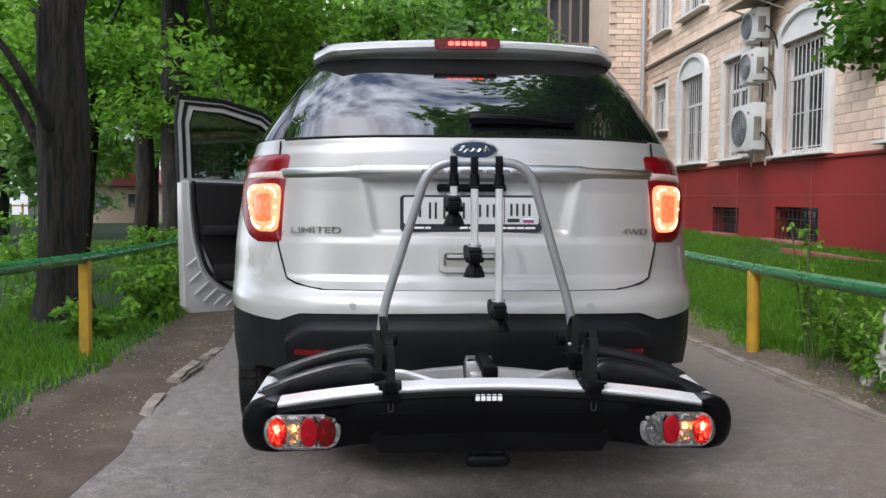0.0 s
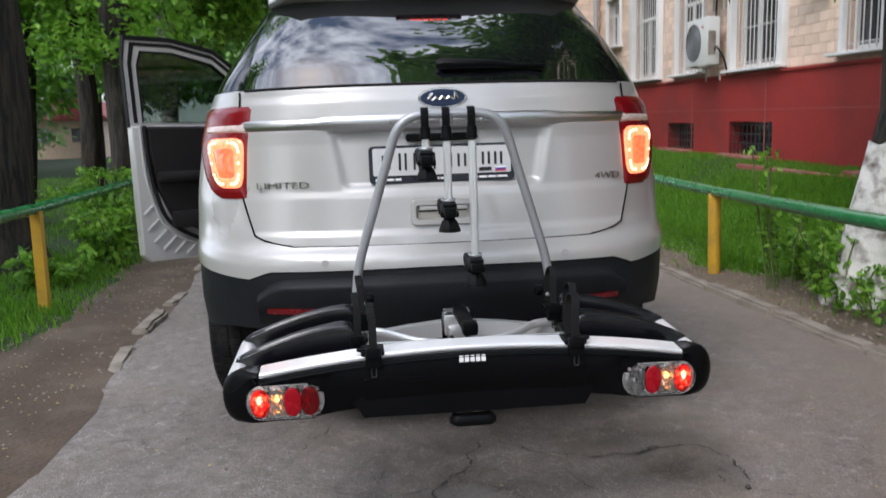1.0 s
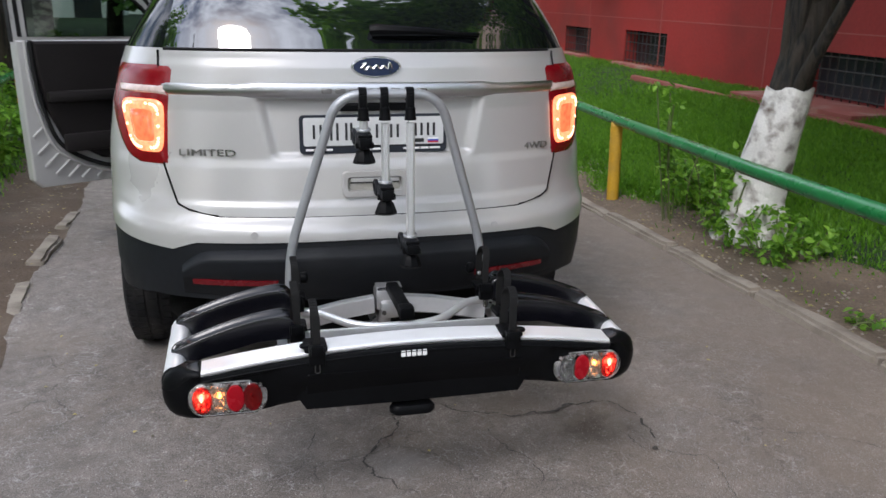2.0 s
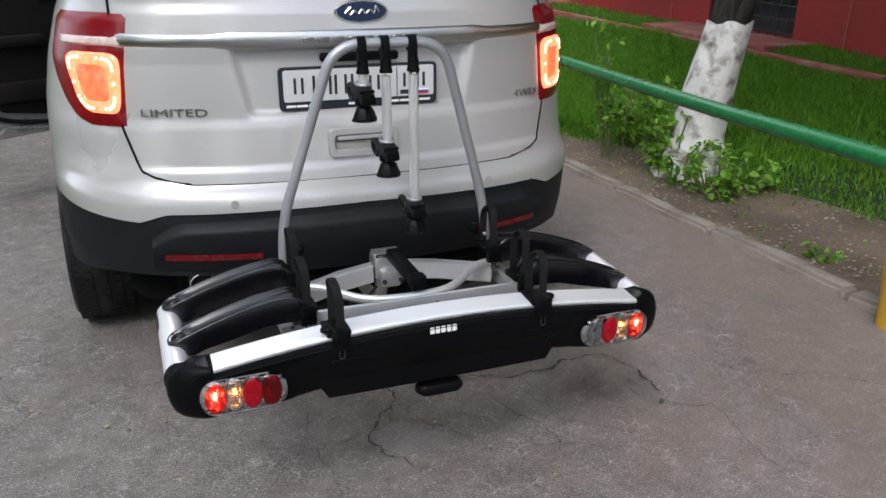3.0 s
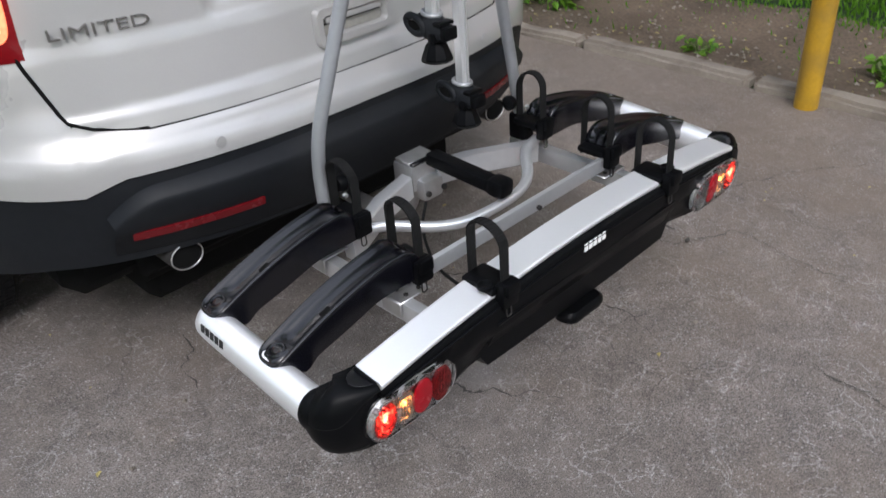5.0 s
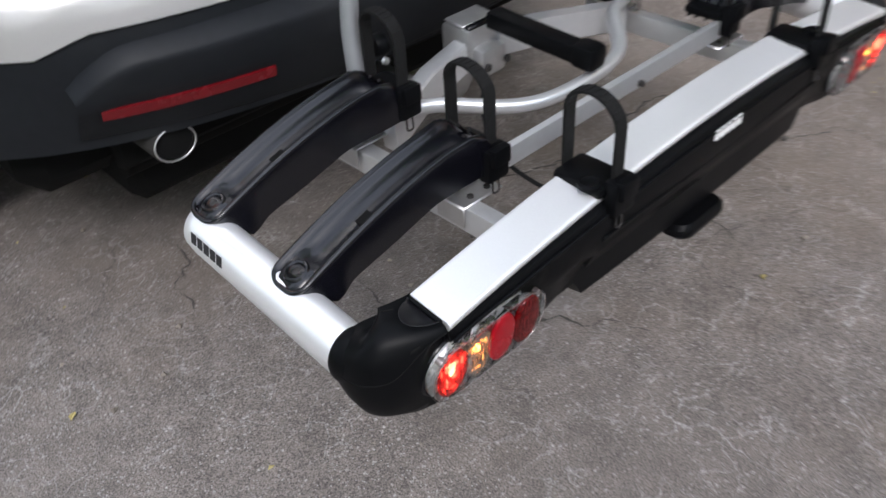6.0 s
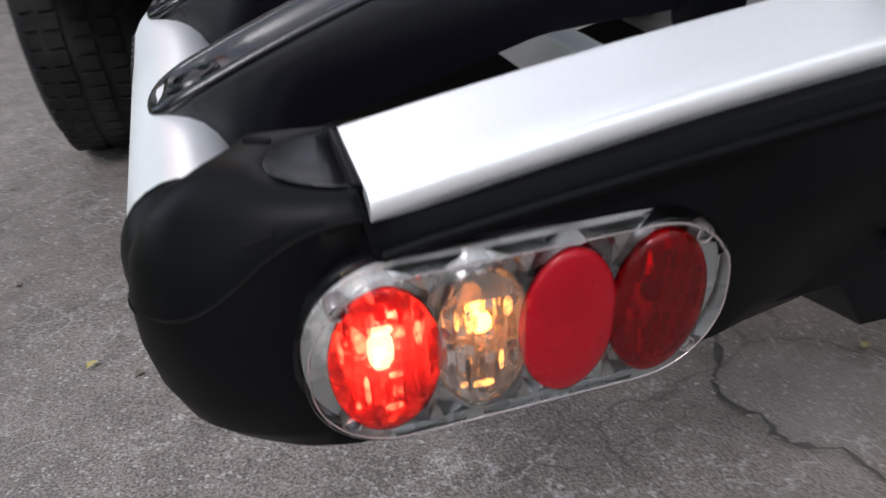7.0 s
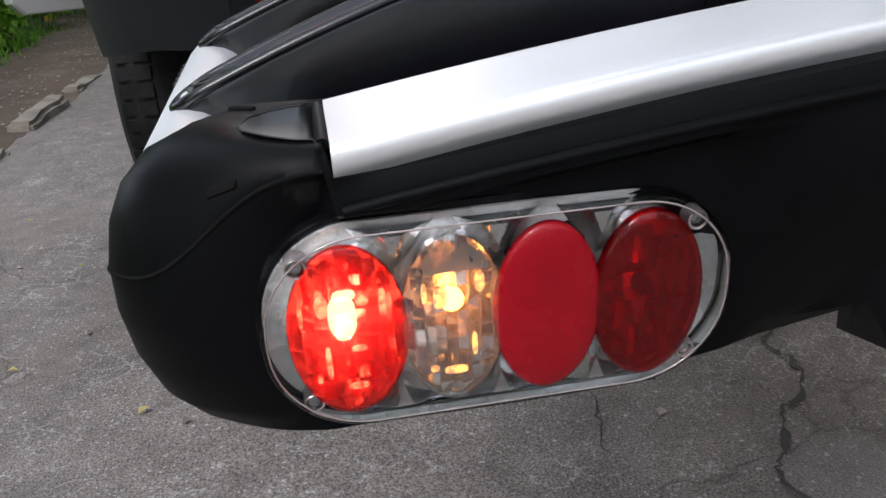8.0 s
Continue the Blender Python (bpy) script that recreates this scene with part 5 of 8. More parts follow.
    # wheel straps: belt, buckle, pad, loose tail
    for sx, cy, base, top, wid in ((0.318, -0.335, 0.640, 0.765, 0.040), (0.330, -0.540, 0.615, 0.746, 0.040), (0.287, -0.733, 0.624, 0.750, 0.043)):
        st = thing("wheel_strap", "", "")
        for key in ("label", "category"):
            if key in st:
                del st[key]
        st.parent = carrier
        st.matrix_parent_inverse = CK
        tall = top - base - wid
        loop = [(s * sx, cy - wid * 1.02, base - 0.035), (s * sx, cy - wid, base)]
        loop += [(s * (sx + 0.006 * math.sin(a)), cy - wid * math.cos(a), base + tall + wid * math.sin(a)) for a in np.linspace(0, math.pi, 15)]
        loop += [(s * sx, cy + wid, base), (s * sx, cy + wid * 1.0, base - 0.03)]
        belt = [(-0.011, -0.0022), (0.011, -0.0022), (0.011, 0.0022), (-0.011, 0.0022)]
        Shape().band(loop, belt, (1, 0, 0)).make("belt", RUBBER, st, "black ribbed rubber belt", sharp=50)
        teeth = Shape()
        for p, q in zip(loop[3:-3], loop[4:-2]):
            c = (Vector(p) + Vector(q)) / 2
            d = (Vector(q) - Vector(p)).normalized()
            nrm = Vector((0, -d.z, d.y))
            teeth.box((0, 0, 0), (0.018, 0.003, 0.002), 0, Matrix.Translation(c + nrm * 0.0028) @ Matrix.Rotation(math.atan2(d.z, d.y), 4, "X"))
        teeth.make("belt_rib", RUBBER, st, smooth=False)
        bx = Shape().box((s * sx, cy - wid - 0.006, base - 0.018), (0.046, 0.024, 0.056), 0.006, None, 2).box((s * sx, cy - wid - 0.018, base - 0.002), (0.036, 0.016, 0.030), 0.004, pose(0, 0, 0), 2)
        bx.make("buckle", BLACK, st, "black ratchet buckle")
        Shape().box((s * (sx + 0.002), cy, base - 0.008), (0.066, wid * 1.95, 0.017), 0.007, None, 2).revolve([(0.017, 0.0), (0.017, 0.006), (0.013, 0.008), (0.010, 0.006), (0.0, 0.006)], 14, pose(s * (sx + 0.030), cy - wid * 0.45, base - 0.003)).make("pad", BLACK, st, "black saddle pad")
        Shape().tube(rounded([(s * sx - 0.006, cy - wid - 0.008, base - 0.035), (s * sx - 0.007, cy - wid - 0.010, base - 0.072), (s * sx + 0.007, cy - wid - 0.010, base - 0.072), (s * sx + 0.006, cy - wid - 0.008, base - 0.035)], 0.006, 3), 0.0018, 6).make("pull_ring", IRON, st, "thin wire pull ring")

    # side beams with bolted brackets
    rack_part(Shape().box((s * 0.372, -0.47, 0.515), (0.030, 0.50, 0.046), 0.004, None, 2), "side_beam", SILVER, "silver side beam")
    for cy in (-0.30, -0.555):
        br = rack_part(Shape().box((s * 0.352, cy, 0.541), (0.085, 0.060, 0.005), 0.002).box((s * 0.394, cy, 0.525), (0.005, 0.060, 0.036), 0.002), "bracket", STEEL, "galvanised bracket")
        for bx_, by_ in ((0.330, -0.015), (0.330, 0.015), (0.366, -0.015), (0.366, 0.015)):
            rack_part(Shape().revolve([(0.0055, 0), (0.0055, 0.004), (0.0, 0.0045)], 6, pose(s * bx_, cy + by_, 0.5435)), "bolt", IRON, "", br)
    # hoop foot with its knob
    foot = rack_part(Shape().box((s * 0.335, -0.285, 0.600), (0.040, 0.060, 0.075), 0.010, None, 2), "hoop_foot", BLACK, "black hinged foot of the hoop")
    rack_part(Shape().revolve([(0.0, 0.0), (0.016, 0.0), (0.020, 0.006), (0.020, 0.020), (0.013, 0.026), (0.0, 0.027)], 12, pose(s * 0.300, -0.285, 0.680, 0, -s * 90, 0)), "foot_knob", BLACK, "black locking knob", foot)
    rack_part(Shape().revolve([(0.0, 0.0), (0.007, 0.0), (0.006, 0.006), (0.0, 0.008)], 10, pose(s * 0.310, -0.325, 0.672, 90)), "foot_screw", STEEL, "", foot)
    # arm of the coupling
    arm_path = [(s * 0.045, -0.215, 0.552), (s * 0.16, -0.245, 0.548), (s * 0.325, -0.320, 0.540)]
    rack_part(Shape().band(arm_path, [(-0.004, -0.028), (-0.004, 0.028), (0.0, 0.030), (0.030, 0.030), (0.034, 0.026), (0.034, -0.028)], (0, -1, 0)), "coupling_arm", SILVER, "silver pressed arm of the coupling", sharp=30)

# grey hoop of one bent tube
hp = rounded([(-0.338, -0.282, 0.60), (-0.327, -0.262, 0.77), (-0.165, -0.320, 1.285), (0.165, -0.320, 1.285), (0.327, -0.262, 0.77), (0.338, -0.282, 0.60)], 0.085, 8)
rack_part(Shape().tube(hp, [0.0155] * len(hp), 16), "hoop", GREYTUBE, "grey bent tube hoop", sharp=80)

# three frame-holder arms of unlike length
for x, zt, ze in ((-0.086, 1.210, 1.134), (-0.017, 1.195, 0.965), (0.066, 1.195, 0.780)):
    holder = thing("frame_arm", "", "")
    for key in ("label", "category"):
        if key in holder:
            del holder[key]
    holder.parent = carrier
    holder.matrix_parent_inverse = CK
    y = -0.338
    clampm = pose(x - 0.013, -0.320, 1.285, 0, 90, 0)
    Shape().revolve([(0.0165, 0.0), (0.0225, 0.001), (0.0225, 0.025), (0.0165, 0.026)], 22, clampm, caps=False).make("top_clamp", BLACK, holder, "black clamp round the hoop")
    neck = Shape().box((x, -0.333, 1.256), (0.026, 0.028, 0.058), 0.007, None, 2).revolve([(0.012, 0.0), (0.0165, -0.004), (0.0175, -0.030), (0.0200, -0.036), (0.0195, -0.042), (0.0, -0.043)], 10, pose(x, y, 1.246))
    neck.make("neck", BLACK, holder, "black pivot neck")
    bar = [(-0.0105, 0.013), (-0.012, 0.008), (-0.012, -0.010), (-0.008, -0.013), (-0.003, -0.0135), (-0.002, -0.010), (0.002, -0.010), (0.003, -0.0135), (0.008, -0.013), (0.012, -0.010), (0.012, 0.008), (0.0105, 0.013)]
    Shape().rings([[Vector((x + a, y + b, z)) for a, b in bar] for z in (zt, ze + 0.03)]).make("arm_bar", SILVER, holder, "silver grooved arm", sharp=25)
    # end grip: long rounded body, lever with an oval eye, collar, flared foot
    body = []
    for t in np.linspace(0, 1, 15):
        k = math.sin(math.pi * (0.03 + 0.94 * t)) ** 0.5
        gy = 0.054 - 0.104 * t
        body.append([Vector((x + 0.028 * k * math.copysign(abs(math.cos(a)) ** 0.75, math.cos(a)), y + gy, ze + 0.010 + 0.16 * gy + (0.031 - 0.05 * abs(gy - 0.01)) * k * math.copysign(abs(math.sin(a)) ** 0.85, math.sin(a)))) for a in [2 * math.pi * j / 22 for j in range(22)]])
    Shape().rings(body).make("grip_body", CLAD, holder, "black rounded grip", sharp=50)
    Shape().box((x, y - 0.046, ze + 0.004), (0.040, 0.018, 0.030), 0.006, None, 2).box((x, y - 0.018, ze - 0.006), (0.0605, 0.018, 0.020), 0.005, None, 2).box((x, y - 0.030, ze + 0.024), (0.046, 0.024, 0.010), 0.004, None, 2).make("grip_catch", BLACK, holder, "black catch", sharp=30)
    lev = [(x - 0.024, y + 0.034 + 0.027 * math.cos(a), ze + 0.016 + 0.0175 * math.sin(a) + 0.20 * 0.027 * math.cos(a)) for a in np.linspace(0, 2 * math.pi, 25)]
    Shape().tube(lev, 0.0085, 8, flat=1.1).make("grip_lever", CLAD, holder, "dark lever with an oval eye", sharp=70)
    Shape().prism([(0.018 * math.cos(a), 0.010 * math.sin(a)) for a in np.linspace(0, 2 * math.pi, 20, endpoint=False)], 0.002, pose(x - 0.0275, y + 0.034, ze + 0.016, 90, 0, -90) @ Matrix.Rotation(radians(-11), 4, "Z")).make("lever_eye", DARK, holder)
    Shape().tube([(x + 0.019 * math.cos(a), y + 0.004 + 0.022 * math.sin(a), ze + 0.041 + 0.10 * 0.026 * math.sin(a)) for a in np.linspace(0, 2 * math.pi, 21)], 0.0055, 8).make("grip_collar", GREYTUBE, holder, "dull grey collar round the grip", sharp=60)
    Shape().revolve([(0.020, 0.0), (0.019, -0.006), (0.025, -0.012), (0.032, -0.030), (0.0360, -0.040), (0.0350, -0.047), (0.026, -0.050), (0.0, -0.044)], 9, pose(x + 0.001, y - 0.004, ze - 0.016, 0, 0, 20)).make("grip_foot", BLACK, holder, "black flared strap foot", sharp=25)
    Shape().tube([(x + 0.0350 * math.cos(a), y - 0.004 + 0.0350 * math.sin(a), ze - 0.062) for a in np.linspace(0, 2 * math.pi, 19)], 0.0022, 6).make("foot_lip", RUBBER, holder, "soft rubber lip", sharp=60)

# bent inner tube, cross bar, lock and lever
bt = rounded([(-0.318, -0.352, 0.584), (-0.255, -0.365, 0.583), (-0.135, -0.482, 0.566), (0.0, -0.497, 0.564), (0.135, -0.482, 0.566), (0.255, -0.365, 0.583), (0.318, -0.352, 0.584)], 0.075, 8)
rack_part(Shape().tube(bt, 0.0130, 12, flat=1.25), "bent_tube", SILVER, "silver bent inner tube", sharp=80)
rack_part(Shape().box((0, -0.572, 0.580), (0.68, 0.014, 0.036), 0.003, None, 2), "cross_bar", SILVER, "silver flat cross bar")
rack_part(Shape().tube([(0.05, -0.58, 0.573), (0.05, -0.588, 0.573)], 0.006, 8), "bolt", IRON)
lockb = rack_part(Shape().box((0.010, -0.205, 0.565), (0.095, 0.075, 0.075), 0.010, None, 2).box((0.010, -0.245, 0.535), (0.070, 0.055, 0.060), 0.016, None, 2), "coupling_lock", STEEL, "steel coupling lock on the tow ball")
rack_part(Shape().box((0, 0, 0), (0.090, 0.052, 0.004), 0.001, pose(0.012, -0.200, 0.607, 4)), "lock_label", STEEL, "pale worn label", lockb)
rack_part(Shape().box((0.012, -0.232, 0.596), (0.086, 0.016, 0.024), 0.004), "lock_cheek", GLOSS, "", lockb)
for dx in (-0.025, 0.03):
    rack_part(Shape().revolve([(0.008, 0), (0.008, 0.006), (0.0, 0.007)], 8, facing(dx + 0.01, -0.272, 0.53)), "lock_bolt", IRON, "", lockb)
rack_part(Shape().box((0, -0.12, 0), (0.042, 0.245, 0.034), 0.008, pose(0.014, -0.262, 0.622, 4, 0, 2), 2).box((0, -0.225, 0.002), (0.050, 0.050, 0.044), 0.012, pose(0.014, -0.262, 0.622, 4, 0, 2), 2), "lock_lever", BLACK, "long black clamping lever", lockb)
rack_part(Shape().tube(curve_pts([(-0.05, -0.30, 0.53), (-0.12, -0.36, 0.50), (-0.20, -0.50, 0.49), (-0.25, -0.70, 0.52)]), 0.004, 6), "lamp_cable", RUBBER, "thin black lamp cable")
# tow bar
rack_part(Shape().tube(curve_pts([(0, 0.12, 0.40), (0, -0.05, 0.40), (0, -0.16, 0.44), (0, -0.20, 0.52)]), 0.022, 12).revolve([(0.0, -0.02), (0.016, -0.018), (0.025, 0.0), (0.016, 0.02), (0.0, 0.024)], 16, pose(0, -0.20, 0.53)), "tow_ball", STEEL, "steel tow ball neck")
# foot pedal
pedal = rack_part(Shape().prism(round_rect(0.136, 0.058, 0.026, 7), 0.028, pose(-0.010, -0.752, 0.388, -6), 0.008), "foot_pedal", BLACK, "black tilting foot pedal")
for dx in (-0.05, 0.05):
    rack_part(Shape().tube([(-0.01 + dx, -0.745, 0.398), (-0.01 + dx, -0.66, 0.44), (-0.01 + dx, -0.60, 0.50)], 0.007, 8), "pedal_rod", IRON, "", pedal)
rack_part(Shape().tube([(-0.30, -0.655, 0.470), (0.30, -0.655, 0.470)], 0.012, 10), "pivot_rod", STEEL, "steel pivot rod under the board")

# lamp clusters
def bowl(cx, rx, ry, depth, seed, m, askew=0.0016):
    """The stepped mirror behind a lens: small oblong facets, each a little askew."""
    g = random.Random(seed)
    sh = Shape()
    nx, ny = 9, 12
    for i in range(nx):
        for j in range(ny):
            u, v = ((i - nx / 2) * 2 / nx, (i + 1 - nx / 2) * 2 / nx), ((j - ny / 2) * 2 / ny, (j + 1 - ny / 2) * 2 / ny)
            if math.hypot((u[0] + u[1]) / 2, (v[0] + v[1]) / 2) > 0.96:
                continue
            h = 0.0110 + depth * math.hypot((u[0] + u[1]) / 2, (v[0] + v[1]) / 2) ** 1.7
            tx, ty = g.uniform(-askew, askew) - 0.0012 * (u[0] + u[1]), g.uniform(-askew, askew)
            quad = []
            for a, b, p, q in ((u[0], v[0], -1, -1), (u[1], v[0], 1, -1), (u[1], v[1], 1, 1), (u[0], v[1], -1, 1)):
                k = max(1.0, math.hypot(a, b) / 0.99)
                quad.append((cx + rx * a / k, ry * b / k, h + tx * p + ty * q))
            sh.raw(quad, [(0, 1, 2, 3)], m)
    ring = np.linspace(0, 2 * math.pi, 41)
    return sh.grid([[(cx + rx * math.cos(a), ry * math.sin(a), h) for a in ring] for h in (0.0106, 0.0192)], m=m)


def dome(cx, rx, ry, base, top, m):
    """A bulging oval lens with an upright wall."""
    prof = ((1.0, base), (1.0, top - 0.0042), (0.985, top - 0.0030), (0.93, top - 0.0020), (0.8, top - 0.0010), (0.5, top - 0.0003), (0.15, top), (0.004, top))
    return Shape().rings([[Vector((cx + rx * f_ * math.cos(a), ry * f_ * math.sin(a), h)) for a in np.linspace(0, 2 * math.pi, 48, endpoint=False)] for f_, h in prof], False, m)


for s in (-1, 1):
    lm = facing(s * 0.5355, -0.7515, 0.4935, 0, 6)
    cluster = thing("lamp_cluster", "", "", m=Matrix.Identity(4))
    for key in ("label", "category"):
        if key in cluster:
            del cluster[key]
    cluster.parent = carrier
    cluster.matrix_parent_inverse = CK
    W, H = 0.217, 0.101
    back = round_rect(W, H, 0.046, 12)
    Shape().prism(round_rect(W + 0.006, H + 0.006, 0.049, 12), 0.014, lm @ Matrix.Translation((0, 0, -0.006)), 0.003).make("lamp_housing", GLOSS, cluster, "black lamp housing")
    Shape().prism([(x * 0.985, y * 0.97) for x, y in back], 0.0024, lm @ Matrix.Translation((0, 0, 0.0082)), 0.0005).make("reflector", REFLECTOR, cluster, "silvered back plate")
    # clear cover: upright wall, rolled rim, flat face
    cover = [(1.0, 1.0, 0.0085), (1.0, 1.0, 0.0185), (0.995, 0.988, 0.0212), (0.982, 0.960, 0.0226), (0.966, 0.928, 0.0222), (0.955, 0.905, 0.0206), (0.5, 0.5, 0.0206)]
    Shape().rings([[Vector((x * fx, y * fy, h)) for x, y in back] for fx, fy, h in cover], True, lm).make("clear_cover", CLEAR_SKIN, cluster, "clear plastic cover with a rolled rim", sharp=60)
    Shape().tube([(x * 0.972, y * 0.94, 0.0226) for x, y in back + back[:1]], 0.0005, 6, lm, caps=False).make("cover_rim", CLEARBAND, cluster, "moulded edge of the clear cover", sharp=80)
    for sx, sy in ((-1, 1), (1, 1), (-1, -1), (1, -1)):
        at = lm @ Matrix.Translation((sx * 0.0890, sy * 0.0345, 0))
        boss = Shape().revolve([(0.0052, 0.011), (0.0049, 0.0204), (0.0044, 0.0209), (0.0036, 0.0206), (0.0034, 0.016)], 18, at, caps=False).make("screw_boss", CLEARBAND, cluster, "pale round screw boss", sharp=50)
        Shape().revolve([(0.0, 0.0176), (0.0010, 0.0176), (0.0012, 0.0190), (0.0027, 0.0188), (0.0033, 0.0164)], 12, at, caps=False).make("screw", STEEL, boss, "small steel cover screw")
    # chrome wedges in the gaps between the lenses
    for gx_, low_ in ((-0.0475, 0.026), (-0.0015, 0.024), (0.0450, 0.024)):
        for up in (1, -1):
            x = -s * gx_
            pts = [(x - 0.019, up * 0.0465, 0.011), (x + 0.019, up * 0.0465, 0.011), (x, up * low_ * 0.8, 0.011), (x - 0.004, up * 0.044, 0.0195), (x + 0.004, up * 0.044, 0.0195), (x, up * 0.033, 0.0185)]
            Shape().raw(pts, [(0, 1, 4, 3), (1, 2, 5, 4), (2, 0, 3, 5), (3, 4, 5)], lm).make("reflector_wedge", BOWL, cluster, "bright chrome wedge", smooth=False)
    lenses = [(-0.0700, 0.0268, "tail_lens", TAIL_SKIN, "lit red tail lens"), (-0.0228, 0.0242, "turn_lens", TURN_SKIN, "clear turn-signal lens with a lit amber bulb"), (0.0200, 0.0250, "reflector_disc", REDREFL, "plain red reflector disc"), (0.0672, 0.0262, "fog_lens", FOG_SKIN, "unlit dark red lens")]
    if s > 0:
        lenses[3] = (0.0672, 0.0262, "reverse_lens", TURN_SKIN, "unlit clear reversing lens")
    for k, (cx, rx, nm, mt, lb) in enumerate(lenses):
        cx, ry, top = -s * cx, 0.0430, 0.0236 + 0.0009 * k
        lens = dome(cx, rx, ry, 0.0188, top, lm).make(nm, mt, cluster, lb, sharp=60)
        if mt is REDREFL:
            continue
        bowl(cx, rx * 0.97, ry * 0.97, 0.0085, 3 + k, lm).make("bowl", DIMBOWL if nm in ("fog_lens", "reverse_lens") else BOWL, lens, "faceted mirror bowl", smooth=False, fix=False)
        # upright flutes pressed into the lens
        for q in range(5):
            x = cx + rx * (-0.62 + 0.31 * q)
            hh = ry * math.sqrt(1 - ((x - cx) / rx) ** 2) * 0.86
            for z0_, z1_ in ((-hh, -0.012), (0.016, hh)):
                Shape().box((x, (z0_ + z1_) / 2, 0.0178), (0.0022, abs(z1_ - z0_), 0.0016), 0, lm).make("flute", mt, lens, "", smooth=False)
        if nm == "tail_lens":
            Shape().revolve([(0.0, 0.0208), (0.0030, 0.0200), (0.0050, 0.0178), (0.0054, 0.0155), (0.0040, 0.0115)], 14, lm @ Matrix.Translation((cx + 0.002 * s, 0.0075, 0))).make("bulb", TAIL_BULB, lens, "glowing bulb")
            # added glowing patches imitate the bulb's glints and hot centre
            for dx, dz, w_, h_ in ((0.0, 0.001, 0.0062, 0.0105), (0.0, -0.006, 0.0040, 0.0050), (-0.0085, 0.007, 0.0028, 0.0055), (0.009, 0.009, 0.0030, 0.0035), (0.0015, 0.0115, 0.0050, 0.0026), (-0.0080, -0.022, 0.0013, 0.0085), (0.018, 0.006, 0.0016, 0.0070), (-0.018, 0.004, 0.0010, 0.0060), (0.004, -0.036, 0.0045, 0.0016), (0.006, -0.016, 0.0034, 0.0015), (-0.013, -0.030, 0.0012, 0.0022)):
                Shape().prism([(w_ * math.copysign(abs(math.cos(a)) ** 0.7, math.cos(a)), h_ * math.copysign(abs(math.sin(a)) ** 0.7, math.sin(a))) for a in np.linspace(0, 2 * math.pi, 14, endpoint=False)], 0.0008, lm @ Matrix.Translation((cx + 0.002 * s - s * dx, 0.0075 + dz, 0.0192))).make("bulb_prism", TAIL_HOT if abs(dx) < 0.002 and dz > -0.01 else TAIL_GLINT, lens, "bright glowing patch for glints of the bulb")
        elif nm == "turn_lens":
            Shape().revolve([(0.0, 0.0200), (0.0030, 0.0192), (0.0052, 0.0170), (0.0056, 0.0145), (0.0050, 0.0115)], 14, lm @ Matrix.Translation((cx, 0.0075, 0))).make("bulb", TURN_BULB, lens, "glowing amber bulb")
            # amber glints likewise, as added patches that glow
            for dx, dz, w_, h_ in ((-0.006, 0.004, 0.0030, 0.0050), (0.012, 0.010, 0.0022, 0.0050), (-0.013, 0.007, 0.0012, 0.0050), (0.0, -0.035, 0.0055, 0.0020), (0.009, -0.022, 0.0012, 0.0060), (-0.010, -0.033, 0.0020, 0.0016)):
                Shape().prism([(w_ * math.copysign(abs(math.cos(a)) ** 0.7, math.cos(a)), h_ * math.copysign(abs(math.sin(a)) ** 0.7, math.sin(a))) for a in np.linspace(0, 2 * math.pi, 14, endpoint=False)], 0.0008, lm @ Matrix.Translation((cx - s * dx, 0.0075 + dz, 0.0192))).make("bulb_prism", TURN_GLINT, lens, "amber glowing patch for glints of the bulb")
            Shape().raw([(cx + rx * 0.9 * math.cos(a), ry * 0.9 * math.sin(a), 0.0196) for a in np.linspace(radians(38), radians(142), 13)], [tuple(range(13))], lm).make("lens_hood", REVGREY, lens, "dull grey hood over the bulb", smooth=False)
        else:
            Shape().revolve([(0.0, 0.0200), (0.0030, 0.0192), (0.0046, 0.0170), (0.0048, 0.0115)], 14, lm @ Matrix.Translation((cx, 0.002, 0))).make("bulb", IRON, lens, "unlit dark bulb")
    # lower lip of the board under the lamp
    Shape().tube([(x, -0.0535 - 0.0008 * math.cos(x * 30), 0.012) for x in np.linspace(-0.070, 0.078, 15)], 0.0028, 8, lm).make("lamp_lip", GLOSS, cluster, "thin black lip under the lamp", sharp=80)


# ground: one sheet, rising to the house and away from the drive
def smooth(t):
    t = min(1.0, max(0.0, t))
    return t * t * (3 - 2 * t)


BASE0, RISE, WALL_X = 0.41, 0.0314, 6.5


def ground_z(x, y):
    if x > 2.3:
        yy = min(max(y, -12), 40)
        return (BASE0 + RISE * yy) * smooth((x - 2.5) / 3.9) ** 0.85 - 0.012
    if x < -1.7:
        return RISE * min(max(0.0, y - 4), 60) * smooth((-1.9 - x) / 2.5) + 0.03 * smooth((-1.75 - x) / 0.8) - 0.012
    return -0.03


gx = [-400, -120, -60, -35, -22, -15, -11] + list(np.arange(-9, 9.01, 0.3)) + [11, 15, 22, 35, 60, 120, 400]
gy = [-400, -120, -60, -30, -20, -14] + list(np.arange(-10, 22.01, 0.4)) + [25, 30, 36, 45, 60, 120, 400]
rows = []
for y in gy:
    rows.append([(x, y, ground_z(x, y) + (0.02 * noise.noise((x * 0.7, y * 0.7, 0)) if (x > 2.5 or x < -2) and abs(x) < 12 else 0)) for x in gx])
ground = Shape().grid(rows).make("ground", TURF, None, "", fix=False)
tagged(ground, "lawn ground rising gently away from the drive", "ground", kind="structure")


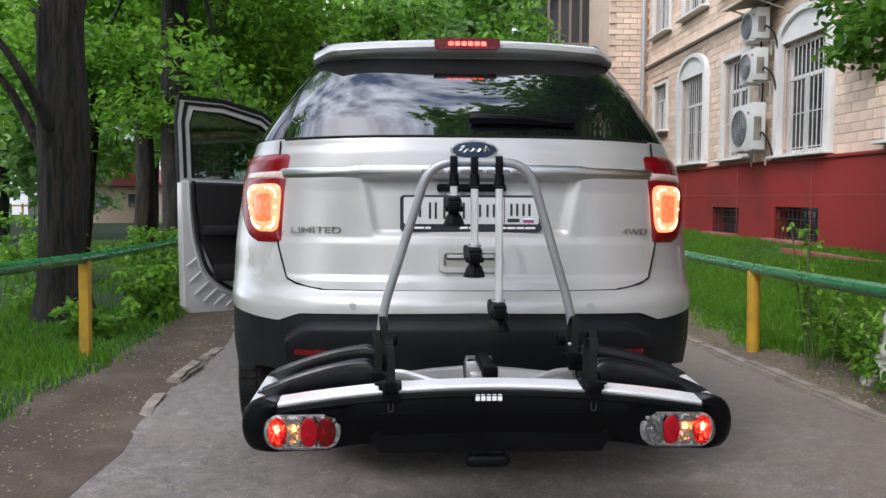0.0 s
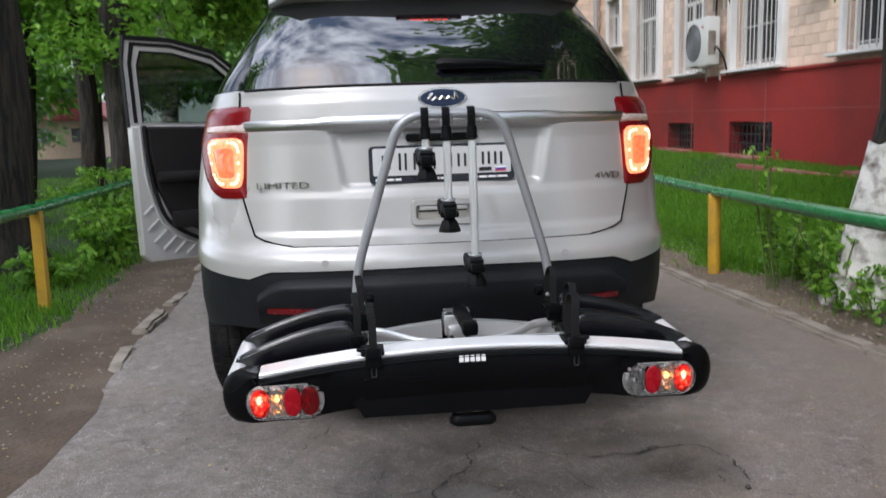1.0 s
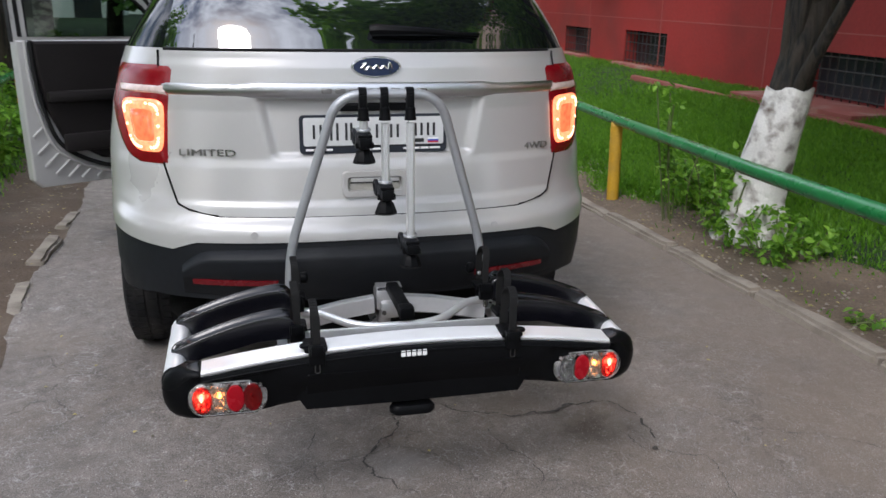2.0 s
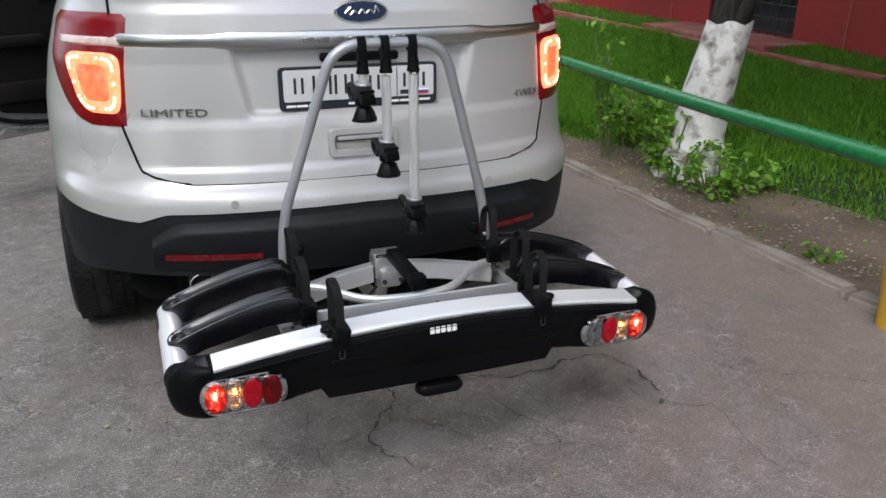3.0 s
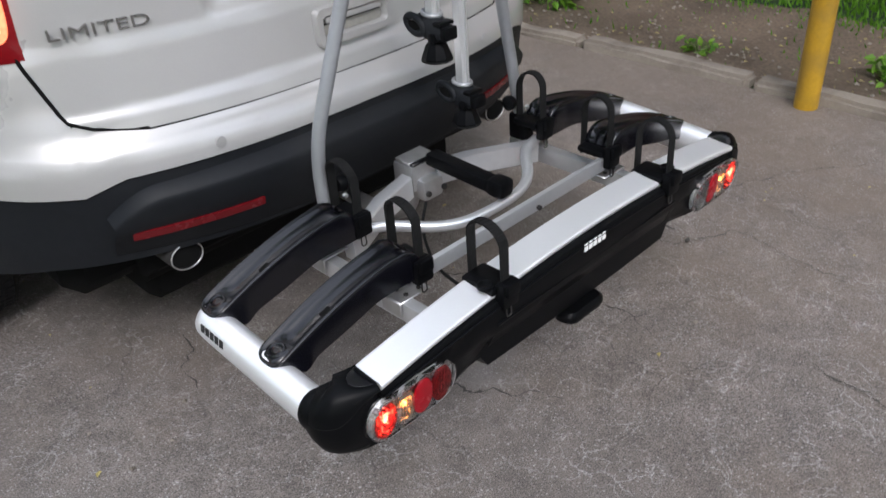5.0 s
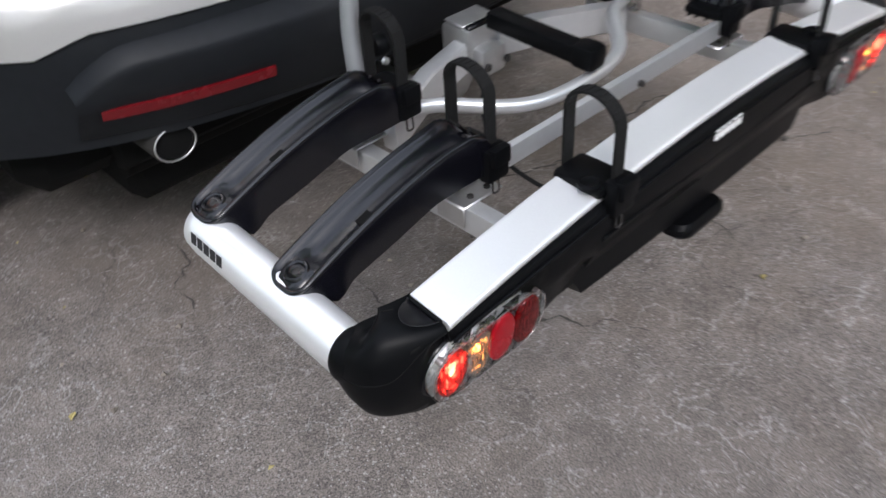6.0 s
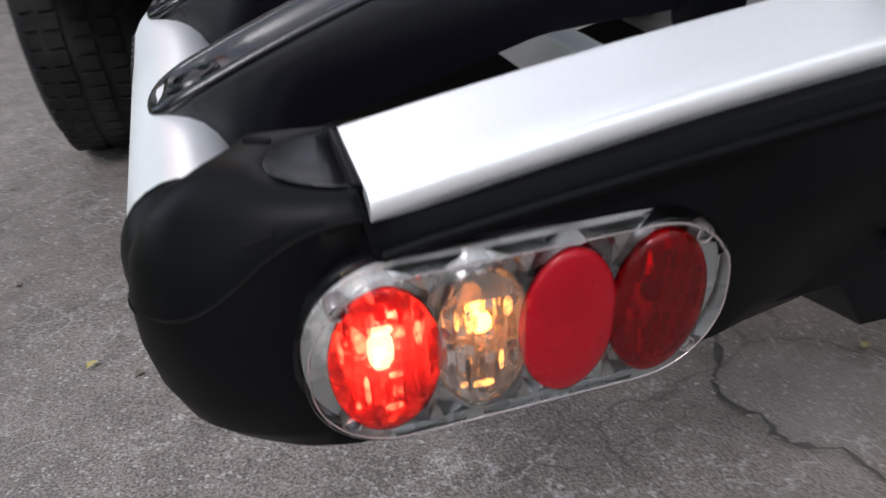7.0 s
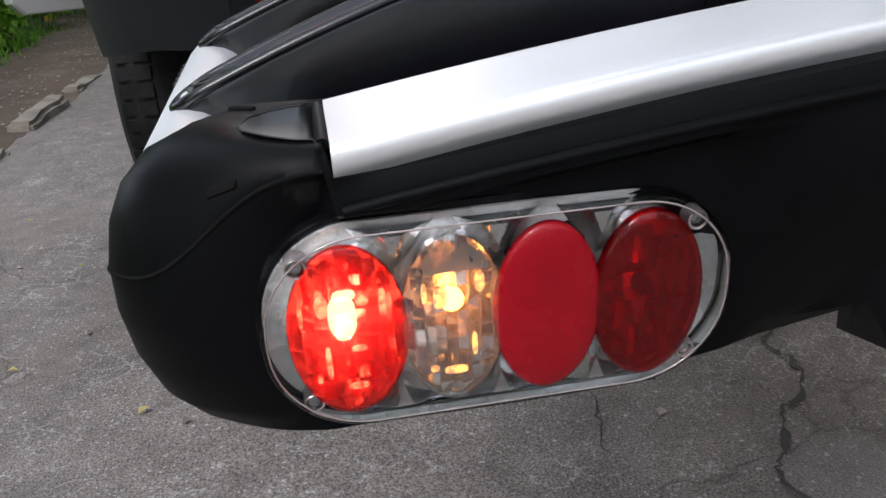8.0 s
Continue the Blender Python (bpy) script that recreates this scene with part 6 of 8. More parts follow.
def edge_left(y):
    return -1.60 - 0.060 * max(0.0, y) + 0.03 * math.sin(y * 2.1) + 0.05 * noise.noise((0.3, y * 1.7, 0))


rows = []
for y in np.arange(-40, 45, 0.2):
    e = edge_left(y)
    rows.append([(e + (2.32 - e) * t, y, 0.006 * noise.noise((t * 4, y * 0.6, 3)) + 0.001) for t in np.linspace(0, 1, 14)])
road = Shape().grid(rows).make("road", ASPHALT, None, "", fix=False)
tagged(road, "worn grey asphalt drive, cracked and patched", "road", kind="structure")


def soil_strip(name, inner, outer, lift, label, mat=SOIL):
    rows = []
    for y in np.arange(-14, 16, 0.2):
        a, b = inner(y), outer(y)
        rows.append([(a + (b - a) * t, y, max(ground_z(a + (b - a) * t, y), -0.004) + lift * math.sin(math.pi * t) + 0.012 * noise.noise((a + (b - a) * t * 4, y * 2, 7)) + 0.004) for t in np.linspace(0, 1, 9)])
    ob = Shape().grid(rows).make(name, mat, None, "", fix=False)
    return tagged(ob, label, "soil", kind="structure")


soil_strip("soil_left", lambda y: edge_left(y) + 0.02, lambda y: -2.28 - 0.08 * max(0, y) + 0.25 * noise.noise((1, y * 0.8, 0)), 0.02, "bare brown soil between drive and grass, tree shade in its colour")
soil_strip("soil_right", lambda y: 2.40, lambda y: 3.05 + 0.35 * smooth((2.5 - y) / 3) + 0.35 * noise.noise((2, y * 0.9, 0)) + 0.1 * math.sin(y), 0.02, "pale brown soil along the kerb", PALESOIL)

# asphalt cracks: ragged ribbons
rng = random.Random(4)


def crack(keys, width):
    pts = []
    for a, b in zip(keys, keys[1:]):
        n = max(2, int(math.hypot(b[0] - a[0], b[1] - a[1]) / 0.012))
        for i in range(n):
            t = i / n
            x, y = a[0] + (b[0] - a[0]) * t, a[1] + (b[1] - a[1]) * t
            pts.append((x + 0.030 * noise.noise((x * 14, y * 14, 2)) + rng.uniform(-0.006, 0.006), y + 0.030 * noise.noise((x * 14, y * 14, 8)) + rng.uniform(-0.006, 0.006)))
    rows = []
    for i, (x, y) in enumerate(pts):
        w = width * rng.uniform(0.1, 1.0) * (0.5 + abs(noise.noise((x * 9, y * 9, 5))) * 2.2) * math.sin(math.pi * (i + 0.5) / len(pts)) ** 0.4
        q = pts[min(i + 1, len(pts) - 1)]
        p = pts[max(i - 1, 0)]
        d = Vector((q[0] - p[0], q[1] - p[1], 0))
        d = d.normalized() if d.length else Vector((1, 0, 0))
        nx, ny = -d.y * w, d.x * w
        rows.append([(x - nx, y - ny, 0.0085), (x + nx, y + ny, 0.0085)])
    ob = Shape().grid(rows).make("asphalt_crack", CRACKMAT, road, "dark ragged crack", fix=False, smooth=False)
    return ob


for keys, w in ((((0.16, 0.14), (0.23, 0.05), (0.32, -0.04), (0.42, -0.09), (0.57, -0.13), (0.72, -0.10), (0.83, -0.07), (0.97, -0.11), (1.0, -0.21), (0.99, -0.44)), 0.0072),
                (((0.12, 0.10), (0.07, -0.01), (0.06, -0.12), (-0.04, -0.24), (-0.10, -0.34), (-0.09, -0.44), (-0.03, -0.50), (0.02, -0.59), (0.06, -0.67)), 0.0062),
                (((0.88, -0.28), (0.91, -0.47), (1.11, -0.58), (1.04, -0.98)), 0.0028),
                (((-0.47, 0.38), (-0.50, 0.33), (-0.56, 0.22), (-0.59, 0.13)), 0.0035),
                (((-0.24, -0.05), (-0.26, -0.12), (-0.30, -0.29)), 0.0016),
                (((1.25, -0.20), (1.40, -0.42), (1.66, -0.55), (1.95, -0.80)), 0.0025),
                (((0.42, -0.09), (0.40, -0.30), (0.48, -0.52), (0.44, -0.75)), 0.0022),
                (((-0.10, -0.34), (-0.30, -0.42), (-0.44, -0.38), (-0.60, -0.44)), 0.0013),
                (((0.63, -1.06), (0.60, -1.18), (0.575, -1.30)), 0.003)):
    crack(keys, w)


for x, y in ((0.946, -0.493),):
    Shape().box((x, y, 0.014), (0.02, 0.014, 0.014), 0.005, None, 1).make("pebble", CRACKMAT, road, "dark pebble")

# pebbles, twigs and fallen leaves
litter, bits = Shape(), Shape()
for i in range(3200):
    side = rng.random()
    if side < 0.50:
        x, y = rng.uniform(2.42, 3.3), rng.uniform(-3, 7)
    elif side < 0.85:
        x, y = rng.uniform(-2.6, -1.65), rng.uniform(-1, 8)
        x -= 0.06 * max(0, y)
    else:
        x, y = rng.uniform(-1.5, 2.2), rng.uniform(-3, 6)
    z = max(ground_z(x, y), 0.004) + 0.022 if abs(x) > 1.7 and not (-1.6 < x < 2.35) else 0.008
    s = rng.uniform(0.006, 0.020) * (0.55 if x > -1.6 and x < 2.35 else 0.6 if x < 0 else 0.85)
    a = rng.uniform(0, 6.28)
    if rng.random() < 0.7:
        bits.raw([(x + s * math.cos(a + k * 2.1), y + s * math.sin(a + k * 2.1), z) for k in range(3)] + [(x, y, z + s * 0.7)], [(0, 1, 3), (1, 2, 3), (2, 0, 3)])
    else:
        litter.raw([(x, y, z), (x + s * 1.6 * math.cos(a), y + s * 1.6 * math.sin(a), z + 0.006), (x + s * 2.2 * math.cos(a + 0.5), y + s * 2.2 * math.sin(a + 0.5), z + 0.002), (x + s * math.cos(a + 1.1), y + s * math.sin(a + 1.1), z + 0.006)], [(0, 1, 2, 3)])
tagged(bits.make("gravel", CONCRETE, None, "", fix=False, smooth=False), "scattered small stones on soil and asphalt", "gravel", kind="stuff")
tagged(litter.make("leaf_litter", material("dry_leaf", (0.36, 0.30, 0.12), 0.8, var=0.5, scale=3), None, "", fix=False, smooth=False), "fallen pale leaves and scraps on the ground", "leaf litter", kind="stuff")

# kerbs of worn concrete stones
kerb_r = tagged(new("kerb_right"), "low worn concrete kerb along the drive", "kerb", kind="structure")
proto = []
for k in range(4):
    sh = Shape()
    bm = bmesh.new()
    bmesh.ops.create_cube(bm, size=1.0)
    bmesh.ops.scale(bm, vec=(0.115, 0.97, 0.16), verts=bm.verts)
    bmesh.ops.bevel(bm, geom=bm.edges[:], offset=0.020, segments=2, affect="EDGES")
    bmesh.ops.subdivide_edges(bm, edges=[e for e in bm.edges if e.calc_length() > 0.5], cuts=9)
    for v in bm.verts:
        v.co += Vector((noise.noise(v.co * 9 + Vector((k, 0, 0))), noise.noise(v.co * 7 + Vector((0, k, 3))), noise.noise(v.co * 6 + Vector((5, 0, k))))) * 0.013
    bm.verts.index_update()
    sh.raw([v.co.copy() for v in bm.verts], [[v.index for v in fc.verts] for fc in bm.faces])
    bm.free()
    proto.append(sh)
stones = []
for k, sh in enumerate(proto):
    ob = sh.make("kerb_stone", CONCRETE, kerb_r)
    stones.append(ob.data)
    ob.matrix_world = pose(2.355, -9.5 + k, -0.035 + 0.012 * (k % 2), 0, 0, 1.0 - 0.6 * k)
for i in range(4, 30):
    ob = new("kerb_stone", stones[i % 4])
    ob.parent = kerb_r
    ob.matrix_world = pose(2.355 + rng.uniform(-0.012, 0.012), -9.5 + i, -0.037 + rng.uniform(-0.012, 0.014), rng.uniform(-0.6, 0.6), rng.uniform(-3, 3), rng.uniform(-1, 1))
kerb_l = tagged(new("kerb_left"), "broken sunken kerb stones at the drive's edge", "kerb", kind="structure")
for y in (1.75, 2.75, 3.7, 5.6):
    ob = new("kerb_stone", stones[int(y * 3) % 4])
    ob.parent = kerb_l
    ob.matrix_world = pose(edge_left(y) - 0.03 + rng.uniform(-0.03, 0.03), y + rng.uniform(-0.1, 0.1), -0.060 + (0.045 if 2 < y < 3.2 else 0.0) + rng.uniform(-0.015, 0.02), rng.uniform(-3, 3), rng.uniform(-6, 6), 4 + rng.uniform(-5, 5)) @ Matrix.Diagonal((0.9, 0.62, 0.9, 1))


# pipe rails on posts
def pipe_rail(name, label, pts, r, posts, post_r, square=False):
    rail = thing(name, label, "pipe rail", (pts[0][0], pts[0][1], 0))
    off = Matrix.Translation((pts[0][0], pts[0][1], 0)).inverted()
    ob = Shape().tube(pts, r, 18).make("rail_pipe", GREENPAINT, rail, "green painted pipe", sharp=70)
    ob.matrix_parent_inverse = off
    for bx, by, tx, ty, tz in posts:
        z0 = ground_z(bx, by) - 0.1
        sh = Shape()
        if square:
            sh.rings([[Vector((x + a * post_r, y + b * post_r, z)) for a, b in ((-1, -1), (1, -1), (1, 1), (-1, 1))] for x, y, z in ((bx, by, z0), (tx, ty, tz))])
        else:
            sh.tube([(bx, by, z0), (bx + (tx - bx) * 0.5, by + (ty - by) * 0.5, tz * 0.5), (tx, ty, tz - 0.03)], post_r, 18)
            sh.rings([[Vector((tx + post_r * math.cos(a), ty + post_r * math.sin(a) * f_, tz - 0.03 + h)) for a in np.linspace(0, 2 * math.pi, 18, endpoint=False)] for f_, h in ((1, 0), (0.5, 0.02), (0.1, 0.035))])
        p = sh.make("post", YELLOWPAINT, rail, "yellow painted post", sharp=50)
        p.matrix_parent_inverse = off
    return rail


pipe_rail("rail_fence", "green pipe rail on yellow posts beside the lawn", [(2.02, -3.2, 0.755), (2.158, -0.335, 0.735), (2.30, 1.0, 0.72), (2.46, 2.2, 0.712), (2.637, 3.6, 0.71), (2.90, 6.2, 0.74), (3.2, 9.5, 0.84)], 0.043,
          [(2.281, -0.285, 2.160, -0.335, 0.715), (2.640, 3.6, 2.637, 3.6, 0.69), (2.12, -3.0, 2.03, -3.0, 0.73), (3.05, 8.0, 3.05, 8.0, 0.76)], 0.052)
pipe_rail("rail_fence", "green pipe rail on square yellow posts under the trees", [(-2.40, -2.5, 0.80), (-2.56, 1.2, 0.80), (-2.724, 3.38, 0.80), (-2.92, 6.0, 0.83), (-3.3, 10.5, 0.93)], 0.040,
          [(-2.724, 3.38, -2.724, 3.38, 0.78), (-2.45, -1.0, -2.45, -1.0, 0.78), (-3.1, 8.0, -3.1, 8.0, 0.86)], 0.036, True)


# grass blades
def blades(name, label, spots, mat, tall):
    v, f = [], []
    for x, y, k in spots:
        z = max(ground_z(x, y), -0.01) if abs(x) > 1.7 else 0.0
        h = tall * k * rng.uniform(0.5, 1.25)
        a, lean = rng.uniform(0, 6.28), rng.uniform(0.1, 0.7) * h
        w = 0.004 + 0.05 * h * rng.uniform(0.6, 1.2)
        dx, dy = math.cos(a) * w, math.sin(a) * w
        b = rng.uniform(0, 6.28)
        lx, ly = math.cos(b) * lean, math.sin(b) * lean
        i = len(v)
        v += [(x - dx, y - dy, z), (x + dx, y + dy, z), (x + dx * 0.7 + lx * 0.4, y + dy * 0.7 + ly * 0.4, z + h * 0.6), (x - dx * 0.7 + lx * 0.4, y - dy * 0.7 + ly * 0.4, z + h * 0.6), (x + lx, y + ly, z + h)]
        f += [(i, i + 1, i + 2, i + 3), (i + 3, i + 2, i + 4)]
    me = bpy.data.meshes.new(name)
    me.from_pydata(v, [], f)
    me.materials.append(mat)
    return tagged(new(name, me), label, "grass", kind="stuff")


def field(n, x0, x1, y0, y1, keep=lambda x, y: 1.0):
    out = []
    while len(out) < n:
        x, y = rng.uniform(x0, x1), y0 + (y1 - y0) * rng.random() ** 1.3
        rim = min(x - x0, x1 - x, y - y0, y1 - y) + 0.5 * noise.noise((x * 1.3, y * 1.3, 6))
        k = keep(x, y) * smooth(rim / 1.2)
        if -2.0 - 0.06 * max(0.0, y) < x < 2.5:
            continue
        if rng.random() < k:
            out.append((x, y, 0.6 + 0.8 * max(0.0, 0.5 + noise.noise((x * 0.8, y * 0.8, 1)))))
    return out


def right_keep(x, y):
    return smooth((x - 2.75 - 0.35 * smooth((2.5 - y) / 3) - 0.35 * noise.noise((2, y * 0.9, 0)) - 0.1 * math.sin(y)) / 0.45) * (0.32 + 0.68 * smooth((y - 1.2) / 2.5)) + 0.02


def left_keep(x, y):
    e = -2.12 - 0.08 * max(0, y) + 0.25 * noise.noise((1, y * 0.8, 0))
    return smooth((e - x) / 0.4) * (0.55 + 0.6 * noise.noise((x * 0.5, y * 0.5, 4))) + 0.003


blades("lawn_grass", "bright green mown lawn before the house", field(110000, 1.6, 7.4, -5, 23, right_keep) + field(90000, 1.8, 6.6, -2.6, 8.5, right_keep), GRASS, 0.055)
blades("rough_grass", "uneven green grass under the trees", field(32000, -10.5, -1.0, -3, 21, left_keep) + field(18000, -5.2, -1.2, -2, 7.5, left_keep), GRASS, 0.070)


# leaves, shrubs and trees
def leaf_mesh(name, clumps, n, size, mat, parent=None, label="", droop=0.35):
    """n leaves spread over clumps (centre, radii); each leaf a folded blade."""
    g = np.random.default_rng(len(clumps) * 7 + n)
    wts = np.array([c[1][0] * c[1][1] * c[1][2] for c in clumps]) ** 0.7
    pick = g.choice(len(clumps), n, p=wts / wts.sum())
    cen = np.array([c[0] for c in clumps])[pick]
    rad = np.array([c[1] for c in clumps])[pick]
    d = g.normal(size=(n, 3))
    d /= np.linalg.norm(d, axis=1)[:, None]
    p = cen + d * rad * (g.random(n) ** 0.45)[:, None] + g.normal(size=(n, 3)) * rad * 0.10
    ax = g.normal(size=(n, 3))
    ax[:, 2] = ax[:, 2] * 0.5 - droop
    ax /= np.linalg.norm(ax, axis=1)[:, None]
    side = np.cross(ax, g.normal(size=(n, 3)) * 0.5 + np.array([0, 0, 1.0]))
    side /= np.linalg.norm(side, axis=1)[:, None]
    up = np.cross(side, ax)
    s = (size * g.uniform(0.55, 1.25, n))[:, None]
    v = np.stack([p, p + ax * s * 0.35 + side * s * 0.34 + up * s * 0.07, p + ax * s * 0.75 + side * s * 0.22 + up * s * 0.02, p + ax * s * 1.05 - up * s * 0.08, p + ax * s * 0.75 - side * s * 0.22 + up * s * 0.02, p + ax * s * 0.35 - side * s * 0.34 + up * s * 0.07], 1).reshape(-1, 3)
    idx = np.arange(n) * 6
    faces = np.stack([idx, idx + 1, idx + 2, idx + 3, idx, idx + 3, idx + 4, idx + 5], 1).reshape(-1, 4)
    me = bpy.data.meshes.new(name)
    me.from_pydata(v.tolist(), [], faces.tolist())
    me.materials.append(mat)
    ob = new(name, me)
    ob.parent = parent
    if label:
        ob["label"] = label
    return ob


def clump_cloud(seed, centre, spread, count, r0, r1):
    g = random.Random(seed)
    out = []
    for _ in range(count):
        while True:
            d = Vector((g.uniform(-1, 1), g.uniform(-1, 1), g.uniform(-1, 1)))
            if d.length < 1:
                break
        r = g.uniform(r0, r1)
        out.append(((centre[0] + d.x * spread[0], centre[1] + d.y * spread[1], centre[2] + d.z * spread[2]), (r * g.uniform(0.8, 1.4), r * g.uniform(0.8, 1.4), r * g.uniform(0.45, 0.8))))
    return out


def tree(label, path, radii, bark, clumps, leaves, size, leaf, seed, limbs=7, extra=None, group="trees along the drive"):
    """A tree: tapered trunk along a path, limbs to some of its clumps, and a crown of many leaves."""
    g = random.Random(seed)
    base = Vector(path[0])
    t = thing("tree", label, "tree", tuple(base), group=group)
    off = Matrix.Translation(base).inverted()
    pts = curve_pts(path, 10)
    n = len(pts)
    rad = [float(np.interp(i / (n - 1), np.linspace(0, 1, len(radii)), radii)) for i in range(n)]
    loops = []
    for p, r in zip(pts, rad):
        loops.append([Vector((p.x + r * (1 + 0.26 * noise.noise((math.cos(a) * 2.2, math.sin(a) * 2.2, p.z * 0.7 + seed))) * math.cos(a), p.y + r * (1 + 0.26 * noise.noise((math.cos(a) * 2.2 + 9, math.sin(a) * 2.2, p.z * 0.7 + seed))) * math.sin(a), p.z)) for a in np.linspace(0, 2 * math.pi, 20, endpoint=False)])
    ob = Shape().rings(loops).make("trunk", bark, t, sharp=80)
    ob.matrix_parent_inverse = off
    for k in range(limbs):
        i = int(n * g.uniform(0.35, 0.95))
        a = pts[i]
        c = Vector(g.choice(clumps)[0])
        mid = a.lerp(c, 0.5) + Vector((g.uniform(-0.3, 0.3), g.uniform(-0.3, 0.3), g.uniform(0.0, 0.4)))
        lp = curve_pts([a, mid, c], 6)
        r0 = max(0.012, rad[i] * 0.35)
        ob = Shape().tube(lp, [r0 * (1 - 0.85 * j / (len(lp) - 1)) for j in range(len(lp))], 8).make("limb", bark if extra is None else extra, t, sharp=80)
        ob.matrix_parent_inverse = off
    ob = leaf_mesh("crown", clumps, leaves, size, leaf, t)
    ob.matrix_parent_inverse = off
    return t


def gz_(x, y):
    return ground_z(x, y) - 0.05


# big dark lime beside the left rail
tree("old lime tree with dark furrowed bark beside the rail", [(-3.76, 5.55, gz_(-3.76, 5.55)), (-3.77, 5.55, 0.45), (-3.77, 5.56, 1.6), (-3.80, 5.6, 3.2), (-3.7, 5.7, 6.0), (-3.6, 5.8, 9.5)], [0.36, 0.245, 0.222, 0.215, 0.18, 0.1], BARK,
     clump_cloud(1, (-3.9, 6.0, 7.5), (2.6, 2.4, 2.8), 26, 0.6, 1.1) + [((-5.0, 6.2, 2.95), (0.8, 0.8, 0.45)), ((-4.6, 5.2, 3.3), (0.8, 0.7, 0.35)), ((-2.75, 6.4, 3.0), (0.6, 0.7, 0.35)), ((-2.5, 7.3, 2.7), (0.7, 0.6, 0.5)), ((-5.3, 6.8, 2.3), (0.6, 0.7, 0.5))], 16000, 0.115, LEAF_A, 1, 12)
# trees further in on that side
tree("slim dark tree among the undergrowth", [(-5.0, 12.0, gz_(-5, 12)), (-4.95, 12.0, 2.0), (-5.1, 12.2, 4.5), (-4.9, 12.4, 9)], [0.20, 0.16, 0.14, 0.07], BARK,
     clump_cloud(2, (-5.2, 12.5, 4.6), (2.4, 1.8, 2.4), 26, 0.5, 0.95), 15000, 0.13, LEAF_A, 2, 9)
tree("slanting dark tree behind the lawn", [(-6.9, 14.0, gz_(-6.9, 14)), (-6.7, 14.0, 2.0), (-6.5, 14.1, 5), (-6.2, 14.2, 9)], [0.17, 0.14, 0.12, 0.06], BARK,
     clump_cloud(3, (-7.0, 14.2, 4.8), (2.6, 1.8, 2.6), 24, 0.5, 1.0), 9000, 0.18, LEAF_B, 3, 8)
tree("white-barked birch behind the open door", [(-3.35, 10.8, gz_(-3.35, 10.8)), (-3.32, 10.8, 2.0), (-3.30, 10.9, 5), (-3.2, 11, 9)], [0.16, 0.125, 0.11, 0.05], BIRCH,
     clump_cloud(4, (-2.9, 11.2, 4.9), (2.2, 1.6, 2.3), 24, 0.5, 0.9), 15000, 0.12, LEAF_A, 4, 6, BARK)
tree("stout dark tree behind the open door", [(-3.55, 9.0, gz_(-3.55, 9)), (-3.55, 9.0, 1.5), (-3.6, 9.1, 4), (-3.5, 9.2, 9)], [0.28, 0.22, 0.19, 0.09], BARK,
     clump_cloud(5, (-3.3, 9.4, 4.4), (1.9, 1.6, 2.2), 24, 0.45, 0.8), 14000, 0.11, LEAF_A, 5, 9)
tree("broad tree over the bend of the drive", [(-0.8, 17.0, gz_(-2.4, 17)), (-0.8, 17, 2.0), (-0.6, 17, 4.5), (-0.5, 17.2, 9)], [0.24, 0.2, 0.18, 0.08], BARK,
     clump_cloud(6, (-0.2, 17.5, 5.6), (3.2, 1.8, 2.6), 34, 0.6, 1.1), 12000, 0.2, LEAF_B, 6, 9)
for i, (x, y, h, w) in enumerate(((-14, 30, 6, 4.2), (-9.5, 27, 6.5, 4), (-5, 30, 7, 4.5), (0.5, 29, 7, 4.5), (4.0, 34, 8.5, 4), (-19, 26, 6, 4), (-11.5, 20, 6, 3.2), (-24, 34, 7, 6), (-2.5, 23, 6.2, 3.4))):
    z = gz_(x, y)
    tree("tall leafy tree closing the view", [(x, y, z), (x + 0.1, y, 3), (x, y, 6), (x + 0.2, y, 10)], [0.3, 0.24, 0.18, 0.08], BARK,
         clump_cloud(20 + i, (x, y, h + 0.6), (w, 2.2, 5.0), 46, 0.7, 1.4), 11000, 0.30, LEAF_FAR, 20 + i, 8, group="trees closing the view")

# limewashed leaning tree beside the right rail, with a low maple bough
# clouds 9, 10: unseen crown added for lawn shade and dark window reflections
wt = tree("leaning maple with a limewashed foot beside the rail", [(3.04, 2.14, 0.02), (3.05, 2.12, 0.3), (3.08, 2.04, 0.75), (3.13, 2.0, 1.12), (3.30, 2.0, 1.9), (3.6, 2.1, 3.4), (3.9, 2.3, 6.5)], [0.26, 0.165, 0.135, 0.128, 0.12, 0.11, 0.06], BARK,
     clump_cloud(8, (4.2, 2.4, 6.2), (1.6, 1.9, 1.5), 20, 0.5, 0.9) + clump_cloud(9, (4.6, 0.4, 4.6), (1.7, 2.3, 0.8), 26, 0.6, 1.0) + clump_cloud(10, (2.3, 0.6, 6.4), (1.8, 2.2, 0.9), 30, 0.6, 0.95), 26000, 0.16, LEAF_B, 8, 9)
pts = curve_pts([(3.04, 2.14, 0.0), (3.05, 2.12, 0.3), (3.08, 2.04, 0.75), (3.13, 2.0, 1.10)], 10)
loops = []
for i, p in enumerate(pts):
    r = float(np.interp(p.z, (0.0, 0.3, 0.75, 1.12), (0.290, 0.192, 0.160, 0.150)))
    loops.append([Vector((p.x + r * (1 + 0.26 * noise.noise((math.cos(a) * 2.2, math.sin(a) * 2.2, p.z * 1.7 + 8))) * math.cos(a), p.y + r * (1 + 0.26 * noise.noise((math.cos(a) * 2.2 + 9, math.sin(a) * 2.2, p.z * 1.7 + 8))) * math.sin(a), p.z + (0.015 * math.sin(5 * a) if i == len(pts) - 1 else 0))) for a in np.linspace(0, 2 * math.pi, 24, endpoint=False)])
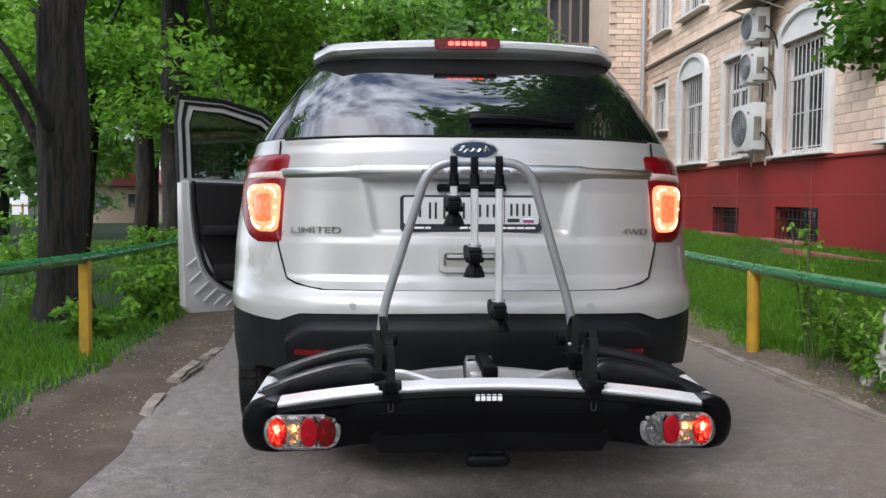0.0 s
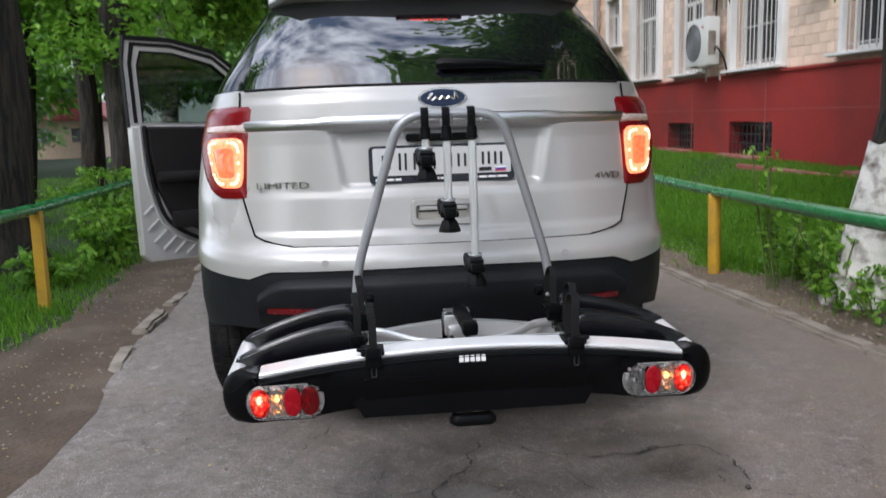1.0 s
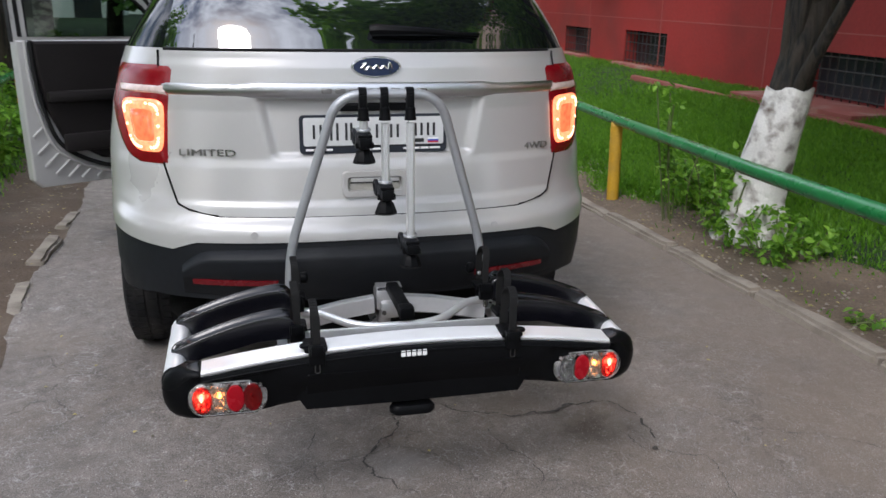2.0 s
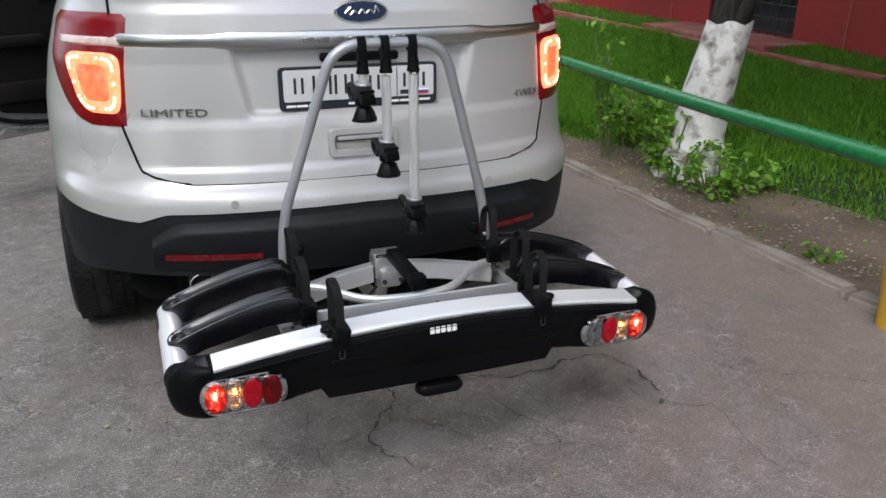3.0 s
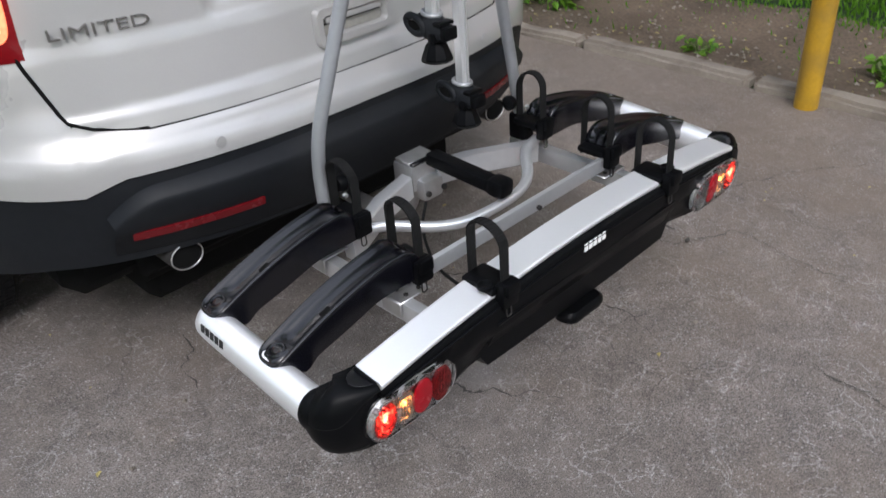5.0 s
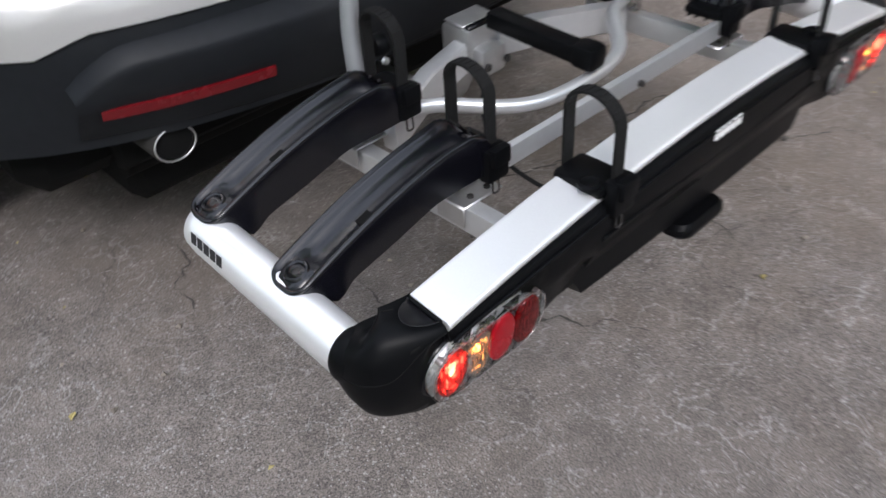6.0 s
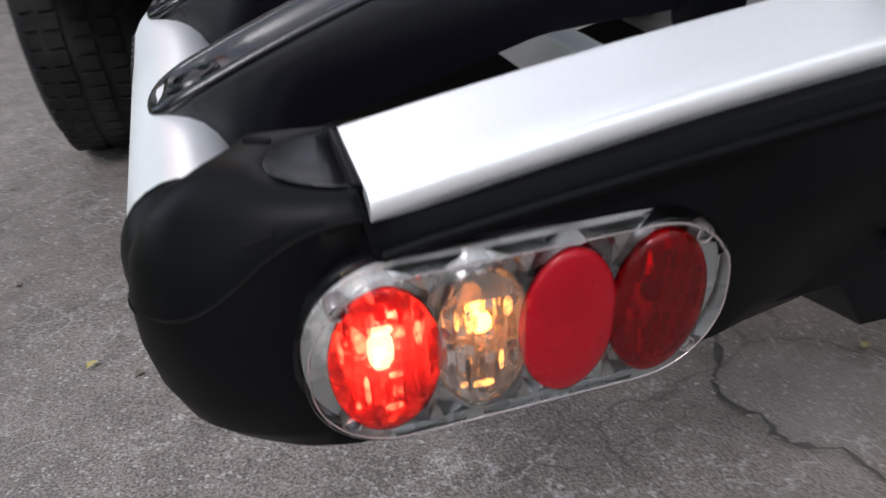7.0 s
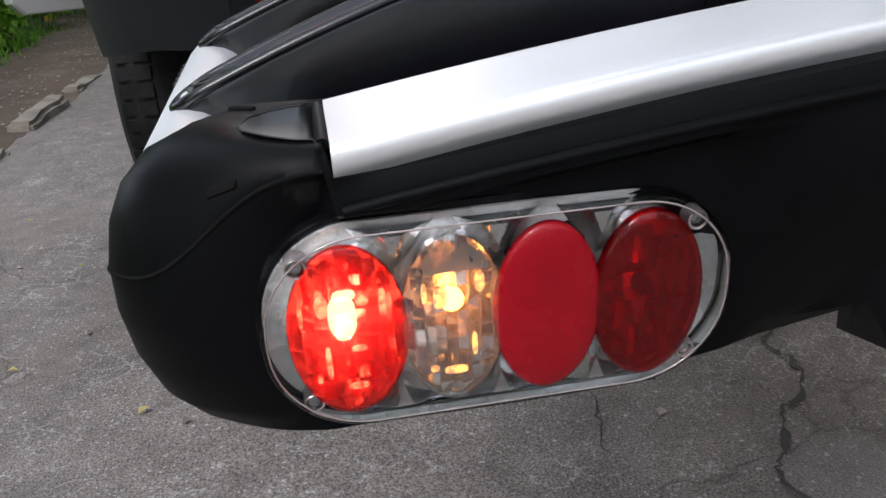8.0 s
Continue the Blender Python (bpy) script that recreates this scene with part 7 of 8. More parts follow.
# more unseen leaves, added only to shade the lawn below
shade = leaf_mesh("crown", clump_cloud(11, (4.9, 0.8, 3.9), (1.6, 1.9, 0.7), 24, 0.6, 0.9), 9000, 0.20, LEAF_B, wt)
shade.matrix_parent_inverse = Matrix.Translation((3.04, 2.14, 0.02)).inverted()
bough = leaf_mesh("bough", [((3.35, 3.0, 2.62), (0.35, 0.5, 0.20)), ((3.7, 2.9, 2.75), (0.4, 0.5, 0.26)), ((3.18, 3.25, 2.44), (0.16, 0.25, 0.14)), ((3.55, 3.6, 2.9), (0.4, 0.4, 0.24)), ((3.42, 3.1, 2.36), (0.14, 0.2, 0.18))], 1500, 0.095, LEAF_B, wt, "low bough of pointed maple leaves")
bough.matrix_parent_inverse = Matrix.Translation((3.04, 2.14, 0.02)).inverted()
ob = Shape().tube(curve_pts([(3.62, 2.12, 3.3), (3.66, 2.5, 2.95), (3.55, 3.0, 2.75), (3.30, 3.15, 2.52)], 6), [0.022 - 0.0009 * j for j in range(19)], 7).make("limb", BARK, wt, sharp=80)
ob.matrix_parent_inverse = Matrix.Translation((3.04, 2.14, 0.02)).inverted()
ob = Shape().rings(loops, False).make("limewash", LIMEWASH, wt, "flaking white limewash", sharp=80)
ob.matrix_parent_inverse = Matrix.Translation((3.04, 2.14, 0.02)).inverted()

# trees added out of view: some for the rear window's reflection, the rest to block low sky light
for i, (x, y, h) in enumerate(((4.4, -5.5, 7.2), (7.5, -12, 6.0), (-7.5, -10, 6.0), (2.0, -20, 6.5), (-3.5, -19, 6.0), (-12, -16, 6), (9, -19, 6), (-9, -3, 5.5), (-8.5, 1.0, 5.0))):
    tree("out-of-view leafy tree added for reflections and to block low sky light", [(x, y, -0.05), (x, y, 2.5), (x + 0.2, y, 5), (x, y, 9)], [0.25, 0.2, 0.16, 0.08], BARK,
         clump_cloud(40 + i, (x - (1.7 if i == 0 else 0), y + (3.0 if i == 0 else 0), h - (0 if i == 0 else 1.2)), (2.8, 2.4, 1.4 if i == 0 else 4.2), 34, 0.6, 1.2), 7000, 0.26, LEAF_B, 40 + i, 7, group="trees behind")


def shrub(label, x, y, w, h, stems, leaves, size, leaf, seed):
    g = random.Random(seed)
    z = ground_z(x, y)
    t = thing("shrub", label, "shrub", (x, y, z))
    off = Matrix.Translation((x, y, z)).inverted()
    clumps = []
    for k in range(stems):
        a, r = g.uniform(0, 6.28), w * math.sqrt(g.random())
        top = Vector((x + r * math.cos(a), y + r * math.sin(a), z + h * g.uniform(0.45, 1.0)))
        foot = Vector((x + r * 0.45 * math.cos(a), y + r * 0.45 * math.sin(a), z - 0.03))
        ob = Shape().tube(curve_pts([foot, foot.lerp(top, 0.5) + Vector((g.uniform(-0.05, 0.05), g.uniform(-0.05, 0.05), 0.05)), top], 4), [0.006] * 9, 5).make("stem", material_stem, t, sharp=80)
        ob.matrix_parent_inverse = off
        for q in (0.45, 0.7, 1.0):
            c = foot.lerp(top, q)
            rr = g.uniform(0.07, 0.13) * (w + 0.4)
            clumps.append(((c.x, c.y, c.z), (rr, rr, rr * 0.55)))
    ob = leaf_mesh("foliage", clumps, leaves, size, leaf, t)
    ob.matrix_parent_inverse = off
    return t


material_stem = material("green_stem", (0.10, 0.13, 0.04), 0.7)
shrub("leafy saplings at the limewashed trunk's foot", 2.82, 2.05, 0.26, 0.52, 14, 700, 0.055, LEAF_A, 60)
shrub("thin young maple shoots beside the rail", 2.80, 2.75, 0.34, 1.18, 7, 230, 0.058, LEAF_A, 61)
shrub("weeds along the kerb by the trunk", 2.85, 1.55, 0.30, 0.30, 10, 300, 0.06, LEAF_A, 62)
shrub("weeds behind the limewashed trunk", 3.2, 2.9, 0.40, 0.5, 12, 420, 0.07, LEAF_A, 63)
shrub("low weeds by the yellow post", 2.75, -0.55, 0.16, 0.12, 7, 110, 0.05, LEAF_A, 64)
shrub("small dandelion tuft on the soil", 2.62, 0.42, 0.10, 0.06, 6, 60, 0.05, LEAF_A, 65)
for i, (x, y, w, h, n) in enumerate(((-2.95, 5.6, 0.42, 0.75, 800), (-3.05, 7.0, 0.6, 1.15, 1100), (-2.75, 8.2, 0.7, 1.35, 1300), (-3.9, 8.6, 0.9, 1.3, 1300), (-3.1, 4.6, 0.35, 0.40, 450), (-5.6, 9.5, 1.1, 1.2, 1200), (-2.6, 10.0, 0.8, 1.6, 1300), (-4.3, 6.3, 0.4, 0.35, 350))):
    shrub("dense green undergrowth beside the rail", x, y, w, h * 0.8, 18, int(n * 1.2), 0.08, LEAF_A, 70 + i)


# the house: local y along its front, local z up, its front looking to -x
HM = pose(WALL_X, 0, BASE0, 1.8, 0, 0)
house = thing("apartment_house", "old stone-clad apartment house with a red plinth and barred windows", "building", m=HM)


def house_part(sh, name, mat, label="", parent=None, **kw):
    return sh.make(name, mat, parent or house, label, **kw)


PL, ARCH_RISE = 1.42, 0.52
# openings: y0, y1, z0, z1, kind
WINDOWS = [(15.35, 17.0, 1.60, 3.62, "arch"), (12.95, 14.25, 1.60, 3.65, "plain"), (9.90, 11.55, 1.55, 3.52, "arch"), (6.55, 8.15, 1.60, 3.55, "plain"), (18.1, 19.2, 2.55, 3.75, "small"), (4.2, 5.8, 1.60, 3.55, "plain"), (1.2, 2.8, 1.6, 3.55, "plain"),
           (18.0, 19.3, 5.1, 6.9, "plain"), (15.4, 16.9, 5.1, 6.9, "plain"), (12.9, 14.3, 5.1, 6.9, "plain"), (10.2, 11.8, 5.1, 6.9, "plain"), (7.3, 8.9, 5.1, 6.9, "plain"), (4.2, 5.8, 5.1, 6.9, "plain")]
CELLARS = [(13.2, 14.6, 0.04, 0.58), (10.0, 11.6, 0.04, 0.62), (16.6, 17.9, 0.04, 0.56), (4.9, 6.4, 0.04, 0.60)]
Y0, Y1, TOPZ = -6.0, 20.0, 9.6


def pierced(x0, x1, y0, y1, z0, z1, holes):
    """A wall slab with rectangular openings right through it."""
    ys = sorted({y0, y1, *[h[0] for h in holes], *[h[1] for h in holes]})
    zs = sorted({z0, z1, *[h[2] for h in holes], *[h[3] for h in holes]})
    sh = Shape()
    solid = {}
    for i in range(len(ys) - 1):
        for j in range(len(zs) - 1):
            cy, cz = (ys[i] + ys[i + 1]) / 2, (zs[j] + zs[j + 1]) / 2
            solid[i, j] = not any(h[0] < cy < h[1] and h[2] < cz < h[3] for h in holes)
    for (i, j), s in solid.items():
        if not s:
            continue
        a, b, c, d = ys[i], ys[i + 1], zs[j], zs[j + 1]
        sh.raw([(x0, a, c), (x0, b, c), (x0, b, d), (x0, a, d)], [(0, 1, 2, 3)])
        sh.raw([(x1, a, c), (x1, b, c), (x1, b, d), (x1, a, d)], [(3, 2, 1, 0)])
        for di, dj, q in ((-1, 0, [(x0, a, c), (x1, a, c), (x1, a, d), (x0, a, d)]), (1, 0, [(x0, b, c), (x1, b, c), (x1, b, d), (x0, b, d)]), (0, -1, [(x0, a, c), (x1, a, c), (x1, b, c), (x0, b, c)]), (0, 1, [(x0, a, d), (x1, a, d), (x1, b, d), (x0, b, d)])):
            if not solid.get((i + di, j + dj), False):
                sh.raw(q, [(0, 1, 2, 3)])
    return sh


house_part(pierced(0.02, 0.42, Y0, Y1, PL, TOPZ, [w[:4] for w in WINDOWS]), "wall", MORTAR, "stone wall", fix=False, smooth=False)
house_part(pierced(-0.06, 0.42, Y0, Y1, -1.2, PL, CELLARS), "plinth", REDWALL, "dark red painted plinth", fix=False, smooth=False)
house_part(Shape().box((-0.05, 7, PL + 0.015), (0.09, 26, 0.05), 0.01), "plinth_ledge", REDWALL, "red ledge over the plinth")
house_part(Shape().box((5.5, 7, 4.6), (0.3, 26, 10), 0).box((3.0, Y0, 4.6), (5.0, 0.3, 10), 0).box((3.0, 34, 4.6), (5.4, 0.3, 10), 0), "rear_wall", MORTAR, "plain rear and end walls", smooth=False)
house_part(Shape().box((2.9, 14, TOPZ + 0.15), (6.6, 41, 0.35), 0.05), "roof", FARROOF, "low roof with a projecting eave")
# near-black sheet put in for the darkness behind the panes
house_part(Shape().box((1.0, 7, 4.6), (0.05, 25.6, 10), 0), "room_wall", DARK, "dark sheet standing in for unlit rooms behind the windows", smooth=False)


def house_window(y0, y1, z0, z1, kind):
    w = new("window")
    w.parent = house
    cy = (y0 + y1) / 2
    wd, ht = y1 - y0, z1 - z0
    fr = Shape()
    for yy in (y0 + 0.04, y1 - 0.04):
        fr.box((0.16, yy, (z0 + z1) / 2), (0.07, 0.08, ht), 0.01)
    for zz in (z0 + 0.04, z1 - 0.04, z0 + ht * 0.68):
        fr.box((0.163, cy, zz), (0.066, wd, 0.07), 0.01)
    fr.box((0.157, cy + wd * 0.12, z0 + ht * 0.34), (0.06, 0.07, ht * 0.68), 0.01)
    fr.make("frame", WHITEWASH, w, "white window frame")
    Shape().box((0.175, cy, (z0 + z1) / 2), (0.01, wd - 0.1, ht - 0.1), 0).make("pane", BASEGLASS, w, "dark reflecting pane", smooth=False)
    bars = Shape()
    n = int(wd / 0.15)
    for i in range(n + 1):
        yy = y0 + 0.03 + (wd - 0.06) * i / n
        bars.tube([(0.05, yy, z0), (0.05, yy, z1)], 0.011, 5)
    for k in range(4):
        zz = z0 + 0.1 + (ht - 0.2) * k / 3
        bars.tube([(0.045, y0, zz), (0.045, y1, zz)], 0.010, 5)
    bars.make("grille", GRILLE, w, "pale iron window grille")
    Shape().box((-0.07, cy, z0 - 0.04), (0.26, wd + 0.36, 0.05), 0.01, None).make("sill", WHITEWASH, w, "projecting metal sill")
    m_ = 0.17
    out = [(y0 - m_, z0 - 0.02), (y1 + m_, z0 - 0.02), (y1 + m_, z1), (y0 - m_, z1)]
    sur = Shape()
    if kind == "arch":
        R = wd / 2 + m_
        arc = [(cy + R * math.cos(a), z1 + R * ARCH_RISE * math.sin(a)) for a in np.linspace(0, math.pi, 21)]
        inn = [(cy + (R - m_) * math.cos(a), z1 + (R - m_) * ARCH_RISE * math.sin(a)) for a in np.linspace(0, math.pi, 21)]
        o = [(y1 + m_, z0 - 0.02)] + arc + [(y0 - m_, z0 - 0.02)]
        n_ = [(y1, z0 - 0.02)] + inn + [(y0, z0 - 0.02)]
        sur.rings([[Vector((x, a, b)) for a, b in src] for x, src in ((0.03, o), (-0.07, o), (-0.09, [(a * 0.99 + cy * 0.01, b) for a, b in o]), (-0.09, n_), (0.03, n_), (0.03, o))], False)
        tym = Shape()
        tym.rings([[Vector((x, a, b)) for a, b in inn] for x in (0.03, -0.03)], True)
        tym.make("tympanum", WHITEWASH, w, "white panel under the arch")
    else:
        m2 = 0.09 if kind == "plain" else 0.06
        o = [(y0 - m2, z0 - 0.02), (y1 + m2, z0 - 0.02), (y1 + m2, z1 + m2), (y0 - m2, z1 + m2)]
        n_ = [(y0, z0), (y1, z0), (y1, z1), (y0, z1)]
        sur.rings([[Vector((x, a, b)) for a, b in src] for x, src in ((0.03, o), (-0.05, o), (-0.05, n_), (0.03, n_), (0.03, o))], False)
    sur.make("surround", WHITEWASH, w, "white moulded surround", sharp=30)


for q in WINDOWS:
    house_window(*q)
for y0, y1, z0, z1 in CELLARS:
    w = new("cellar_window")
    w.parent = house
    Shape().box((0.20, (y0 + y1) / 2, (z0 + z1) / 2), (0.02, y1 - y0, z1 - z0), 0).make("pane", BASEGLASS, w, "dark cellar pane", smooth=False)
    bars = Shape()
    for i in range(11):
        bars.tube([(-0.02, y0 + (y1 - y0) * i / 10, z0), (-0.02, y0 + (y1 - y0) * i / 10, z1)], 0.010, 5)
    for k in range(4):
        bars.tube([(-0.025, y0, z0 + 0.05 + (z1 - z0 - 0.1) * k / 3), (-0.025, y1, z0 + 0.05 + (z1 - z0 - 0.1) * k / 3)], 0.009, 5)
    bars.make("grille", IRON, w, "dark iron grille")
    Shape().box((-0.16 if y0 > 8 else -0.42, (y0 + y1) / 2, -0.01), (0.24 if y0 > 8 else 0.76, y1 - y0 + (0.2 if y0 > 8 else 0.8), 0.12), 0.025, None, 2).make("well_kerb", WELLRED, w, "dusty red kerb round the light well")
house_part(Shape().box((-0.85, 6.2, -0.07), (0.11, 6.6, 0.14), 0.02, None, 2), "foot_kerb", WELLRED, "low dusty kerb along the wall's foot")
joints = Shape()
for y in np.arange(Y0 + 1.0, Y1, 3.05):
    joints.box((-0.063, y, PL / 2), (0.008, 0.018, PL), 0)
joints.box((-0.063, 7, 0.83), (0.008, 25.8, 0.014), 0)
house_part(joints, "plinth_joint", material("pale_joint", (0.30, 0.085, 0.07), 0.8), "pale joints in the plinth", smooth=False)

# storey cornice, pipes and cables
house_part(Shape().box((-0.05, 7, 4.42), (0.12, 26, 0.10), 0.02), "string_course", STONE, "narrow stone string course")
house_part(Shape().tube([(-0.14, Y0 + 2, 4.30), (-0.14, 12.6, 4.30), (-0.14, 19.6, 4.27)], 0.028, 8), "gas_pipe", IRON, "brown gas pipe along the wall")
house_part(Shape().tube(curve_pts([(-0.12, 12.15, 4.3), (-0.13, 12.2, 3.6), (-0.10, 12.15, 2.8), (-0.13, 12.2, 1.7)], 6), 0.018, 6), "cable", IRON, "sagging black cable")
dp = tagged(new("downpipe"), "zinc rainwater downpipe on brackets at the corner", "downpipe")
dp.matrix_world = HM @ Matrix.Translation((-0.18, 19.75, 0))
Shape().tube([(0, 0, 0.1), (0, 0, 9.2)], 0.062, 14).make("pipe", ZINC, dp, sharp=70)
for z in (1.4, 3.4, 5.4, 7.4):
    Shape().tube([(0.066 * math.cos(a), 0.066 * math.sin(a), z) for a in np.linspace(0, 6.283, 15)], 0.008, 6).box((0.1, 0, z), (0.16, 0.02, 0.02), 0).make("pipe_bracket", ZINC, dp, "")

# projecting bay beyond the corner
bay = tagged(new("projecting_bay"), "projecting stone bay of the house with glazed balconies", "bay", kind="structure")
bay.matrix_world = HM
house_bay = Shape().box((2.2, 26.0, 4.3), (6.6, 12.0, 11.0), 0.02)
house_bay.make("bay_wall", MORTAR, bay, "bay wall", smooth=False)
bal = tagged(new("glazed_balcony"), "weathered glazed balcony on the bay", "balcony")
bal.matrix_world = HM @ Matrix.Translation((-1.7, 24.5, 4.7))
Shape().box((0, 0, 1.9), (1.3, 4.0, 3.8), 0.02).make("balcony_body", BASEGLASS, bal, "dim glazing", smooth=False)
sh = Shape().box((0, 0, 0.4), (1.36, 4.06, 0.9), 0.02).box((0, 0, 3.8), (1.4, 4.1, 0.12), 0.02)
for x in (-0.67, -0.33, 0.0, 0.33, 0.67):
    sh.box((x, -2.02, 1.9), (0.07, 0.06, 3.8), 0)
sh.box((0, -2.02, 2.2), (1.36, 0.05, 0.08), 0)
sh.make("balcony_frame", material("weathered_wood", (0.20, 0.155, 0.12), 0.8, var=0.2), bal, "weathered brown framing")

# stone facing: each block proud of its joints
CH, CL = 0.152, 0.40


def free(y0, y1, z0, z1):
    for a, b, c, d, kind in WINDOWS:
        m_ = 0.17 if kind == "arch" else 0.09
        top = d + (ARCH_RISE * ((b - a) / 2 + m_) if kind == "arch" else m_)
        if y1 > a - m_ and y0 < b + m_ and z1 > c - 0.06 and z0 < top:
            if kind == "arch" and z0 > d:
                cy, R = (a + b) / 2, (b - a) / 2 + m_
                if min(math.hypot(yy - cy, (zz - d) / ARCH_RISE) for yy in (y0, y1) for zz in (z0, z1)) > R:
                    continue
            return False
    return not (z1 > 4.36 and z0 < 4.48)


blocks = []
j = 0
z = PL + 0.05
while z < TOPZ - 0.3:
    y = Y0 + (0.2 if j % 2 else 0.0)
    while y < Y1 - 0.4:
        if free(y, y + CL, z, z + CH):
            blocks.append((y + CL / 2, z + CH / 2))
        else:
            for q in range(4):
                if free(y + q * CL / 4, y + (q + 1) * CL / 4, z, z + CH):
                    blocks.append((y + (q + 0.5) * CL / 4, z + CH / 2, 0.25))
        y += CL
    z += CH
    j += 1
one = Shape().box((0, 0, 0), (0.03, CL - 0.005, CH - 0.005), 0.003).make("stone_block", STONE, house, smooth=False)
one.location = (0.008, blocks[0][0], blocks[0][1])
whole = [b for b in blocks[1:] if len(b) == 2]
near = [b for b in whole if 6.5 < b[0] < 15.5 and b[1] < 4.4][:295]
taken = set(near)
for y, z in near:
    ob = new("stone_block", one.data)
    ob.parent = house
    ob.location = (0.008 - rng.uniform(0, 0.004), y, z)
v, f = [], []
for b in blocks[1:]:
    if b in taken:
        continue
    k = b[2] if len(b) == 3 else 1.0
    hw, hh, x = (CL * k - 0.005) / 2, (CH - 0.005) / 2, -0.007 - rng.uniform(0, 0.004)
    i = len(v)
    y, z = b[0], b[1]
    v += [(0.02, y - hw, z - hh), (0.02, y + hw, z - hh), (0.02, y + hw, z + hh), (0.02, y - hw, z + hh), (x, y - hw + 0.004, z - hh + 0.004), (x, y + hw - 0.004, z - hh + 0.004), (x, y + hw - 0.004, z + hh - 0.004), (x, y - hw + 0.004, z + hh - 0.004)]
    f += [(i + 4, i + 5, i + 6, i + 7), (i, i + 1, i + 5, i + 4), (i + 1, i + 2, i + 6, i + 5), (i + 2, i + 3, i + 7, i + 6), (i + 3, i, i + 4, i + 7)]
rest = Shape().raw(v, f).make("stone_facing", STONE_REST, house, "", fix=False, smooth=False)
rest["kind"] = "stuff"
v, f = [], []
for j in range(54):
    for i in range(17):
        x0 = -1.1 + i * CL + (0.2 if j % 2 else 0.0)
        z0 = -0.2 + j * CH + 0.05
        n = len(v)
        v += [(x0 + a, 19.985 - 0.0, z0 + b) for a, b in ((0, 0), (CL - 0.01, 0), (CL - 0.01, CH - 0.01), (0, CH - 0.01))] + [(x0 + a, 19.965 - rng.uniform(0, 0.004), z0 + b) for a, b in ((0.004, 0.004), (CL - 0.014, 0.004), (CL - 0.014, CH - 0.014), (0.004, CH - 0.014))]
        f += [(n + 4, n + 5, n + 6, n + 7), (n, n + 1, n + 5, n + 4), (n + 1, n + 2, n + 6, n + 5), (n + 2, n + 3, n + 7, n + 6), (n + 3, n, n + 4, n + 7)]
rest = Shape().raw(v, f).make("stone_facing", STONE_REST, bay, "", fix=False, smooth=False)
rest["kind"] = "stuff"


# air conditioners on brackets
def air_conditioner(y, z, w, h, label):
    ac = tagged(new("air_conditioner"), label, "air conditioner", "air conditioners on the front")
    ac.matrix_world = HM @ Matrix.Translation((-0.34, y, z))
    Shape().box((0.03, 0, h / 2), (0.24, w, h), 0.02, None, 2).make("casing", ACWHITE, ac, "off-white casing")
    fm = pose(-0.092, w * 0.14, h * 0.5, 0, -90, 0)
    r = h * 0.40
    Shape().revolve([(0.0, 0.002), (r, 0.002), (r, 0.012), (r * 0.97, 0.014)], 28, fm, caps=False).make("fan_mouth", FANGREY, ac, "dark fan mouth")
    for k in range(5):
        rr = r * (0.25 + 0.18 * k)
        Shape().tube([fm @ Vector((rr * math.cos(a), rr * math.sin(a), 0.018)) for a in np.linspace(0, 2 * math.pi, 21)], 0.003, 5).make("guard_ring", ZINC, ac)
    for k in range(4):
        a = k * math.pi / 4
        Shape().tube([fm @ Vector((-r * math.cos(a), -r * math.sin(a), 0.018)), fm @ Vector((r * math.cos(a), r * math.sin(a), 0.018))], 0.003, 5).make("guard_bar", ZINC, ac)
    Shape().box((0.0, -w / 2 - 0.004, h * 0.45), (0.14, 0.012, h * 0.5), 0.004).make("side_cover", CONCRETE, ac, "grey side cover")
    Shape().box((-0.10, -w * 0.30, h * 0.80), (0.012, 0.07, 0.035), 0.004).make("maker_mark", FLAGRED, ac, "small red mark")
    Shape().tube(curve_pts([(0.05, -w / 2 - 0.01, h * 0.3), (0.05, -w / 2 - 0.10, h * 0.35), (0.18, -w / 2 - 0.12, h * 0.1), (0.26, -w / 2 - 0.1, -0.2)], 6), 0.018, 7).make("hose", IRON, ac, "black coolant hose")
    for s in (-0.32, 0.32):
        Shape().box((0.08, w * s, -0.02), (0.50, 0.03, 0.03), 0.004).box((0.24, w * s, -0.15), (0.03, 0.03, 0.26), 0.004).make("bracket", GRILLE, ac, "steel wall bracket")


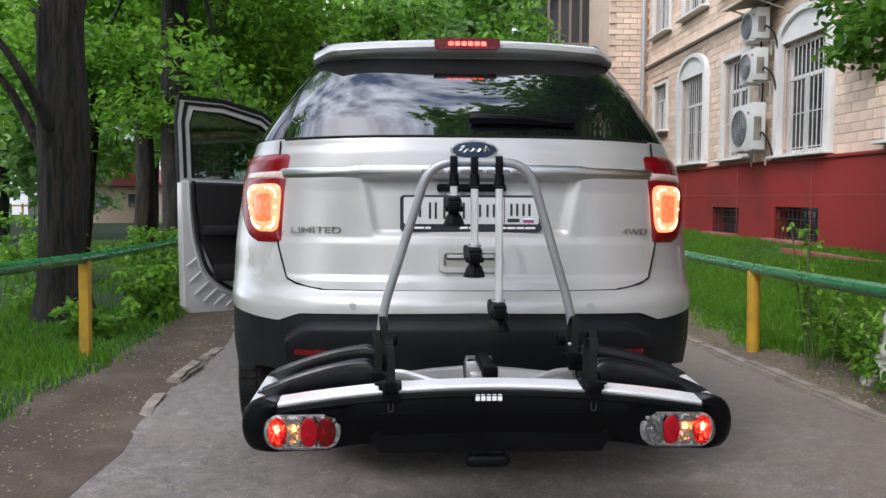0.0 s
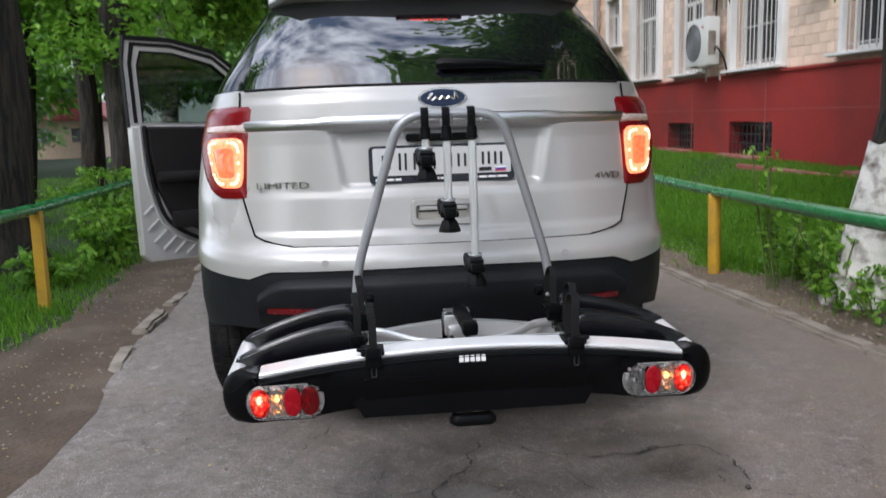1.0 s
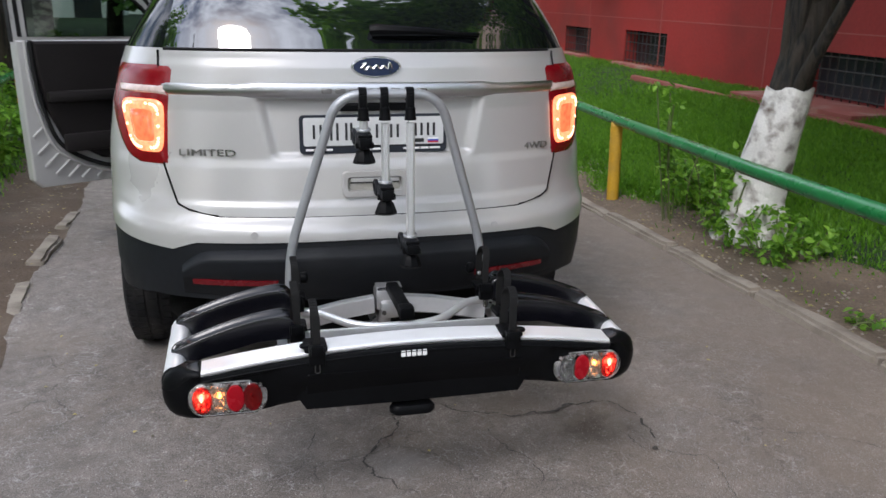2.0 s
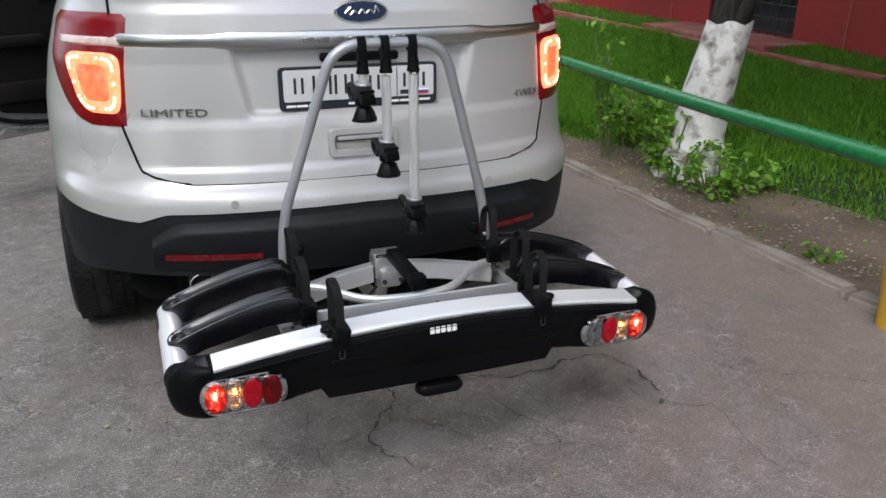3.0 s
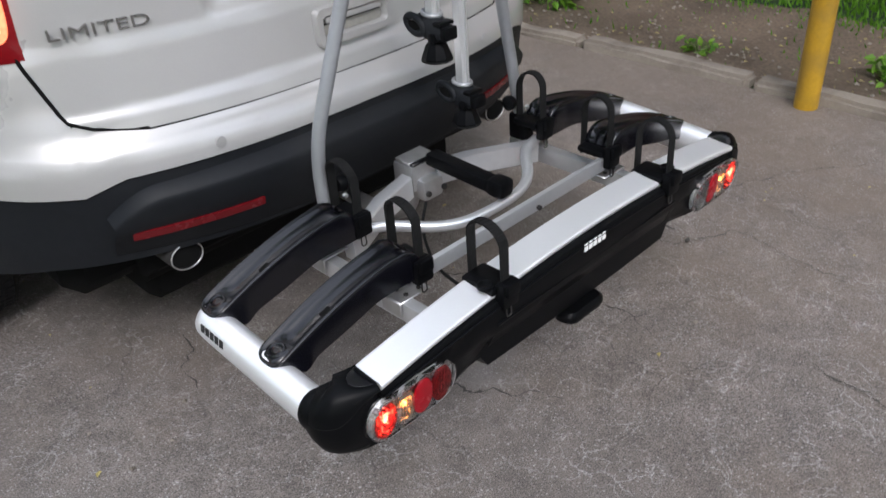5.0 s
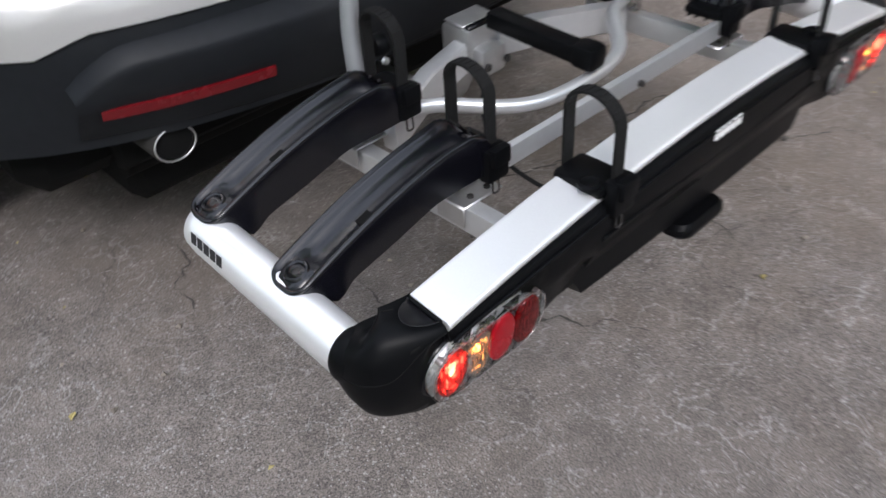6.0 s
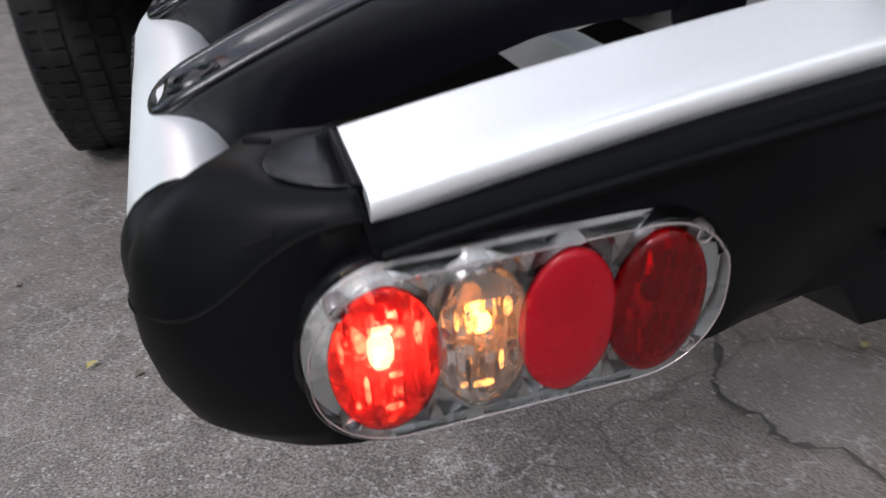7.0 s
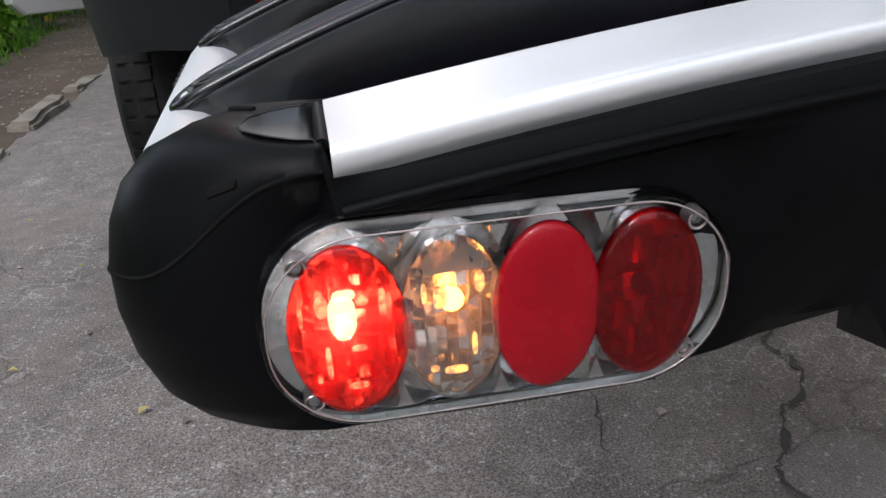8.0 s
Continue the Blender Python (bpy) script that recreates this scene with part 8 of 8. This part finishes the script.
air_conditioner(12.05, 3.66, 0.68, 0.56, "small white air conditioner under a tin canopy")
air_conditioner(12.07, 2.92, 0.68, 0.58, "small white air conditioner on wall brackets")
air_conditioner(12.25, 1.66, 0.95, 0.86, "large off-white air conditioner on wall brackets")
air_conditioner(8.62, 2.78, 0.68, 0.56, "white air conditioner half hidden by maple leaves")
can = tagged(new("tin_canopy"), "small rusty tin canopy over the air conditioner", "canopy")
can.matrix_world = HM
Shape().box((0, 0, 0), (0.75, 1.35, 0.02), 0.004, pose(-0.32, 12.05, 4.40, 0, -10, 0)).make("sheet", material("rusty_tin", (0.33, 0.27, 0.20), 0.7, 0.3, var=0.3), can, "rusty tin sheet")
for yy in (11.55, 12.55):
    Shape().tube([(0.02, yy, 4.15), (-0.6, yy, 4.34)], 0.015, 6).make("strut", GRILLE, can)

# far across the lawn: a pale block and a low kiosk
far = thing("far_house", "pale apartment block far behind the trees", "building", (-21, 55, 0.8))
Shape().box((0, 0, 6), (26, 8, 14), 0.1).make("wall", FARWALL, far, "pale rendered wall", smooth=False)
Shape().box((0, 0, 13.2), (27, 9, 0.5), 0.1).make("roof", FARROOF, far, "flat roof")
for i in range(9):
    for k in range(4):
        Shape().box((-11.5 + i * 2.9, -4.01, 1.2 + k * 2.9), (1.5, 0.1, 1.5), 0.02).make("window", BASEGLASS, far, "dark window", smooth=False)
kiosk = thing("kiosk", "low pale brick kiosk with a red tin roof", "kiosk", (-13.4, 37, 0.95))
Shape().box((0, 0, 0.9), (3.4, 3, 2.0), 0.03).make("wall", MORTAR, kiosk, "pale brick wall", smooth=False)
Shape().prism([(-2.1, 1.75), (2.1, 1.75), (1.0, 2.7), (-1.0, 2.7)], 3.8, pose(0, 1.9, 0, 90), 0.05).make("roof", FARROOF, kiosk, "red tin roof", sharp=20)
for x in (-0.9, 0.6):
    Shape().box((x, -1.52, 1.1), (0.5, 0.06, 0.6), 0.01).make("window", BASEGLASS, kiosk, "small dark window")
play = thing("play_fence", "low yellow and green play-yard fence across the lawn", "fence", (-17.5, 33, 0.85))
for i in range(14):
    Shape().box((-3.2 + i * 0.5, 0, 0.5), (0.08, 0.05, 1.0), 0.01).make("slat", YELLOWPAINT if i % 4 == 0 else GREENPAINT, play)
Shape().box((0, 0, 0.9), (7, 0.05, 0.07), 0.01).make("top_rail", YELLOWPAINT, play)
